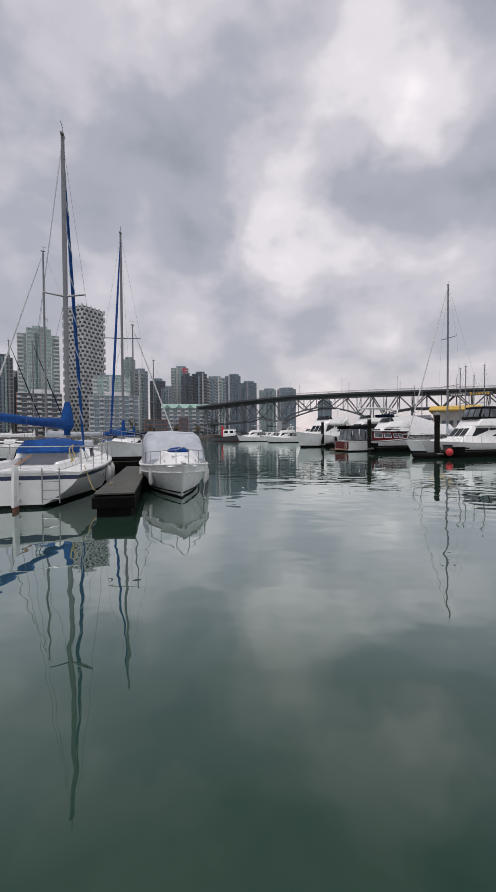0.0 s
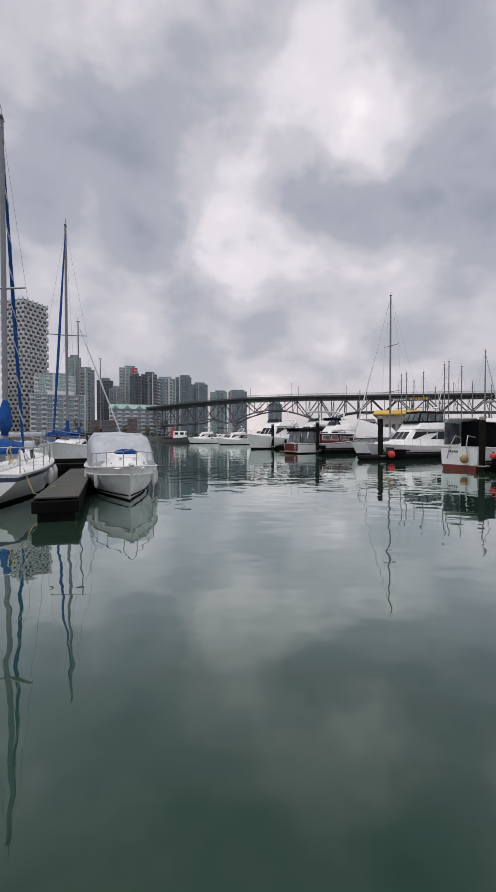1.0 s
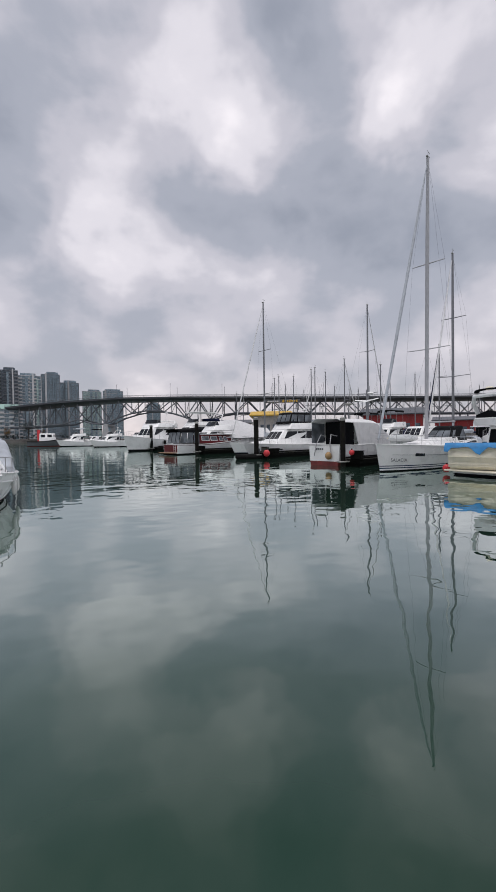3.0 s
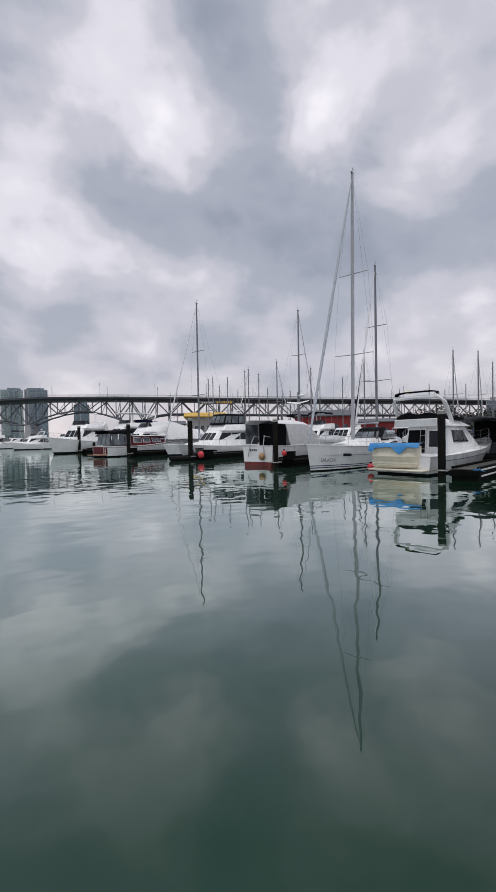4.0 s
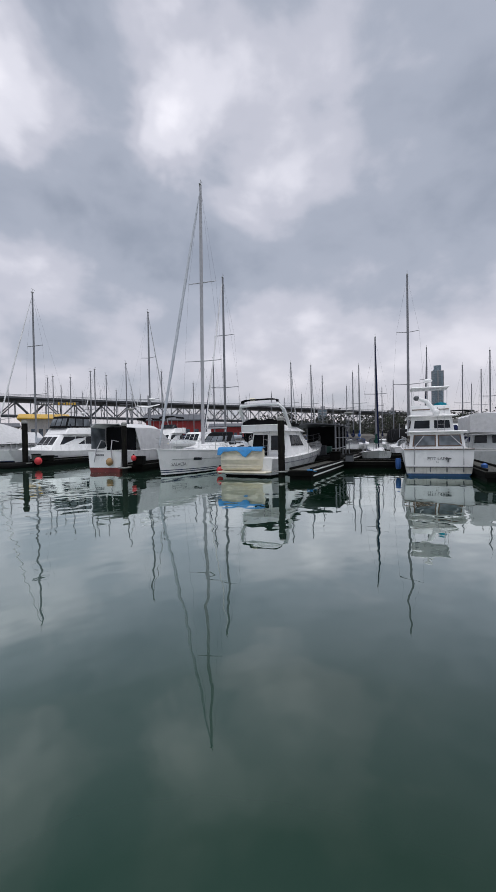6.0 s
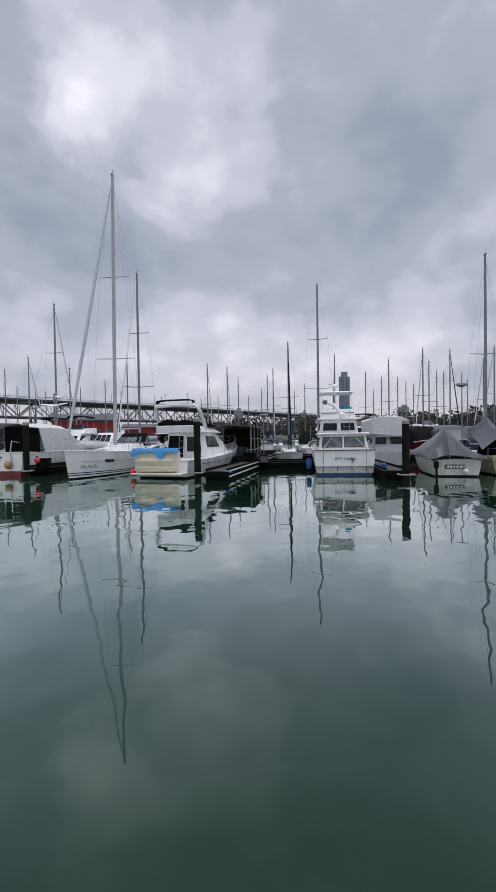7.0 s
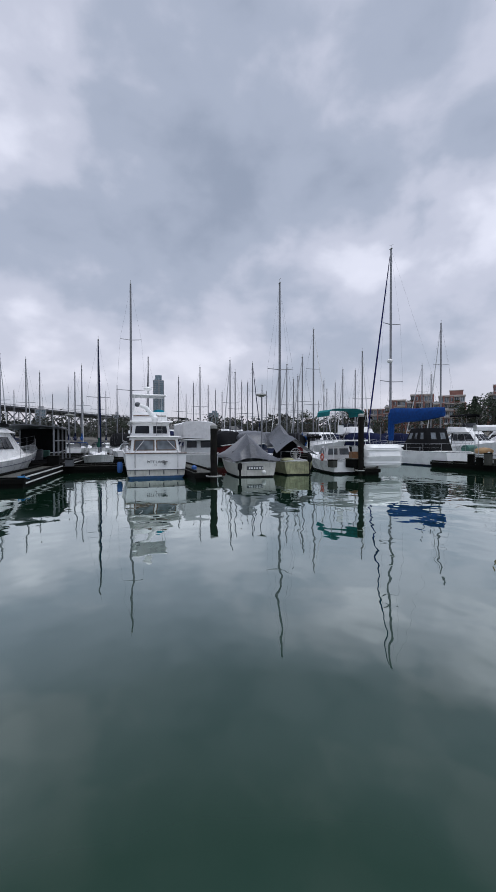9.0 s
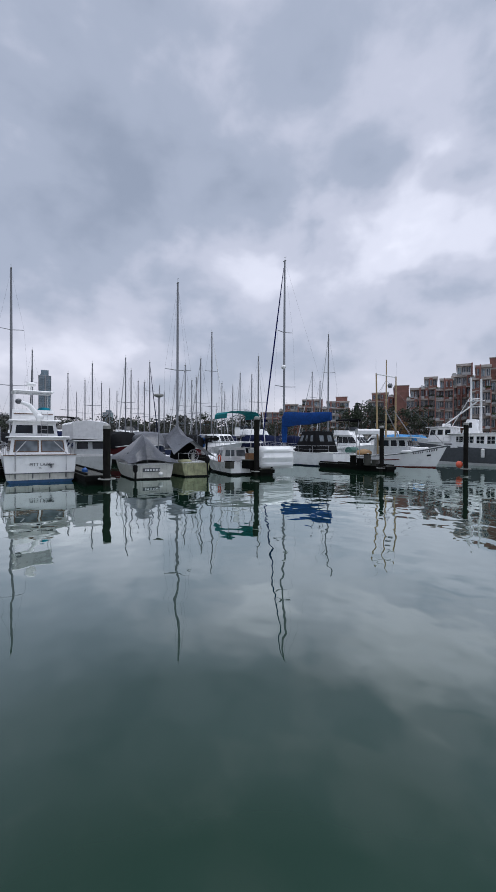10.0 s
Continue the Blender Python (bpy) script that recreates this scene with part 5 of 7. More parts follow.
for s in (1, -1):
    part("trolling_pole", Shape().tube([(4.9 + 0.4 * s, s * 1.45, 1.4), (4.8 + 0.4 * s, s * 1.75, 10.8)], [0.12, 0.07], 10), SPRUCE, fish, "varnished yellow trolling pole")
    part("whip_antenna", Shape().tube([(4.8 + 0.4 * s, s * 1.8, 10.7), (4.8 + 0.4 * s, s * 1.85, 12.6)], 0.014, 5), WHITE, fish)
    wire(fish, (0.2, s * 1.2, 1.5), (4.8, 0, 10.2), 0.012)
    wire(fish, (10.6, s * 0.1, 2.6), (4.8, 0, 10.2), 0.012)
    part("boom_leg", Shape().tube([(5.2, s * 1.2, 6.6), (7.4 + 0.6 * s, s * 0.4, 2.4)], 0.05, 7), ALLOY, fish)
for i in range(7):
    part("rung", Shape().tube([(4.8, -0.3, 2.5 + 0.9 * i), (4.8, 0.3, 2.5 + 0.9 * i)], 0.02, 5), WHITE, fish)
part("radar_reflector", Shape().box((5.4, -0.5, 9.4), (0.38, 0.38, 0.38), 0.02, Matrix.Rotation(0.8, 3, "X")), CHARCOAL, fish)
part("davit_rail", Shape().tube([(0.3, 1.3, 1.3), (0.3, 1.3, 2.4), (2.4, 1.4, 2.4), (2.4, 1.4, 1.3)], 0.03, 6), STEEL, fish)
part("net_roller", Shape().tube([(0.9, -0.9, 1.75), (0.9, 0.9, 1.75)], 0.42, 12), GREENPAINT, fish)
part("hatch_heap", Shape().ball((2.4, -0.2, 1.5), 0.7, (1.3, 1.2, 0.6)), TAN, fish)
p, q = h.at(0.86, 0.62, -1), h.at(0.895, 0.62, -1)
part("porthole", Shape().slab([Vector((p.x, p.y, p.z - 0.1)), Vector((q.x, q.y, q.z - 0.1)), Vector((q.x, q.y, q.z + 0.1)), Vector((p.x, p.y, p.z + 0.1))], 0.03, 0.012), GLASS, fish)
for i in range(11):
    if i != 5:
        p, q = h.at(0.745 + 0.0185 * i, 0.80, -1), h.at(0.745 + 0.0185 * i, 0.885, -1)
        part("letter_bar", Shape().tube([p + Vector((0, -0.01, 0)), q + Vector((0, -0.01, 0))], 0.065, 4), CHARCOAL, fish)
for x, z in ((3.6, 0.75), (5.2, 0.8), (2.0, 0.7)):
    p = h.at(x / 11, 0.6, -1)
    fender(x, p.y - 0.16, z, 0, parent=fish, length=0.7, r=0.15)
part("rolled_float", Shape().tube([(7.0, -1.62, 1.72), (7.2, -1.66, 1.72), (7.9, -1.66, 1.76), (8.1, -1.6, 1.76)], [0.08, 0.17, 0.17, 0.08], 10), WHITE, fish)
part("rub_strake", Shape().tube(h.edge(-1, 0.55, s0=0.05, s1=0.62, out=0.02), 0.06, 6), MAROON, fish)
part("anchor_roller", Shape().box((11.0, 0, 2.62), (0.7, 0.3, 0.16), 0.04), CHARCOAL, fish)
place(fish, *polar(116.4, 58.9), 233)
fish.matrix_basis = fish.matrix_basis @ Matrix.Diagonal((1.2, 1.2, 1.08, 1))

# ---------------------------------------------------------------- charcoal-hulled workboat
work, h = motor_boat("workboat with a charcoal hull and white square-windowed house", 18.5, 5.4, 2.75, 3.9, [("bottom", -1.0, 0.12, WHITE), ("topside", 0.12, 0.80, CHARCOAL), ("bulwark", 0.80, 1.0, WHITE)], name="workboat", full=2.2, rake=1.6, dip=0.1)
fr = frustum(3.0, 13.0, 2.3, 2.1, 2.4, 4.3, 0.1, 0.1, 0.06)
house(work, "deckhouse", fr, WHITE, 0.08)
for face in ("left", "right"):
    for i in range(7):
        u = 0.07 + 0.125 * i
        win = window_on(work, fr, face, u, u + 0.085, 0.30, 0.80, frame_mat=OLDWHITE)
        x = (13.0 - 10.0 * (u + 0.0425)) if face == "left" else 3.0 + 10.0 * (u + 0.0425)
        y = 2.30 if face == "left" else -2.30
        part("glazing_bar", Shape().box((x, y * 0.972, 3.45), (0.05, 0.10, 0.95), 0.008).box((x, y * 0.972, 3.45), (0.85, 0.10, 0.05), 0.008), WHITE, win)
part("boat_deck", Shape().box((7.8, 0, 4.36), (11.0, 4.8, 0.12), 0.04), WHITE, work)
fr = frustum(12.9, 16.3, 1.75, 1.45, 3.2, 5.25, 0.35, 0.1, 0.12)
house(work, "wheelhouse", fr, WHITE, 0.08)
for face in ("left", "right", "front"):
    for u0, u1 in ((0.06, 0.28), (0.39, 0.61), (0.72, 0.94)):
        window_on(work, fr, face, u0, u1, 0.50, 0.84, frame_mat=OLDWHITE)
part("wheelhouse_roof", Shape().box((14.5, 0, 5.32), (3.9, 3.5, 0.13), 0.05), WHITE, work)
fr = frustum(9.9, 12.0, 0.9, 0.8, 4.4, 6.3, 0.5, 0.5, 0.15)
house(work, "funnel_casing", fr, WHITE, 0.1)
window_on(work, fr, "left", 0.35, 0.62, 0.4, 0.8)
part("life_raft", Shape().tube([(13.4, 0.9, 5.6), (13.5, 0.9, 5.6), (14.4, 0.9, 5.6), (14.5, 0.9, 5.6)], [0.1, 0.25, 0.25, 0.1], 10), WHITE, work)
part("mast", Shape().tube([(11.1, 0.2, 4.3), (11.1, 0.2, 12.2)], [0.16, 0.10], 10), WHITE, work)
part("second_mast", Shape().tube([(9.9, 0.2, 4.3), (9.9, 0.2, 11.9)], [0.20, 0.12], 10), WHITE, work)
part("cargo_boom", Shape().tube([(10.2, 0.3, 8.9), (14.3, 1.2, 5.4)], 0.09, 8), WHITE, work)
part("mast_stay", Shape().tube([(11.1, 0.3, 9.6), (13.2, 1.0, 5.4)], 0.05, 6), WHITE, work)
for z in (8.1, 8.9):
    part("mast_stage", Shape().box((10.5, 0.2, z), (1.9, 0.7, 0.09), 0.02), WHITE, work)
part("radar_scanner", Shape().box((10.5, 0.2, 9.2), (1.3, 0.16, 0.14), 0.05), WHITE, work)
rails(work, h, 0.55, 0.97, 0.5, 7, close=True, mid=False)
for x in (8.9, 14.6):
    p = h.at(x / 18.5, 0.6, 1)
    fender(x, p.y + 0.24, 1.1, 0, parent=work, length=1.2, r=0.22)
place(work, *polar(141.6, 64), 59)
work.matrix_basis = work.matrix_basis @ Matrix.Diagonal((1.06, 1.06, 1.0, 1))

# ---------------------------------------------------------------- row along the left of the far fairway
canopy, h = motor_boat("white boat under a white canvas canopy, red bottom", 8.5, 2.9, 1.45, 1.8, [("bottom", -1.0, 0.22, REDHULL), ("topside", 0.22, 1.0, WHITE)], name="canopied_boat", tuck=0.0)
rings = []
for i in range(11):
    k = i / 10
    x = 0.3 + 6.5 * k
    z = 3.35 - 0.25 * max(0, k - 0.35) / 0.65 - 0.9 * max(0, k - 0.7) / 0.3
    ring = [(x, y * 1.42, zz if zz < 1.6 else (z if abs(y) < 0.95 else z - 0.25) + 0.04 * math.sin(7 * k + 3 * y)) for y, zz in ((-1.02, 1.4 if k > 0.25 else 2.9), (-1.0, 3), (-0.7, 3), (0, 3), (0.7, 3), (1.0, 3), (1.02, 1.4 if k > 0.25 else 2.9))]
    ring += [(p[0], p[1] * 0.97, p[2] - 0.03) for p in reversed(ring)]
    rings.append(ring)
part("canvas_canopy", Shape().loft(rings), WHITECLOTH, canopy, "white canvas canopy open at the stern", smooth=30)
# black sheet painted in for the shade beneath the canopy
part("inner_curtain", Shape().box((1.9, 0, 2.3), (0.06, 2.5, 1.7), 0.02), BLACKCLOTH_SHADE, canopy)
part("side_curtain", Shape().box((1.1, 1.36, 2.35), (1.5, 0.04, 1.5), 0.01), PALEGLASS, canopy)
for s in (1, -1):
    part("stern_rail", Shape().tube([(-0.15, s * 0.75, 0.7), (-0.1, s * 0.6, 1.5), (0.25, s * 0.45, 2.2), (0.9, s * 0.5, 2.1)], 0.035, 7), STEEL, canopy)
part("hanging_float", Shape().ball((-0.22, -0.55, 0.72), 0.24, (1, 1, 1.15)), TAN, canopy, "weathered tan float at the transom")
for i in range(4):
    part("letter_bar", Shape().box((-0.02, 0.62 - 0.17 * i, 1.18), (0.02, 0.12, 0.12), 0.004), CHARCOAL, canopy)
place(canopy, 16.75, 25.25, SLIP)

expr, h, fr = cabin_cruiser("white express cruiser with a framed flybridge enclosure, bow outwards", 10.5, 3.5, 1.2, 1.45, 2.75, bands=[("bottom", -1.0, 0.14, BLACKHULL), ("topside", 0.14, 1.0, WHITE)], enclosure=BLACKCLOTH_SHADE, house_at=(0.12, 0.68))
for s in (1, -1):
    for k in (0.62, 0.74):
        p, q = h.at(k, 0.6, s), h.at(k + 0.05, 0.6, s)
        part("hull_port", Shape().slab([Vector((p.x, p.y, p.z - 0.07)), Vector((q.x, q.y, q.z - 0.07)), Vector((q.x, q.y, q.z + 0.07)), Vector((p.x, p.y, p.z + 0.07))][::-s], 0.012, 0.004), GLASS, expr)
place(expr, 15.8 + 10.2 * 0.945, 37.4 + 10.2 * 0.326, SLIP + 180)

woody, h = motor_boat("wooden motor yacht with maroon cabin sides and a canvas cockpit", 11.0, 3.3, 1.15, 1.75, [("bottom", -1.0, 0.12, BLACKHULL), ("topside", 0.12, 0.92, WHITE), ("cap", 0.92, 1.0, MAROON)], name="wooden_yacht", dip=0.12)
part("transom_board", Shape().box((-0.02, 0, 0.70), (0.05, 2.75, 0.8), 0.02), MAROON, woody, "maroon varnished transom")
part("swim_platform", Shape().box((-0.4, 0, 0.22), (0.8, 2.6, 0.08), 0.02), TEAK, woody)
fr = frustum(3.2, 8.8, 1.3, 0.9, 1.2, 2.25, 0.5, 0.0, 0.12, 2.1)
house(woody, "cabin", fr, MAROON, 0.07, "maroon painted cabin side")
for face, spans in (("right", ((0.06, 0.26), (0.32, 0.5), (0.58, 0.68), (0.72, 0.82))), ("left", ((0.2, 0.42), (0.5, 0.7), (0.76, 0.94)))):
    for u0, u1 in spans:
        window_on(woody, fr, face, u0, u1, 0.35, 0.82, PALEGLASS, WHITE)
part("cabin_roof", Shape().box((6.0, 0, 2.28), (5.4, 2.5, 0.10), 0.04), WHITE, woody)
hood(woody, "cockpit_top", 0.2, 3.4, 1.35, 2.55, 2.85, BLACKCLOTH_SHADE, "dark canvas cockpit top", 0.2)
sides = frustum(0.3, 3.2, 1.32, 1.32, 1.15, 2.6, 0, 0.3, 0.06)
for face in ("back", "right", "left"):
    for u0, u1 in ((0.04, 0.32), (0.36, 0.64), (0.68, 0.96)):
        window_on(woody, sides, face, u0, u1, 0.1, 0.95, PALEGLASS)
ladder(woody, -0.05, -0.9, 0.3, 1.2, 0.35, 4, WHITE)
place(woody, 10.6, 47.0, SLIP)

sedan, h, fr = cabin_cruiser("white sedan motor yacht with black fenders, bow outwards", 11.0, 3.9, 1.45, 2.15, 3.3, house_at=(0.10, 0.66), top=None, arch_z=4.3)
for x in (4.5, 7.2):
    for s in (1, -1):
        p = h.at(x / 11, 0.7, s)
        fender(x, p.y + s * 0.15, 0.7, 0, parent=sedan, length=0.7, r=0.16, mat=RUBBER)
place(sedan, 14.6, 64.6, 227)
rib = thing("inflatable_tender", "grey inflatable tender hung at a stern", "dinghy")
part("tube", Shape().tube([(3.0, 0.55, 0.3), (0.8, 0.6, 0.3), (0.2, 0.45, 0.35), (0.0, 0, 0.4), (0.2, -0.45, 0.35), (0.8, -0.6, 0.3), (3.0, -0.55, 0.3)], 0.24, 8), GREYHULL, rib)
part("floor_board", Shape().box((1.6, 0, 0.22), (2.8, 0.9, 0.08), 0.02), CHARCOAL, rib)
rib.matrix_basis = Matrix.Translation(Vector((12.4, 55.6, 1.0))) @ Matrix.Rotation(radians(10), 4, "Z") @ Matrix.Rotation(radians(60), 4, "X")

tall, h, fr = cabin_cruiser("tall white flybridge yacht carrying a dark covered dinghy", 14.5, 4.4, 1.6, 2.3, 3.9, house_at=(0.12, 0.66), radar=True, arch_z=5.9)
part("covered_dinghy", Shape().loft([[(x, w * math.cos(t), 4.95 + 0.4 * w * math.sin(t)) for t in [2 * math.pi * j / 10 for j in range(10)]] for x, w in ((1.2, 0.3), (1.6, 0.8), (3.4, 0.75), (4.6, 0.5), (5.0, 0.15))]), NAVYCLOTH, tall, "dark navy covered dinghy on the boat deck")
part("hardtop", Shape().box((5.0, 0, 6.2), (5.0, 3.0, 0.14), 0.05), WHITE, tall)
place(tall, 13.2 + 13.0, 68.5 + 3.5, 252)

shrink, h, fr = cabin_cruiser("motorboat wrapped in white tarpaulin on its slip", 10.5, 3.4, 1.2, 1.7, 2.7, fly=False, radar=False, rail=False)
rings = []
for i in range(13):
    k = i / 12
    x = 1.0 + 9.2 * k
    top = 3.3 + 1.1 * math.sin(math.pi * min(1, 0.25 + k * 0.9)) ** 1.2 * (1 if k < 0.7 else 1 - (k - 0.7) * 1.5)
    rings.append([(x, 1.85 * u * (1 - 0.4 * max(0, k - 0.6)), 1.9 + (top - 1.9) * (1 - abs(u)) ** 0.85 + 0.04 * math.sin(9 * k + 4 * u)) for u in (-1, -0.75, -0.5, -0.25, 0, 0.25, 0.5, 0.75, 1)])
part("white_tarpaulin", Shape().loft(rings), WHITECLOTH, shrink, "taut white tarpaulin tent", smooth=25)
place(shrink, 17.4, 52.5, SLIP)

wrapped, h, fr = cabin_cruiser("houseboat cruiser with a white canvas deck enclosure", 10.0, 3.6, 1.5, 1.9, 2.7, fly=False, radar=False, house_at=(0.05, 0.75), hull_mat=GREYHULL, curtain=False)
rings = []
for i in range(13):
    k = i / 12
    x = 0.3 + 5.6 * k
    rings.append([(x, u * (1.5 + 0.09 * math.sin(38 * k)), zz + 0.07 * math.sin(19 * k + u)) for u, zz in ((-1, 2.8), (-1.0, 4.15), (-0.8, 4.3), (0, 4.38), (0.8, 4.3), (1.0, 4.15), (1, 2.8))])
sh = Shape().loft(rings)
part("canvas_enclosure", sh, WHITECLOTH, wrapped, "rippled white canvas enclosure", smooth=25)
place(wrapped, 37.5, 4.7, SLIP)

# ---------------------------------------------------------------- far boats under the bridge
tug = thing("tugboat", "black-hulled tugboat with a red and white house", "tugboat")
h = Hull(9.5, 3.6, 1.3, 2.1, transom=0.7, rake=0.5, full=2.0, dip=0.2)
hull_parts(tug, h, [("bottom", -1.0, 0.1, REDHULL), ("topside", 0.1, 1.0, CHARCOAL)], PLANK, RUBBER, 0.12)
fr = frustum(3.0, 6.6, 1.2, 1.0, 1.4, 3.4, 0.2, 0.1, 0.1)
house(tug, "wheelhouse", fr, WHITE, 0.06)
for face in FACES:
    for u0, u1 in ((0.1, 0.42), (0.58, 0.9)):
        window_on(tug, fr, face, u0, u1, 0.5, 0.85)
part("funnel", Shape().tube([(2.6, 0, 1.4), (2.5, 0, 4.4)], 0.4, 10), RED, tug)
part("mast", Shape().tube([(3.2, 0, 3.4), (3.2, 0, 7.0)], 0.05, 8), WHITE, tug)
place(tug, *polar(-4.6, 92), 105)
tug.matrix_basis = tug.matrix_basis @ Matrix.Scale(0.74, 4)
for i, (az, d, head, L) in enumerate(((0.4, 90, 250, 9.0), (2.6, 96, 245, 8.5), (4.6, 84, 248, 10.0), (8.2, 90, 250, 12))):
    boat, h, fr = cabin_cruiser(("white trawler yacht with a canvas-topped flybridge", "small cruiser with a dark cockpit canopy", "white cabin cruiser with a folded white arch", "white flybridge motor yacht at its berth")[i], L, 3.4, 1.2, 1.9, 2.8, top=(GREYCLOTH, BLACKCLOTH_SHADE, None, None)[i], arch_z=(None, None, 4.4, None)[i], fly=i != 1)
    x, y = polar(az, d)
    place(boat, x + L * 0.36 * 0.945, y + L * 0.36 * 0.326, head)
    boat.matrix_basis = boat.matrix_basis @ Matrix.Scale(0.72, 4)

# ---------------------------------------------------------------- metal-framed shed boat behind the cruiser
shed = thing("boat_shelter", "metal-framed shelter with a dark corrugated roof over a cluttered boat", "boat shelter")
part("raft", Shape().box((4.5, 0, 0.35), (9.5, 4.2, 0.9), 0.06), TIMBER, shed)
for x in (0.2, 3.0, 6.0, 8.8):
    for y in (-1.9, 1.9):
        part("post", Shape().box((x, y, 2.2), (0.12, 0.12, 2.9), 0.01), ALLOY, shed)
for z in (1.5, 2.4):
    for y in (-1.9, 1.9):
        part("side_rail", Shape().box((4.5, y, z), (8.8, 0.07, 0.07), 0.01), ALLOY, shed)
rings = [[(x, -2.2, 3.45), (x, 0, 3.62), (x, 2.2, 3.45), (x, 2.2, 3.38), (x, 0, 3.55), (x, -2.2, 3.38)] for x in (-0.2, 9.2)]
part("roof", Shape().loft(rings), CHARCOAL, shed, "dark corrugated metal roof")
part("stored_hull", dinghy_shape(6.5, 2.2, 1.0, 2), BLACKHULL, shed)
part("curtain", Shape().box((8.9, 0, 2.4), (0.06, 3.8, 2.2), 0.01), BLACKCLOTH_SHADE, shed)
for i in range(5):
    part("crate", Shape().box((1.0 + 1.5 * i, random.uniform(-1, 1), 1.1 + 0.2 * (i % 2)), (0.8, 0.9, 0.6 + 0.3 * (i % 3)), 0.03), (PLANK, CHARCOAL, CHARCOAL, GREENPAINT, PLANK)[i], shed)
shed.children[0].name = "raft"
place(shed, *polar(61.2, 34), SLIP)

# ---------------------------------------------------------------- buoys, wheels of gear on the docks
def buoy(az, dist, z, r, mat, label):
    b = thing("mooring_buoy", label, "buoy", "round buoys")
    part("ball", Shape().ball((0, 0, 0), r, (1, 1, 1.08), 10, 16), mat, b)
    part("eye", Shape().tube([(0, 0, r), (0, 0, r + 0.09)], 0.05, 8), RUBBER, b)
    x, y = polar(az, dist)
    return place(b, x, y, SLIP, z)


buoy(48.65, 25.0, 0.30, 0.21, RED, "round red vinyl buoy floating by a boat's stern")
buoy(25.8, 36.5, 0.55, 0.28, RED, "round red vinyl buoy hung at the dock end")
buoy(37.2, 27.6, 0.98, 0.17, RED, "round red vinyl buoy hung on the finger")
buoy(130.2, 42.2, 0.72, 0.30, ORANGE, "round orange vinyl buoy hung on the dock")


def gear(az, dist, name, label, cat, shapes):
    g = thing(name, label, cat)
    for nm, s, m in shapes:
        part(nm, s, m, g)
    x, y = polar(az, dist)
    return place(g, x, y, SLIP)


gear(72.3, 27.6, "blue_barrel", "blue plastic float barrel beside the yacht", "barrel", [("drum", Shape().loft([[(r * math.cos(t), r * math.sin(t), z) for t in [2 * math.pi * j / 14 for j in range(14)]] for z, r in ((0.30, 0.12), (0.42, 0.17), (0.85, 0.17), (0.97, 0.12))]), BLUEBIN)])
gear(82.0, 26.5, "blue_fender", "blue cylindrical fender between yacht and finger", "fender", [("fender_body", Shape().tube([(0, 0, 0.1), (0, 0, 0.2), (0, 0, 0.7), (0, 0, 0.8)], [0.05, 0.17, 0.17, 0.05], 12), BLUEBIN)])
gear(23.0, 37.2, "outboard_skiff", "dark inflatable skiff with an outboard at the dock", "dinghy", [("tube", Shape().tube([(1.4, 0.5, 0.2), (-0.6, 0.5, 0.2), (-1.1, 0, 0.25), (-0.6, -0.5, 0.2), (1.4, -0.5, 0.2)], 0.22, 8), RUBBER), ("motor", Shape().box((1.5, 0, 0.65), (0.3, 0.3, 0.5), 0.08), CHARCOAL)])
radar = thing("radar_post", "grey radar post with a white dome and cross wing", "radar mast")
part("post", Shape().tube([(0, 0, 1.0), (0, 0, 6.6)], [0.09, 0.06], 8), ALLOY, radar)
part("dome", Shape().ball((0.35, 0, 6.25), 0.32, (1, 1, 0.42)), WHITE, radar)
part("wing", Shape().loft([[(-1.1, -0.12, 5.55), (-1.1, 0.12, 5.55), (-1.1, 0, 5.62)], [(0, -0.25, 5.4), (0, 0.25, 5.4), (0, 0, 5.6)], [(1.1, -0.12, 5.7), (1.1, 0.12, 5.7), (1.1, 0, 5.77)]]), WHITE, radar)
part("whip_antenna", Shape().tube([(-1.0, 0, 5.6), (-1.0, 0, 6.3)], 0.02, 5), WHITE, radar)
place(radar, *polar(39.2, 42), 129)
# clutter on the fingers beyond the sloop: crates, a canopy and a net heap
random.seed(31)
for az, d, hh in ((117.5, 42, 0.9), (118.4, 41.5, 0.6), (119.3, 41, 1.0), (120.3, 41, 0.5), (100.8, 31.0, 0.5), (103.4, 31.3, 0.6), (16.9, 45.5, 0.4), (25.6, 38.0, 0.5), (26.8, 38.4, 0.35), (37.9, 28.3, 0.5)):
    g = thing("dock_crate", "dark weathered crate standing on the dock", "crate", "dock crates")
    w_ = random.uniform(0.5, 0.9)
    part("box", Shape().box((0, 0, 0.52 + hh / 2), (w_, w_ * 0.8, hh), 0.04), random.choice((TIMBER, TIMBER, PLANK)), g)
    part("lid", Shape().box((0, 0, 0.55 + hh), (w_ + 0.06, w_ * 0.8 + 0.06, 0.06), 0.02), random.choice((TIMBER, PLANK)), g)
    place(g, *polar(az, d), SLIP + random.uniform(-20, 20))
awn = thing("dock_awning", "white canvas awning on poles over a dock", "awning")
hood(awn, "canvas", 0, 2.8, 1.4, 3.9, 4.5, WHITECLOTH)
for x in (0.2, 2.6):
    for y in (-1.3, 1.3):
        part("pole", Shape().tube([(x, y, 0.4), (x, y, 3.95)], 0.035, 6), STEEL, awn)
place(awn, *polar(117.9, 52), 200)
blue_boat, *_ = cabin_cruiser("cruiser under bright blue tarpaulins near the shore", 10.0, 3.4, 1.2, 1.7, 2.6, fly=False, radar=False, rail=False)
draped(blue_boat, "tarpaulin", 0.2, 9.6, 1.8, 3.3, 4.3, BLUETARP, "bright blue tarpaulin")
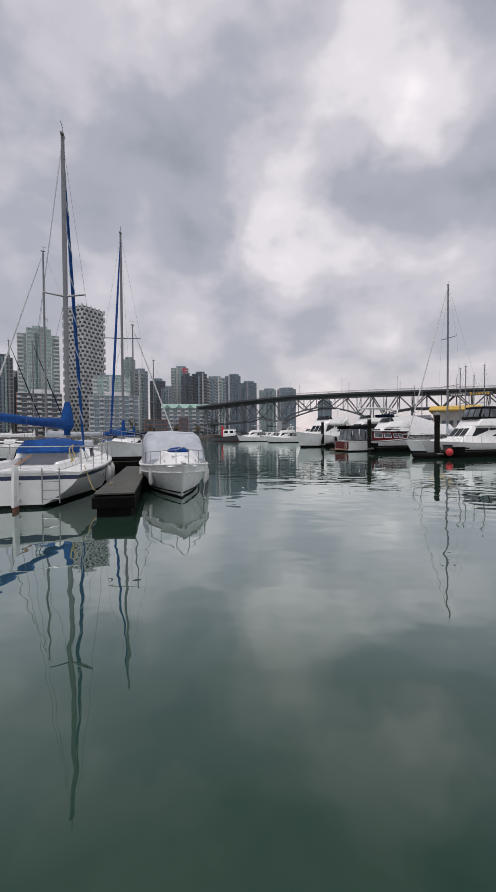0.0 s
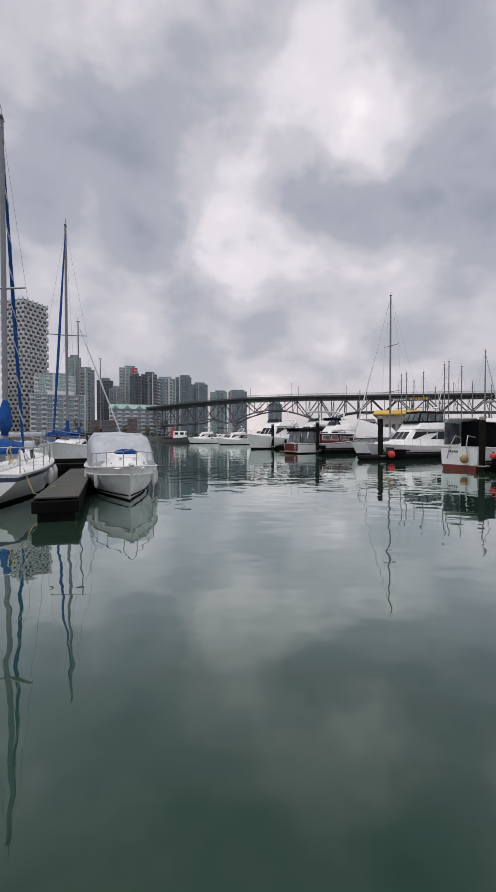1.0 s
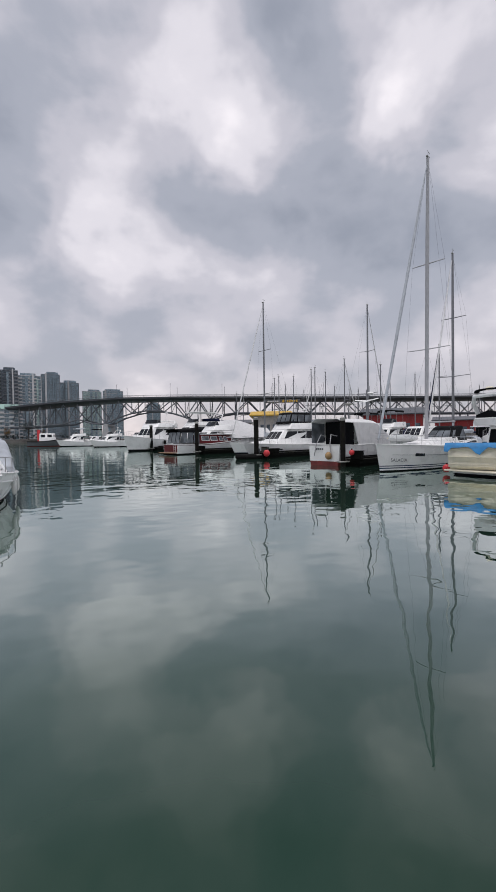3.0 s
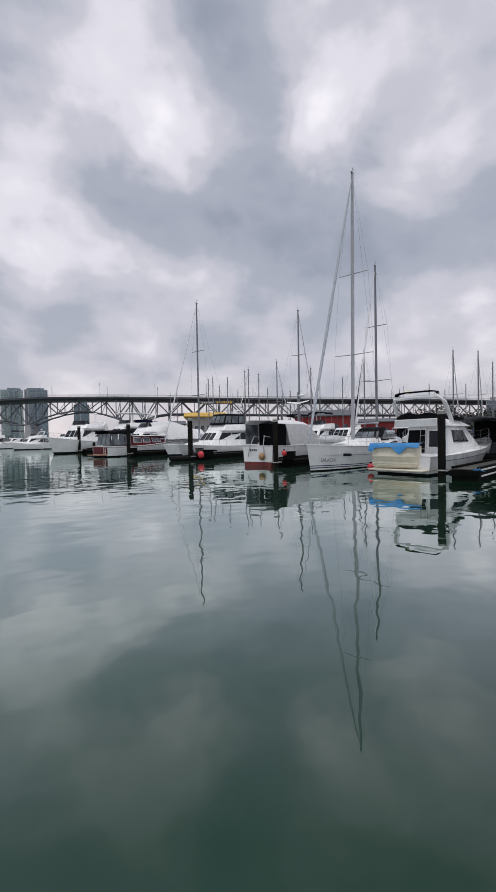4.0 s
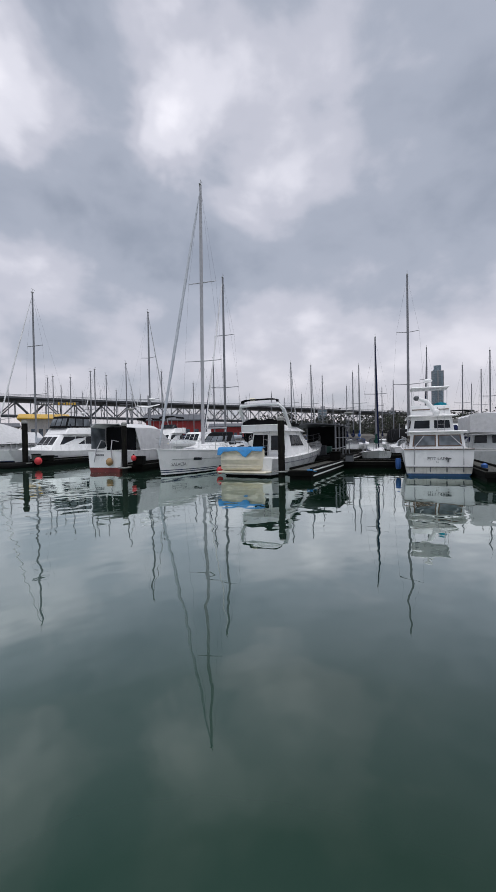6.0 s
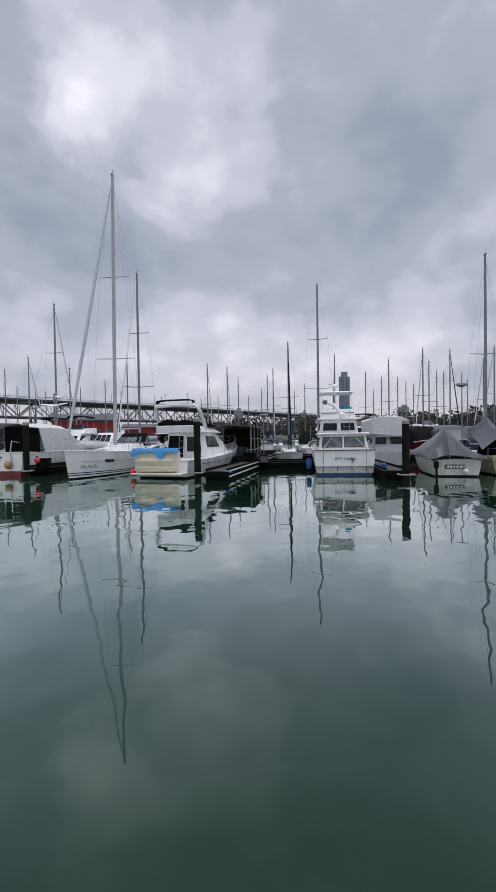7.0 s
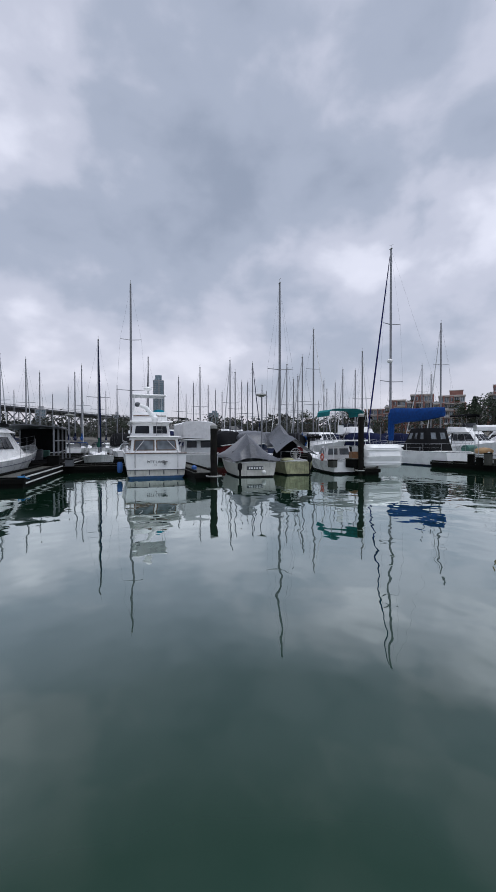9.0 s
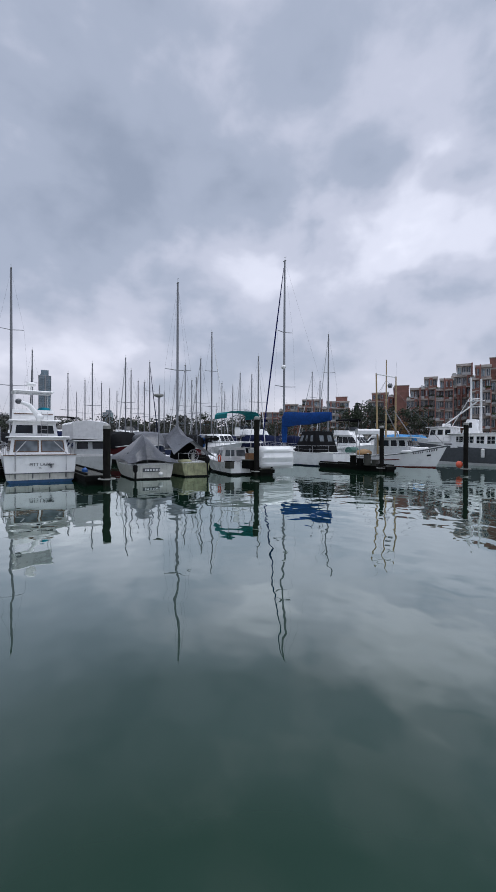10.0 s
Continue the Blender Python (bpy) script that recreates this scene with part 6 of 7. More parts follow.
place(blue_boat, *polar(127.0, 78), 25)
blue_boat.matrix_basis = blue_boat.matrix_basis @ Matrix.Diagonal((0.95, 1.0, 1.1, 1))

cross = finger(*polar(62.6, 34.0), 161, 7.0, 2.6, label="dark cross walkway joining two dock fingers")
for az, d, w_, hh, mt in ((64.4, 32.6, 0.9, 0.7, TIMBER), (66.2, 32.2, 0.7, 0.5, CHARCOAL)):
    g = thing("dock_crate", "dark gear locker standing on the cross walkway", "crate", "dock crates")
    part("box", Shape().box((0, 0, 0.52 + hh / 2), (w_, w_ * 0.8, hh), 0.04), mt, g)
    part("lid", Shape().box((0, 0, 0.55 + hh), (w_ + 0.06, w_ * 0.8 + 0.06, 0.06), 0.02), TIMBER, g)
    place(g, *polar(az, d), SLIP)


# ---------------------------------------------------------------- far shore, bridge and town
CONC = stain("pale_concrete", (0.40, 0.40, 0.41), 0.8, spread=0.1, scale=0.2, bump=0.05, grain=4)
WHITECONC = stain("white_painted_concrete", (0.62, 0.62, 0.63), 0.75, spread=0.06, scale=0.2, bump=0.05, grain=4)
DARKCONC = stain("dark_grey_cladding", (0.22, 0.235, 0.26), 0.6, spread=0.15, scale=0.2, bump=0.05, grain=4)
PALEBAND = stain("pale_beige_concrete", (0.46, 0.42, 0.38), 0.85, spread=0.15, scale=0.5, bump=0.1)
PALERAIL = stain("pale_grey_balustrade", (0.50, 0.50, 0.50), 0.5, spread=0.1, scale=0.5)
BRICK = stain("red_brown_brick", (0.27, 0.135, 0.11), 0.85, spread=0.2, scale=0.6, bump=0.2, grain=14)
TAUPE = stain("taupe_concrete", (0.47, 0.44, 0.41), 0.8, spread=0.12, scale=0.4, bump=0.1, grain=8)
GREENROOF = stain("pale_green_metal_roof", (0.27, 0.42, 0.37), 0.6, spread=0.1, scale=0.3)
BRIDGESTEEL = stain("grey_bridge_steel", (0.15, 0.162, 0.18), 0.6, spread=0.2, scale=0.1, grain=3)
REDWALL = stain("red_metal_siding", (0.34, 0.03, 0.03), 0.6, spread=0.15, scale=0.5, grain=10)
YELLOW = stain("yellow_painted_roof", (0.62, 0.38, 0.04), 0.6, spread=0.12, scale=0.5, grain=10)
SLATE = stain("dark_metal_roof", (0.07, 0.075, 0.085), 0.5, spread=0.2, scale=0.4, grain=8)
EARTH = stain("shore_ground", (0.10, 0.095, 0.08), 0.9, spread=0.3, scale=0.05, grain=1)
STONEWALL = stain("seawall_stone", (0.15, 0.14, 0.13), 0.9, spread=0.3, scale=0.5, grain=5)
SHRUB = stain("shrub_foliage", (0.075, 0.090, 0.035), 0.8, spread=0.4, scale=1.2, bump=0.3, grain=12)
LEAF = stain("dark_foliage", (0.035, 0.050, 0.026), 0.8, spread=0.5, scale=0.6, bump=0.3, grain=12)
# paled and greyed: distance haze is mixed into this leaf colour
HAZELEAF = stain("haze_paled_foliage", (0.062, 0.066, 0.055), 0.85, spread=0.6, scale=0.06, bump=0.2, grain=2)
CONIFER = stain("conifer_foliage", (0.020, 0.034, 0.024), 0.85, spread=0.5, scale=0.8, bump=0.3, grain=12)
AUTUMN = stain("autumn_foliage", (0.20, 0.115, 0.035), 0.85, spread=0.5, scale=0.6, bump=0.3, grain=12)
BARK = stain("grey_bark", (0.07, 0.06, 0.05), 0.9, spread=0.3, scale=3)
PINK = stain("pink_panel", (0.55, 0.10, 0.16), 0.6)
GREENGLASS = pane_glass("green_tower_glass", (0.31, 0.41, 0.40), 0.12)
BLUEGLASS = pane_glass("blue_grey_tower_glass", (0.20, 0.26, 0.30), 0.12)
DARKGLASS = pane_glass("dark_tower_glass", (0.09, 0.112, 0.135), 0.12)

# the shore: one sheet of ground from the water's edge to the horizon, with a stone seawall
EDGE = [(-180, 260), (-60, 300), (-35, 330), (-5, 335), (2, 380), (6, 700), (17, 700), (20, 150), (24, 92), (34, 86), (46, 84), (52, 110), (60, 150), (75, 175), (98, 150), (107, 120), (116, 92), (124, 84), (136, 80), (150, 200), (180, 260)]


def shore_at(az):
    for (a0, d0), (a1, d1) in zip(EDGE, EDGE[1:]):
        if a0 <= az <= a1:
            return d0 + (d1 - d0) * (az - a0) / (a1 - a0)
    return 260


ground, wall = Shape(), Shape()
azs = [-180 + 2 * i for i in range(180)]
for scale, zz in ((1.0, 2.0), (1.05, 2.4), (1.6, 4.0), (4.0, 8.0), (16.0, 12.0)):
    ground.v += [(*polar(a, min(4200, shore_at(a) * scale) if scale < 16 else 4300), zz) for a in azs]
for i in range(4):
    ground.f += [(i * 180 + j, i * 180 + (j + 1) % 180, (i + 1) * 180 + (j + 1) % 180, (i + 1) * 180 + j) for j in range(180)]
tagged(new("ground", mesh_of("ground", ground, EARTH, 40)), "dark shore ground behind the seawall", "ground", kind="structure")
wall.loft([[(*polar(a, shore_at(a) - 0.6), -1.0) for a in azs], [(*polar(a, shore_at(a)), 2.05) for a in azs], [(*polar(a, shore_at(a) + 0.6), 2.08) for a in azs]], caps=False)
tagged(new("seawall", mesh_of("seawall", wall, STONEWALL, 40)), "rough stone seawall along the shore", "seawall", kind="structure")

# bridge ------------------------------------------------------------------
LINE = [(-5.75, 352, 26.0), (0, 320, 28.0), (6.5, 306, 30.0), (15, 294, 29.9), (25, 290, 29.1), (35, 294, 28.1), (45, 306, 27.2), (53.5, 322, 26.4), (61, 345, 25.1), (69, 372, 22.8), (78, 400, 20.0)]
RUN = []
for (a0, d0, z0), (a1, d1, z1) in zip(LINE, LINE[1:]):
    p, q = Vector((*polar(a0, d0), z0)), Vector((*polar(a1, d1), z1))
    n = max(1, round((q - p).length / 8.5))
    RUN += [p.lerp(q, i / n) for i in range(n)]
bridge = thing("bridge", "grey steel deck-truss road bridge high over the inlet", "bridge")
PIERS = (4.2, 17.0, 30.0, 43.0, 56.0, 68.0)


def bearing(p):
    return math.degrees(math.atan2(p.x, p.y))


def depth_at(p):
    """Depth of the truss: haunched over the piers of the main spans, level beyond."""
    a = bearing(p)
    near = min(abs(a - q) for q in PIERS)
    if 0 < a < 21:
        return 7.0 + 10.0 * max(0, 1 - near / 6.4) ** 1.8
    if a <= 0:
        return 13.5
    return 9.0


def across(i):
    a, b = RUN[max(0, i - 1)], RUN[min(len(RUN) - 1, i + 1)]
    t = (b - a).normalized()
    return Vector((-t.y, t.x, 0)).normalized()


deck, lower, diag, rail_, lamps = Shape(), Shape(), Shape(), Shape(), []
deck.loft([[p + across(i) * s + Vector((0, 0, z)) for s, z in ((-11, 0), (11, 0), (11, -1.1), (8.5, -2.2), (-8.5, -2.2), (-11, -1.1))] for i, p in enumerate(RUN)])
for side in (-11, 11):
    rail_.tube([p + across(i) * side + Vector((0, 0, 1.1)) for i, p in enumerate(RUN)], 0.12, 4)
    rail_.tube([p + across(i) * side + Vector((0, 0, 0.55)) for i, p in enumerate(RUN)], 0.08, 4)
    for i, p in enumerate(RUN):
        rail_.tube([p + across(i) * side, p + across(i) * side + Vector((0, 0, 1.15))], 0.08, 4)
        if i % 4 == 1:
            lamps.append([p + across(i) * side, p + across(i) * side + Vector((0, 0, 8.5)), p + across(i) * side * 0.9 + Vector((0, 0, 9.0))])
for side in (-7.5, 7.5):
    low = [p + across(i) * side + Vector((0, 0, -2.0 - depth_at(p))) for i, p in enumerate(RUN)]
    top = [p + across(i) * side + Vector((0, 0, -2.2)) for i, p in enumerate(RUN)]
    lower.tube(low, 0.50, 4)
    for i in range(len(RUN)):
        diag.tube([top[i], low[i]], 0.28, 4)
        if i + 1 < len(RUN):
            diag.tube([low[i], top[i + 1]] if i % 2 == 0 else [top[i], low[i + 1]], 0.36, 4)
for i in range(len(RUN)):
    p = RUN[i]
    d = 2.0 + depth_at(p)
    diag.tube([p + across(i) * -7.5 + Vector((0, 0, -d)), p + across(i) * 7.5 + Vector((0, 0, -d))], 0.22, 4)
    diag.tube([p + across(i) * -7.5 + Vector((0, 0, -d)), p + across(i) * 7.5 + Vector((0, 0, -2.2))], 0.18, 4)
part("deck", deck, SLATE, bridge)
part("bottom_chord", lower, BRIDGESTEEL, bridge)
part("truss", diag, BRIDGESTEEL, bridge)
part("railing", rail_, BRIDGESTEEL, bridge)
for line in lamps:
    part("lamp_post", Shape().tube(line, 0.12, 5), BRIDGESTEEL, bridge)
for i, p in enumerate(RUN):
    a = bearing(p)
    nearest = min(PIERS, key=lambda q: abs(q - a))
    if abs(nearest - a) < 0.85 and abs(bearing(RUN[min(i + 1, len(RUN) - 1)]) - nearest) >= abs(a - nearest) and abs(bearing(RUN[max(0, i - 1)]) - nearest) >= abs(a - nearest):
        pier = Shape()
        d = 2.0 + depth_at(p)
        for s in (-7.5, 7.5):
            c = p + across(i) * s
            pier.loft([[(c.x + r * u, c.y + r * v, z) for u, v in ((-1, -1), (1, -1), (1, 1), (-1, 1))] for z, r in ((-1, 2.6), (3, 2.2), (p.z - d, 1.3))])
        pier.tube([p + across(i) * -7.5 + Vector((0, 0, -d - 1)), p + across(i) * 7.5 + Vector((0, 0, -d - 1))], 1.1, 4)
        part("pier", pier, CONC, bridge)
    elif a > 21 and i % 3 == 0:
        bent = Shape()
        d = 2.0 + depth_at(p)
        for s in (-6.5, 6.5):
            bent.tube([p + across(i) * s + Vector((0, 0, -d)), Vector((p.x, p.y, 1.5)) + across(i) * s * 1.25], 0.55, 4)
        bent.tube([p + across(i) * -7 + Vector((0, 0, -d - 6)), p + across(i) * 7.5 + Vector((0, 0, -d - 1))], 0.3, 4)
        part("bent", bent, BRIDGESTEEL, bridge)

# towers ------------------------------------------------------------------
def tower(az0, az1, dist, el, glass, slab, floor=3.0, bays=6, balcony=0.0, label="glass and concrete apartment tower", base=2.2, cap=True, turn=0.0, skew=1.0, pier=None, deep=0.8):
    """A block with glazing set back between floor slabs and mullions; the part nearest the water faces the camera."""
    x0, y0 = polar(az0, dist)
    x1, y1 = polar(az1, dist)
    w = math.hypot(x1 - x0, y1 - y0)
    top = EYE + dist * math.tan(radians(el))
    o = thing("apartment_tower", label, "building", "waterfront towers")
    d = w * deep
    core = Shape().box((0, 0, (base + top) / 2), (w - 0.5, d - 0.5, top - base), 0.05)
    part("glazing", core, glass, o)
    n = max(1, round((top - base) / floor))
    storey = Shape().box((0, 0, 0), (w, d, 0.42 if slab is not DARKCONC else 0.3), 0.02)
    if balcony:
        for k in range(0, bays, 2):
            storey.box((-w / 2 + w * (k + 0.5) / bays, -d / 2 - balcony / 2, 0.55), (w / bays * 0.9, balcony, 1.1), 0.03)
    storey = mesh_of("floor_slab", storey, slab)
    roof_slab = mesh_of("floor_slab", Shape().box((0, 0, 0), (w, d, 0.42), 0.02), slab)
    for i in range(n + 1):
        fs = new("floor_slab", storey if i < n else roof_slab)
        fs.parent = o
        fs.matrix_basis = pose(0, 0, base + (top - base) * i / n)
    fins = Shape()
    for k in range(bays + 1):
        x = -w / 2 + w * k / bays
        fins.box((x, -d / 2 + 0.12, (base + top) / 2), (0.5 if k in (0, bays) else 0.16, 0.35, top - base), 0.02)
        fins.box((x, d / 2 - 0.12, (base + top) / 2), (0.3, 0.35, top - base), 0.02)
    for k in range(bays + 1):
        y = -d / 2 + d * k / bays
        fins.box((-w / 2 + 0.12, y, (base + top) / 2), (0.35, 0.3, top - base), 0.02)
        fins.box((w / 2 - 0.12, y, (base + top) / 2), (0.35, 0.3, top - base), 0.02)
    part("mullion_grid", fins, pier or slab, o)
    luck = random.Random(round(az0 * 100) + round(dist))
    if top - base > 30 and deep > 0.5:
        for k in range(2):
            x = w * luck.uniform(-0.42, 0.42)
            part("glass_bay", Shape().box((x, -d / 2 - 0.5, (base + top) / 2 + 0.4), (w * luck.uniform(0.08, 0.15), 1.6, (top - base) * luck.uniform(0.86, 1.0)), 0.08), luck.choice((GREENGLASS, BLUEGLASS, glass)), o)
        part("solid_strip", Shape().box((w * luck.uniform(-0.4, 0.4), -d / 2 - 0.2, (base + top) / 2 + 0.7), (w * luck.uniform(0.06, 0.1), 1.3, top - base + 1.2), 0.06), luck.choice((slab, CONC, WHITECONC)), o)
        crown = luck.uniform(0.55, 0.8)
        part("crown_storey", Shape().box((w * luck.uniform(-0.1, 0.1), 0, top + 1.2), (w * crown, d * crown, 2.6), 0.08), luck.choice((glass, BLUEGLASS)), o)
    if cap:
        part("plant_room", Shape().box((w * 0.05, d * 0.1, top + 1.6), (w * 0.5, d * 0.5, 3.2), 0.1), slab, o)
    az = (az0 + az1) / 2
    place(o, *polar(az, dist + d / 2), az + 90 + turn)
    return o, w, d, top


# chequered tower
az0, az1, dist, el = -23.8, -18.9, 430, 15.6
x0, y0 = polar(az0, dist)
x1, y1 = polar(az1, dist)
w = math.hypot(x1 - x0, y1 - y0) * 0.715
top = EYE + dist * math.tan(radians(el))
cheq = thing("chequered_tower", "tall apartment tower clad in staggered white box frames", "building", "waterfront towers")
part("core", Shape().box((0, 0, top / 2), (w - 1.2, w - 1.2, top - 2), 0.1), DARKGLASS, cheq)
cells = Shape()
rows, cols = 31, 5
for side in range(4):
    rot = Matrix.Rotation(side * math.pi / 2, 4, "Z")
    for r_ in range(rows):
        for c_ in range(cols):
            u = -w / 2 + w * (c_ + 0.25 + 0.5 * (r_ % 2) * 1.0) / cols
            z = 6 + (top - 6) * (r_ + 0.5) / rows
            hh, ww = (top - 6) / rows, w / cols
            for cx, cz, sx, sz in ((u, z - hh * 0.42, ww * 0.86, hh * 0.42), (u - ww * 0.36, z, ww * 0.26, hh * 0.95)):
                p = rot @ Vector((cx, -w / 2, cz))
                size = (sx, 1.1, sz) if side % 2 == 0 else (1.1, sx, sz)
                cells.box(p, size, 0.03)
part("frame_cladding", cells, WHITECONC, cheq)
place(cheq, *polar((az0 + az1) / 2, dist + w / 2), (az0 + az1) / 2 + 90 + 48)

tower(-28.9, -24.3, 385, 11.6, GREENGLASS, WHITECONC, bays=7, balcony=1.6, label="pale green glass tower with white balconies")
tower(-27.9, -25.2, 383, 12.3, GREENGLASS, WHITECONC, bays=4, label="stepped top of a green glass tower", cap=False)
tower(-31.4, -29.4, 400, 8.57, DARKGLASS, CONC, bays=4, label="brown-grey apartment tower across the water")
tower(-33.0, -28.2, 420, 6.8, DARKGLASS, TAUPE, bays=7, label="dark stepped apartment block across water")
tower(-29.1, -24.1, 345, 4.6, DARKGLASS, WHITECONC, bays=9, balcony=1.4, label="white and brick terraced apartment block", pier=BRICK)
tower(-20.4, -15.8, 372, 7.0, GREENGLASS, WHITECONC, bays=8, balcony=1.2, label="terraced green glass apartment block")
tower(-20.9, -14.7, 345, 4.7, BLUEGLASS, WHITECONC, bays=10, balcony=1.6, label="curved mid-rise with white balcony bands")
tower(-16.7, -15.1, 440, 9.4, GREENGLASS, CONC, bays=4, label="slim green glass tower across the water")
tower(-15.2, -13.5, 430, 8.0, BLUEGLASS, CONC, bays=4, balcony=1.0, label="slim grey glass tower across the water")
tower(-13.2, -11.2, 450, 6.8, DARKGLASS, DARKCONC, bays=5, label="dark grey apartment tower with flat roof")
tower(-11.7, -10.2, 420, 5.8, BLUEGLASS, CONC, bays=4, label="pale concrete apartment block across water")
t6, w6, d6, z6 = tower(-10.4, -8.1, 460, 8.6, GREENGLASS, WHITECONC, bays=5, balcony=1.0, label="white tower with a pink crown panel")
part("crown_panel", Shape().box((w6 * 0.3, -d6 / 2 - 0.4, z6 - 6), (w6 * 0.3, 0.6, 12), 0.05), PINK, t6)
tower(-9.1, -7.6, 430, 7.6, DARKGLASS, DARKCONC, bays=4, label="dark glass tower across the water")
tower(-7.6, -5.6, 440, 7.9, DARKGLASS, DARKCONC, bays=5, balcony=1.0, label="dark glass tower with stepped crown")
tower(-5.6, -3.1, 445, 7.4, BLUEGLASS, WHITECONC, bays=6, balcony=1.0, label="pale concrete tower with balconies")
tower(-3.1, -1.0, 450, 7.7, BLUEGLASS, DARKCONC, bays=5, label="grey glass tower across the water")
tower(-1.3, 1.2, 470, 6.8, BLUEGLASS, DARKCONC, bays=6, label="blue-grey glass tower across the water")
tower(1.6, 3.9, 560, 5.85, GREENGLASS, CONC, bays=5, label="distant green-grey tower beyond the bridge")
tower(4.1, 6.6, 560, 6.0, BLUEGLASS, CONC, bays=6, label="distant slab tower with a sloping crown")
tower(9.6, 11.4, 620, 4.4, BLUEGLASS, DARKCONC, bays=4, label="distant block seen under the bridge")
m2, wm, dm, zm = tower(-11.7, -5.6, 345, 3.3, BLUEGLASS, WHITECONC, bays=12, balcony=1.4, label="white waterfront apartments with a green metal roof", cap=False, deep=0.4)
part("roof", Shape().loft([[(x, -dm / 2 - 0.8, zm), (x, dm / 2 + 0.8, zm), (x, 0, zm + 3.6)] for x in (-wm / 2 - 0.6, wm / 2 + 0.6)]), GREENROOF, m2, "pale green metal roof")
for k in range(4):
    x = -wm / 2 + wm * (k + 0.5) / 4
    part("dormer", Shape().loft([[(x - 3, -dm / 2 - 1.2, zm), (x + 3, -dm / 2 - 1.2, zm), (x, -dm / 2 - 1.2, zm + 2.6)], [(x - 3, 0, zm), (x + 3, 0, zm), (x, 0, zm + 2.6)]]), GREENROOF, m2)
tower(-14.0, -11.0, 340, 1.6, DARKGLASS, BRICK, bays=8, label="low brick waterfront houses", cap=False)
tower(-9.4, -8.2, 338, 1.9, DARKGLASS, BRICK, bays=4, label="low red-brown brick house", cap=False)
tf, wf, df, zf = tower(76.5, 77.9, 560, 8.9, BLUEGLASS, CONC, bays=5, label="lone slim glass tower on the skyline", cap=True)
part("upper_setback", Shape().box((0, 0, zf + 4), (wf * 0.62, df * 0.62, 8), 0.1), BLUEGLASS, tf)
for a0, a1, d, e, s in ((62.2, 63.4, 330, 5.4, CONC), (84.0, 85.3, 420, 5.6, CONC), (86.6, 88.3, 380, 4.4, TAUPE), (90.5, 92.5, 400, 4.3, CONC), (93.4, 95.2, 360, 4.6, TAUPE), (96.5, 99.0, 380, 4.4, BRICK), (71.4, 72.2, 330, 5.0, CONC), (100.5, 103.5, 300, 4.2, TAUPE), (79.5, 81.5, 420, 4.0, CONC)):
    tower(a0, a1, d, e - 0.9, BLUEGLASS, s, bays=5, label="low apartment building beyond the marina", deep=0.7)

# island sheds --------------------------------------------------------------
def shed_row(az0, az1, dist, z, wall_mat, roof_mat, name, label, rise=1.6, deep=14, over=0.8, bays=6):
    x0, y0 = polar(az0, dist)
    x1, y1 = polar(az1, dist)
    w = math.hypot(x1 - x0, y1 - y0)
    o = thing(name, label, "building")
    part("wall", Shape().box((0, 0, (z + 2) / 2), (w, deep, z - 2 + 0.6), 0.05), wall_mat, o)
    part("roof", Shape().loft([[(x, -deep / 2 - over, z - 0.1), (x, -deep / 2 - over, z + 0.15), (x, 0, z + rise), (x, deep / 2 + over, z + 0.15), (x, deep / 2 + over, z - 0.1)] for x in (-w / 2 - over, w / 2 + over)]), roof_mat, o)
    for k in range(bays):
        x = -w / 2 + w * (k + 0.5) / bays
        wn = part("window", Shape().box((x, -deep / 2 - 0.03, z * 0.55), (w / bays * 0.55, 0.12, z * 0.28), 0.02), DARKGLASS, o)
    az = (az0 + az1) / 2
    return place(o, *polar(az, dist + deep / 2), az + 90)


shed_row(38.8, 46.1, 96, 7.0, REDWALL, SLATE, "red_shed", "red metal waterfront shed with a dark pitched roof", rise=2.0)
shed_row(47.5, 52.0, 120, 6.5, REDWALL, SLATE, "red_shed", "red metal shed beyond the moorings", rise=1.5)
shed_row(24.0, 29.0, 95, 7.0, TAUPE, YELLOW, "restaurant", "waterfront restaurant with a bright yellow roof", rise=1.4)
shed_row(18.5, 23.6, 150, 7.0, TAUPE, SLATE, "warehouse", "grey waterfront warehouse under the bridge")
shed_row(30.0, 38.0, 110, 5.5, CONC, SLATE, "warehouse", "low pale warehouse behind the moorings")
board = thing("rooftop_sign", "dark rooftop sign board with yellow and white shapes", "sign")
part("panel", Shape().box((0, 0, 0), (8.4, 0.25, 0.75), 0.03), CHARCOAL, board)
for i in range(7):
    part("yellow_bar", Shape().box((0.3 + 0.52 * i, -0.17, 0.0), (0.34, 0.08, 0.55 if i % 3 == 0 else 0.40), 0.03), YELLOW, board)
for i in range(6):
    part("white_bar", Shape().box((-3.2 + 0.45 * i, -0.17, -0.04), (0.28, 0.08, 0.34), 0.02), WHITECONC, board)
for x in (-3.8, 0, 3.8):
    part("stand", Shape().tube([(x, 0.2, -0.3), (x, 0.2, -2.2)], 0.08, 6), BRIDGESTEEL, board)
place(board, *polar(28.0, 97), 118, 10.4)

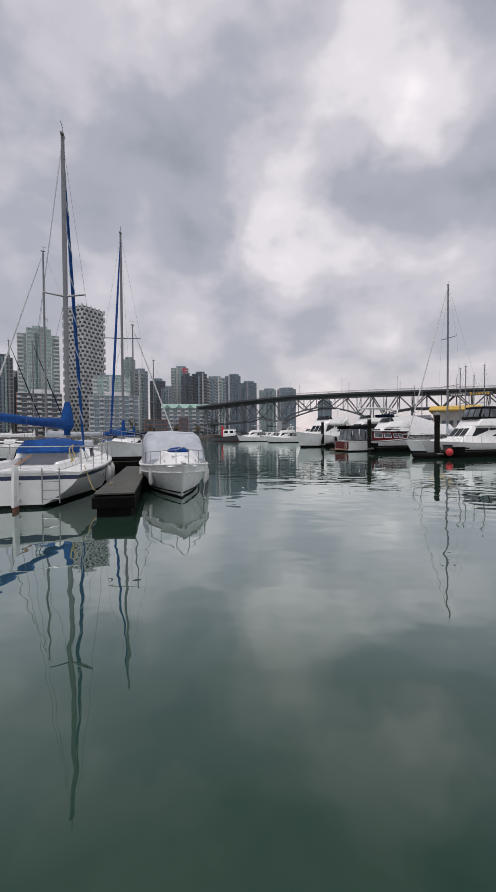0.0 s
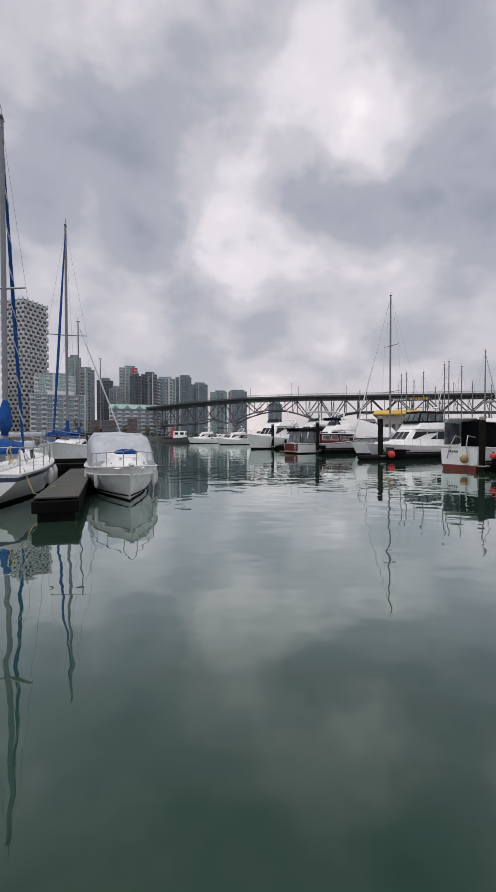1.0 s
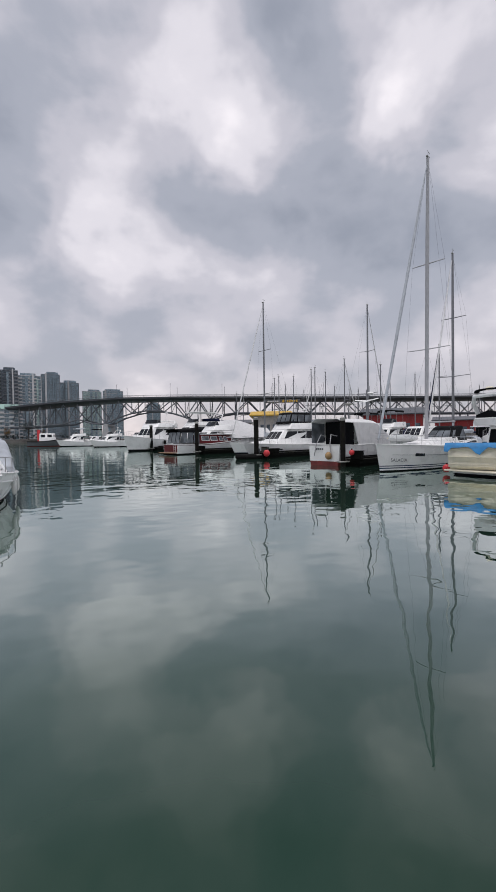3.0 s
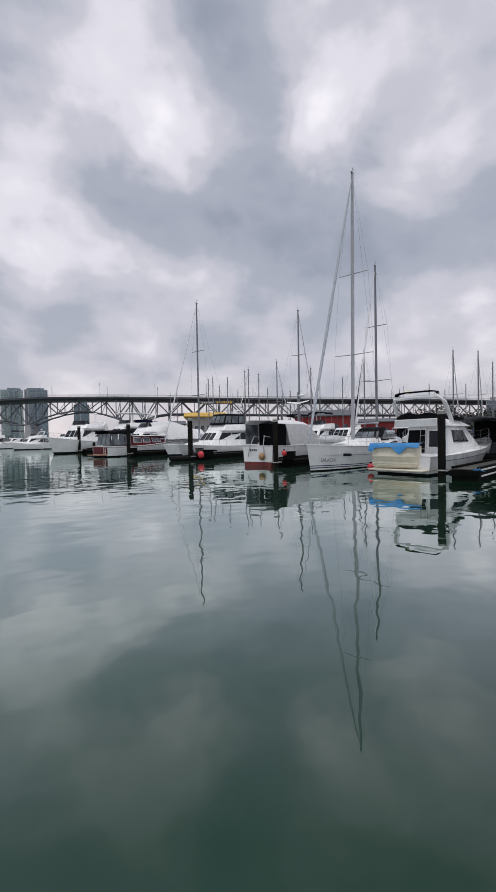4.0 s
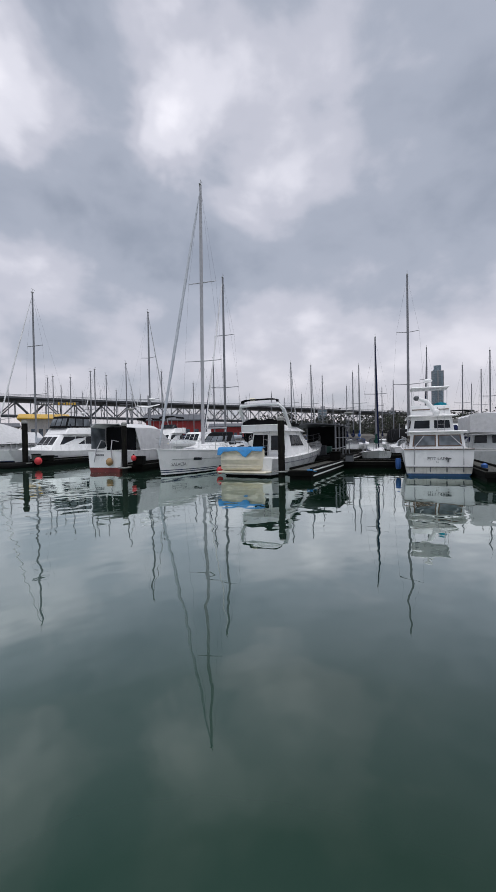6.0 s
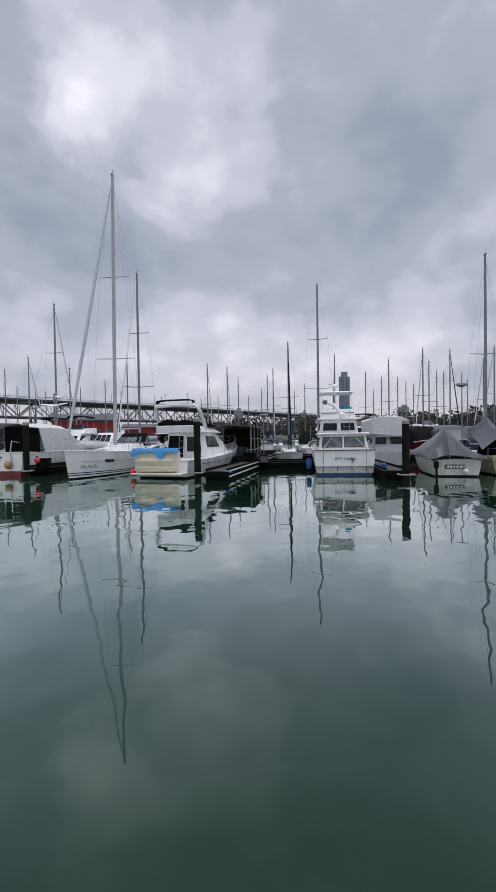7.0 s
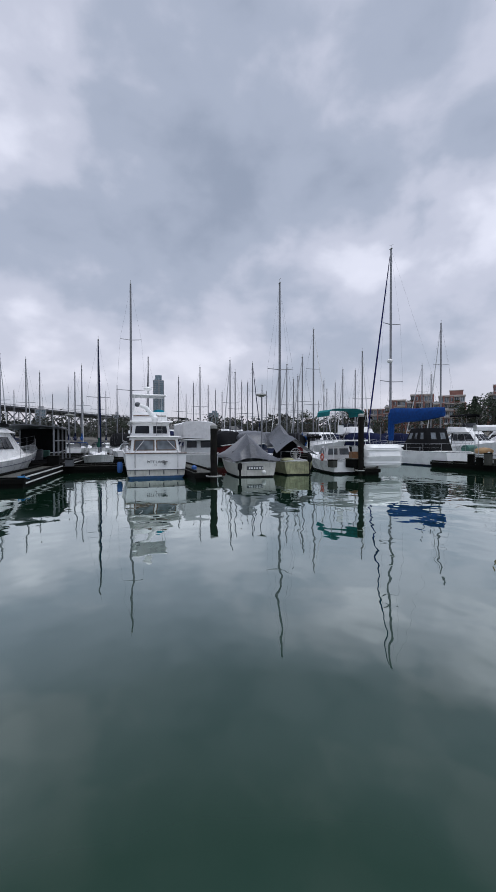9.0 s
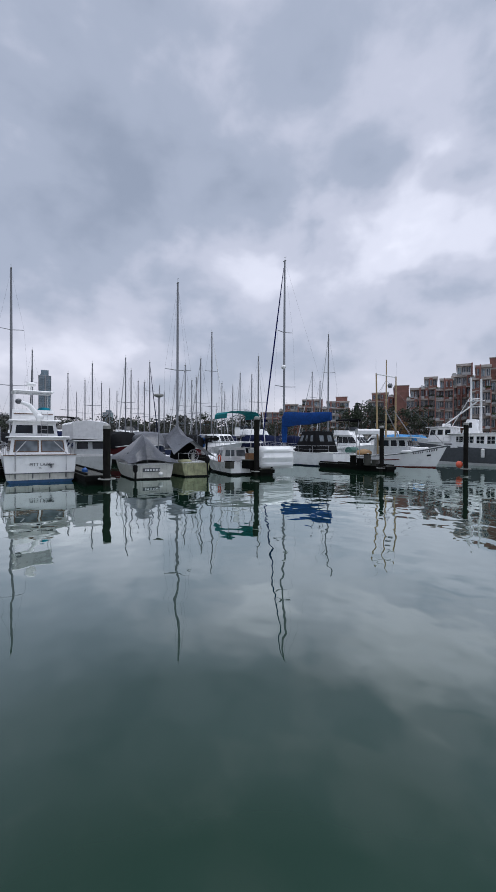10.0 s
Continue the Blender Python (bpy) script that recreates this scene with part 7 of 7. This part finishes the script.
def leaves(shape, c, r, count, size, squash=1.0, cone=False):
    for _ in range(count):
        d = Vector((random.gauss(0, 1), random.gauss(0, 1), random.gauss(0, 1))).normalized()
        k = random.uniform(0.35, 1.0) ** 0.6
        p = Vector(c) + Vector((d.x * r * k, d.y * r * k, d.z * r * k * squash))
        s = size * random.uniform(0.5, 1.3)
        a = Vector((random.uniform(-1, 1), random.uniform(-1, 1), random.uniform(-0.6, 0.6))).normalized()
        b = a.cross(Vector((random.uniform(-1, 1), random.uniform(-1, 1), random.uniform(-1, 1)))).normalized()
        n = a.cross(b)
        k0 = len(shape.v)
        shape.v += [tuple(p + a * s), tuple(p + b * s * 0.6 + n * s * 0.25), tuple(p - a * s), tuple(p - b * s * 0.6 + n * s * 0.25)]
        shape.f += [(k0, k0 + 1, k0 + 2), (k0, k0 + 2, k0 + 3)]


# brick apartments on the near shore --------------------------------------------
def terrace(az0, az1, dist, el, base, floors, bays, rise=0, label="stepped red brick apartment block with balconies"):
    """Flats whose upper floors step back, rise floors of them, towards the higher neighbour."""
    x0, y0 = polar(az0, dist)
    x1, y1 = polar(az1, dist)
    w = math.hypot(x1 - x0, y1 - y0)
    z1 = EYE + dist * math.tan(radians(el))
    fh = (z1 - base) / floors
    o = thing("brick_apartments", label, "building", "brick apartments")
    deep = 16
    bw = w / bays
    for f in range(floors):
        z = base + f * fh
        skip = max(0, f - (floors - 1 - rise))
        left = -w / 2 + min(skip, bays - 1) * bw
        back = -deep / 2 + 1.1 * max(0, f - floors + 3)
        mid, span = (left + w / 2) / 2, w / 2 - left
        part("wall", Shape().box((mid, (back + deep / 2) / 2, z + fh / 2), (span, deep / 2 - back, fh), 0.03), TAUPE if (f + bays) % 4 else BRICK, o)
        part("floor_band", Shape().box((mid, back - 0.35, z + fh * 0.94), (span + 0.3, 1.2, fh * 0.13), 0.03), PALEBAND, o)
        for b in range(min(skip, bays - 1), bays):
            x = -w / 2 + bw * (b + 0.5)
            kind = random.random()
            if kind < 0.45:
                win = part("window", Shape().box((x, back - 0.02, z + fh * 0.46), (bw * 0.80, 0.12, fh * 0.74), 0.02), DARKGLASS, o)
                part("window_frame", Shape().box((x - bw * 0.1, back - 0.09, z + fh * 0.46), (0.10, 0.10, fh * 0.74), 0.01).box((x + bw * 0.22, back - 0.09, z + fh * 0.46), (0.10, 0.10, fh * 0.74), 0.01), WHITECONC, win)
                bal = part("balcony", Shape().box((x, back - 1.1, z + 0.06), (bw * 0.94, 2.0, 0.20), 0.03), PALEBAND, o)
                part("balustrade", Shape().box((x, back - 2.05, z + 0.55), (bw * 0.92, 0.07, 0.75), 0.02), random.choice((PALERAIL, PALERAIL, BRICK)), bal)
                if random.random() < 0.4:
                    plant = Shape()
                    for k in range(3):
                        leaves(plant, (x + bw * (0.28 * k - 0.28), back - 1.9, z + 1.05), 0.55, 46, 0.22, 0.7)
                    part("planting", plant, random.choice((LEAF, SHRUB)), bal, "trailing greenery in a balcony planter")
            elif kind < 0.8:
                win = part("window", Shape().box((x, back - 0.05, z + fh * 0.50), (bw * 0.70, 0.16, fh * 0.58), 0.02), random.choice((BLUEGLASS, BLUEGLASS, DARKGLASS)), o)
                part("window_frame", Shape().box((x, back - 0.12, z + fh * 0.50), (0.12, 0.12, fh * 0.58), 0.01).box((x - bw * 0.35, back - 0.12, z + fh * 0.50), (0.12, 0.12, fh * 0.62), 0.01).box((x + bw * 0.35, back - 0.12, z + fh * 0.50), (0.12, 0.12, fh * 0.62), 0.01).box((x, back - 0.12, z + fh * 0.80), (bw * 0.74, 0.12, 0.12), 0.01).box((x, back - 0.14, z + fh * 0.20), (bw * 0.78, 0.2, 0.14), 0.01), WHITECONC, win)
            else:
                part("brick_bay", Shape().box((x, back - 0.5, z + fh * 0.5), (bw * 0.8, 1.0, fh * 0.98), 0.03), BRICK, o)
                win = part("window", Shape().box((x, back - 1.02, z + fh * 0.52), (bw * 0.44, 0.12, fh * 0.50), 0.02), DARKGLASS, o)
                part("window_frame", Shape().box((x, back - 1.08, z + fh * 0.28), (bw * 0.5, 0.12, 0.12), 0.01).box((x, back - 1.08, z + fh * 0.52), (0.1, 0.1, fh * 0.5), 0.01), WHITECONC, win)
        if skip:
            part("terrace_rail", Shape().box((left - bw / 2, back - 0.2, z + 0.55), (bw, 0.07, 0.8), 0.02), PALERAIL, o)
            plant = Shape()
            leaves(plant, (left - bw / 2, back + 0.4, z + 0.8), 0.8, 60, 0.25, 0.7)
            part("planting", plant, SHRUB, o, "shrubs on a roof terrace")
    top_left = -w / 2 + min(rise, bays - 1) * bw
    part("parapet", Shape().box(((top_left + w / 2) / 2, 0.8, z1 + 0.2), (w / 2 - top_left + 0.4, deep - 1.0, 0.4), 0.04), PALEBAND, o)
    for b in range(0, bays + 1, 2):
        hgt = fh * (floors - (1 if b < rise else 0) - random.choice((0, 1, 2)))
        part("brick_pier", Shape().box((-w / 2 + bw * b, -deep / 2 - 0.6, base + hgt / 2), (bw * 0.30, 2.2, hgt), 0.04), BRICK, o)
    az = (az0 + az1) / 2
    return place(o, *polar(az, dist + deep / 2), az + 90)


for a0, a1, d, e, fl, b in ((107.6, 110.2, 190, 6.3, 6, 4), (110.2, 113.4, 184, 6.9, 6, 5), (113.4, 117.0, 180, 6.6, 6, 5), (104.5, 107.8, 230, 5.2, 5, 5), (119.4, 122.0, 158, 7.6, 6, 4), (122.0, 124.4, 140, 8.2, 6, 3), (124.2, 126.0, 126, 8.0, 5, 3),
                            (125.8, 127.8, 122, 9.3, 6, 3), (127.6, 129.6, 116, 9.0, 6, 3), (129.4, 131.6, 120, 10.6, 7, 3), (131.4, 133.6, 112, 10.3, 6, 3), (133.4, 138.5, 116, 11.3, 7, 6)):
    terrace(a0, a1, d * (1.2 if a0 > 119 else 1.0), e, 2.3, fl, b + 1, 1)
for az, d, z in ((116.0, 188, 24.5), (123.6, 160, 24.5), (134.5, 136, 27.5)):
    pent = thing("roof_penthouse", "brick lift housing on an apartment roof", "penthouse")
    part("housing", Shape().box((0, 0, z / 2 + 2), (5, 5, z - 1), 0.08), BRICK, pent)
    part("coping", Shape().box((0, 0, z + 1.6), (5.3, 5.3, 0.3), 0.04), TAUPE, pent)
    place(pent, *polar(az, d + 6), az + 90)

# trees ---------------------------------------------------------------------
def broad_tree(h, material, label, clumps=16):
    t = thing("tree", label, "tree", "shore trees")
    limbs, crown = Shape(), Shape()
    limbs.tube([(0, 0, -0.3), (0.1, 0, h * 0.25), (0.0, 0.15, h * 0.5), (0.1, 0.1, h * 0.8)], [h * 0.03, h * 0.024, h * 0.016, h * 0.005], 8)
    for i in range(clumps):
        a, z = 2.4 * i, h * random.uniform(0.35, 0.9)
        rr = h * 0.30 * (1.15 - abs(z / h - 0.55) * 1.5) * random.uniform(0.5, 1.1)
        tip = Vector((rr * math.cos(a), rr * math.sin(a), z))
        limbs.tube([(0.05, 0.05, z * 0.7), tip], [h * 0.010, h * 0.003], 5)
        leaves(crown, tip, h * random.uniform(0.09, 0.16), 70, h * 0.022)
    part("trunk", limbs, BARK, t)
    part("crown", crown, material, t, smooth=0)
    return t


def conifer(h, label="tall dark conifer on the shore"):
    t = thing("tree", label, "tree", "shore trees")
    part("trunk", Shape().tube([(0, 0, -0.3), (0, 0, h)], [h * 0.022, 0.03], 8), BARK, t)
    crown = Shape()
    n = 26
    for i in range(n):
        z = h * (0.12 + 0.86 * i / n)
        r = h * 0.20 * (1 - (z / h) ** 1.2) + 0.15
        for j in range(7):
            a = 2.4 * i + j * 0.9 + random.uniform(-0.2, 0.2)
            tip = Vector((r * math.cos(a), r * math.sin(a), z - r * 0.35)) * 1.0
            for k in range(8):
                p = Vector((0, 0, z)).lerp(tip, (k + 1) / 8)
                leaves(crown, p, r * 0.14 + 0.08, 2, h * 0.02)
    part("crown", crown, CONIFER, t, smooth=0)
    return t


random.seed(11)
kinds = [broad_tree(11, LEAF, "broad dark evergreen tree on the shore"), broad_tree(9, AUTUMN, "tree in brown autumn leaf"), conifer(14), conifer(11), broad_tree(8, LEAF, "rounded dark tree by the seawall")]
spots = [(0, 118.6, 98, 1.0), (0, 117.2, 100, 0.9), (2, 118.0, 104, 0.85), (3, 120.4, 102, 0.85), (0, 119.8, 96, 0.9), (0, 121.2, 100, 0.95), (4, 122.6, 95, 0.9), (0, 124.2, 104, 0.9), (1, 123.4, 93, 0.7), (0, 125.2, 108, 0.95), (0, 126.6, 110, 0.7), (4, 128.4, 104, 0.6), (1, 127.6, 106, 0.6), (4, 131.0, 100, 0.55), (4, 116.0, 100, 0.9), (0, 113.2, 125, 0.9),
         (0, 111.5, 135, 1.0), (4, 109.5, 140, 1.0), (0, 107.2, 145, 0.9), (1, 110.4, 132, 0.8), (0, 108.6, 150, 0.9), (1, 20.6, 155, 0.9), (1, 22.2, 150, 0.8), (4, 24.0, 150, 0.8), (2, 65.0, 250, 1.15), (2, 65.9, 252, 1.1),
         (1, -9.8, 342, 1.0), (1, -6.9, 342, 1.1), (0, -4.6, 342, 1.0), (1, -3.0, 345, 0.9), (1, -13.2, 338, 0.9), (0, -15.5, 338, 0.9), (1, -26.0, 338, 0.8), (0, -29.5, 338, 0.9), (4, 94.5, 170, 1.2), (0, 97.5, 165, 1.3),
         (4, 100.0, 150, 1.2), (0, 102.2, 150, 1.2), (0, 104.2, 150, 1.2), (4, 91.8, 185, 1.2), (0, 88.4, 190, 1.2), (1, 86.0, 190, 1.1), (4, 83.4, 190, 1.2), (0, 80.6, 195, 1.2), (4, 74.2, 190, 1.2), (0, 72.0, 190, 1.1), (4, 69.4, 185, 1.1), (4, 67.0, 180, 1.1)]
used = set()
for k, az, d, s in spots:
    x, y = polar(az, d)
    m = pose(x, y, 2.0, 0, 0, 53 * len(used) + 40 * az) @ Matrix.Scale(s, 4)
    if k not in used:
        kinds[k].matrix_basis = m
        used.add(k)
    else:
        copy_thing(kinds[k], pose(x, y, 2.0, 0, 0, 40 * az) @ Matrix.Scale(s, 4))
        # copies keep the scale of the first tree of their kind
woods = Shape()
for az in np.arange(55, 120, 0.42):
    d = max(210, shore_at(az) * 1.35) + random.uniform(0, 60)
    x, y = polar(float(az) + random.uniform(-0.2, 0.2), d)
    hh = random.choice((7, 10, 13, 16)) + random.uniform(-2, 2) + 2.5 * math.sin(float(az) * 0.9)
    leaves(woods, (x, y, 2.0 + hh * 0.45), hh * 0.55, 150, 1.0, 0.9)
for az in np.arange(-34, 3, 0.5):
    x, y = polar(float(az), 341 + random.uniform(0, 3))
    leaves(woods, (x, y, 4.5), 2.6, 24, 0.6, 0.8)
part("far_woods", woods, HAZELEAF, None, "dark distant trees along the shore", smooth=0)
bpy.data.objects["far_woods"]["kind"] = "stuff"
bpy.data.objects["far_woods"]["category"] = "woods"

# ---------------------------------------------------------------- the forest of masts in the marina
NEAR_MASTS = [(-29.7, 11.3), (-27.2, 11.5), (-25.8, 21.6), (-15.3, 14.3), (-12.7, 10), (21.8, 6), (22.7, 6.4), (25.6, 17.7), (27, 7.9), (27.6, 8.1), (28.5, 7), (29.6, 8.1), (31, 6.2), (32, 8.9),
         (32.5, 9.2), (33.9, 8.5), (35.1, 6.6), (36.4, 10.1), (37.1, 6.1), (38.2, 6.1), (39.4, 16.6), (41, 9.1), (42.2, 6.7), (45.2, 7.6), (48, 11), (49.5, 21), (52.4, 5.7), (55.9, 6.2),
         (57.7, 5.4), (58.6, 10.1), (60, 5.9), (61.3, 9.7), (62.8, 8.2), (64.2, 5.7), (66, 6.7), (66.8, 8.5)]
FAR_MASTS = [(67.6, 9.4), (69.2, 13.2), (69.7, 8.6), (70.5, 6.3), (71.9, 7.1), (73.7, 19.7), (75.9, 10.9), (79.9, 8.4), (80.9, 6.1), (81.9, 7.7), (82.8, 9.8), (83.9, 7.4), (84.9, 6.8), (85.8, 6.5),
         (86.9, 10.8), (87.6, 9.2), (88.5, 7.9), (89.3, 7.8), (90, 10.4), (91.3, 7.4), (91.9, 6.6), (93.6, 9), (94.7, 10.2), (95.6, 8.2), (96.2, 8.6), (96.8, 11.1), (98.3, 14.6), (99, 5.2),
         (99.7, 7.9), (100.1, 6.8), (101.2, 7.6), (102.2, 9.3), (103.8, 9.1), (104.7, 11.5), (113.1, 8.1), (114.2, 14.2)]
random.seed(5)
patterns = []
for L, B, topz, label, cov, jib in ((8.2, 2.6, 10.6, "white sloop moored in the marina", NAVYCLOTH, None), (9.2, 2.9, 12.2, "white sloop with a blue sail cover in the marina", BLUECLOTH, WHITECLOTH), (9.8, 3.0, 13.4, "white sloop with a furled jib in the marina", WHITECLOTH, NAVYCLOTH),
                                    (10.5, 3.2, 14.8, "larger white sloop in the marina", GREYCLOTH, WHITECLOTH), (12.0, 3.6, 17.5, "tall-masted white sloop in the marina", GREYCLOTH, WHITECLOTH)):
    b, h, foot, tip = sail_yacht(label, L, B, 0.95, 1.3, L * 0.55, topz, boom=L * 0.38, cover=cov, jib=jib, simple=True, group="moored sloops", spread=(0.5,) if topz < 13 else (0.35, 0.66), rig_r=0.005, jib_r=0.06, r=0.056 + (topz - 10) * 0.004)
    hood(b, "dodger", L * 0.24, L * 0.36, B * 0.3, 1.0, 1.6, cov)
    patterns.append((b, L, topz, [False]))
for az, el in NEAR_MASTS + FAR_MASTS:
    if el > 13 and az > 0:
        near = [(0, 4)]
    else:
        near = [(abs((p[2] - EYE) / math.tan(radians(el)) - (58 if el < 13 else 44)) + random.uniform(0, 14), i) for i, p in enumerate(patterns)]
    b, L, topz, done = patterns[min(near)[1]]
    d = (topz - EYE) / math.tan(radians(el))
    if az < 0:
        d = min(d, 60)
    x, y = polar(az, d)
    head = SLIP + random.choice((0, 180)) + random.uniform(-2, 2)
    if az == 69.2:
        continue
    if az in (25.6, 48.0, 49.5):
        head = SLIP + 180
    if az == 39.4:
        head = SLIP
    if az > 100:
        head += 20
    mx = L * 0.55
    px, py = x - mx * math.sin(radians(head)), y - mx * math.cos(radians(head))
    if not done[0]:
        place(b, px, py, head)
        done[0] = True
    else:
        copy_thing(b, pose(px, py, 0, 0, 0, 90 - head))
for i, (b, L, topz, done) in enumerate(patterns):
    if not done[0]:
        place(b, *polar(88 + 9 * i, 74), SLIP)
green_sloop, *_ = sail_yacht("white sloop with a dark green sail cover and navy furled jib", 9.2, 2.9, 0.95, 1.3, 5.0, 12.4, boom=3.4, cover=GREENCLOTH, jib=NAVYCLOTH, jib_r=0.075, r=0.07)
place(green_sloop, *polar(69.4, 48.5), SLIP + 176)
random.seed(8)
cc = [cabin_cruiser(l, L, 3.2, 1.15, 1.75, 2.75, group="moored cruisers", top=tp, fly=fl, radar=False)[0] for l, L, tp, fl in (("white cabin cruiser moored in the marina", 9.0, None, True), ("white cruiser with a dark canvas top in the marina", 8.5, BLACKCLOTH_SHADE, True), ("low white motorboat moored in the marina", 8.0, None, False))]
first = [True] * 3
for az in (21.5, 27.5, 33.0, 40.5, 43.5, 47.2, 52.5, 55.8, 67.0, 71.0, 74.5, 79.0, 83.0, 86.5, 89.5, 92.2, 95.2, 97.8, 100.6, 103.0, 105.2, 109.8, 112.6, 115.0, 118.4, 123.5):
    k = random.randrange(3)
    d = random.uniform(48, 68) if az < 107 else random.uniform(56, 72)
    x, y = polar(az, d)
    head = SLIP + random.choice((0, 180))
    if az in (67.0, 71.0):
        continue
    m = pose(x, y, 0, 0, 0, 90 - head)
    if first[k]:
        cc[k].matrix_basis = m
        first[k] = False
    else:
        copy_thing(cc[k], m)
# added boats: their dark covers stand in for shaded clutter between the moorings
random.seed(77)
lay = []
for hull, cov, what in ((NAVY, GREYTARP, "navy motorboat under a grey tarpaulin in the marina"), (WHITE, BLACKCLOTH_SHADE, "white motorboat under a black canvas cover in the marina"), (BLACKHULL, NAVYCLOTH, "black-hulled boat under a navy cover in the marina"), (MAROON, BLACKCLOTH_SHADE, "maroon launch with a dark canvas cover in the marina")):
    b, h = motor_boat(what, 8.5, 3.0, 1.1, 1.6, [("bottom", -1.0, 0.10, BLACKHULL), ("topside", 0.10, 1.0, hull)], name="covered_boat", group="covered boats")
    draped(b, "boat_cover", 0.3, 7.0, 1.35, 1.25, 2.7, cov)
    part("ridge_pole", Shape().tube([(0.5, 0, 1.2), (0.5, 0, 3.3)], 0.04, 6), ALLOY, b)
    lay.append([b, True])
for i, az in enumerate((54.2, 65.2, 68.6, 72.6, 77.0, 81.0, 84.8, 87.6, 91.0, 93.8, 96.6, 99.4, 102.0, 104.4, 107.4, 111.2, 23.0, 29.5, 31.5, 35.2, 42.5, 45.6)):
    slot = lay[random.randrange(4)]
    x, y = polar(az, random.uniform(42, 54) if az > 50 else random.uniform(62, 78))
    m = pose(x, y, 0, 0, 0, 90 - SLIP - random.choice((0, 180)))
    if az in (65.2, 68.6):
        continue
    if slot[1]:
        slot[0].matrix_basis = m
        slot[1] = False
    else:
        copy_thing(slot[0], m)
for x, y, ln in ((38.3, 32.1, 62), (62.0, 40.0, 70), (76.0, 46.0, 90)):
    finger(x, y, 163, ln, 2.0, label="distant floating walkway among the moored boats")
# light poles and lamp standards standing along the walkways
for az, d, z in ((91.2, 44, 7.3), (36.9, 60, 6.5), (66.2, 52, 5.4)):
    lp = thing("dock_light", "grey dock light pole with a flat lamp head", "lamp post", "dock lights")
    part("pole", Shape().tube([(0, 0, 0.3), (0, 0, z)], [0.06, 0.045], 8), ALLOY, lp)
    part("lamp_head", Shape().loft([[(r * math.cos(t), r * math.sin(t), zz) for t in [2 * math.pi * j / 14 for j in range(14)]] for zz, r in ((z - 0.05, 0.12), (z + 0.12, 0.55), (z + 0.28, 0.5), (z + 0.32, 0.1))]), CAPSTEEL, lp)
    place(lp, *polar(az, d), SLIP)

# ---------------------------------------------------------------- planks of the docks, the nearest last
random.seed(21)
for f, length, width, deck in DOCKS:
    x, y = f.matrix_basis.translation.x, f.matrix_basis.translation.y
    near = math.hypot(x, y) < 27
    pitch = 0.15 if near else 0.6
    n = int(length / pitch)
    if near:
        n = min(n, 150)
        me = mesh_of("plank", Shape().box((0, 0, 0), (0.138, width - 0.02, 0.045), 0.008), PLANK)
        for i in range(n):
            pl = new("plank", me)
            pl.parent = f
            pl.matrix_basis = pose(0.08 + pitch * (i + 0.5), random.uniform(-0.008, 0.008), deck + 0.02 + random.uniform(-0.003, 0.003), 0, 0, random.uniform(-0.3, 0.3))
    if not near or n * pitch < length:
        rest = Shape()
        x0_ = n * pitch if near else 0.0
        step = 0.3
        for i in range(int((length - x0_) / step)):
            rest.box((x0_ + step * (i + 0.5), 0, deck + 0.02), (step - 0.02, width - 0.02, 0.045), 0.01)
        r_ = part("planking", rest, PLANK, f)
        r_["kind"] = "stuff"

# ---------------------------------------------------------------- fit to the camera's level
# Boats and docks slide along their sight lines and rescale to fit the camera's view; buildings and trees keep their
# place and stretch in height to fit it.
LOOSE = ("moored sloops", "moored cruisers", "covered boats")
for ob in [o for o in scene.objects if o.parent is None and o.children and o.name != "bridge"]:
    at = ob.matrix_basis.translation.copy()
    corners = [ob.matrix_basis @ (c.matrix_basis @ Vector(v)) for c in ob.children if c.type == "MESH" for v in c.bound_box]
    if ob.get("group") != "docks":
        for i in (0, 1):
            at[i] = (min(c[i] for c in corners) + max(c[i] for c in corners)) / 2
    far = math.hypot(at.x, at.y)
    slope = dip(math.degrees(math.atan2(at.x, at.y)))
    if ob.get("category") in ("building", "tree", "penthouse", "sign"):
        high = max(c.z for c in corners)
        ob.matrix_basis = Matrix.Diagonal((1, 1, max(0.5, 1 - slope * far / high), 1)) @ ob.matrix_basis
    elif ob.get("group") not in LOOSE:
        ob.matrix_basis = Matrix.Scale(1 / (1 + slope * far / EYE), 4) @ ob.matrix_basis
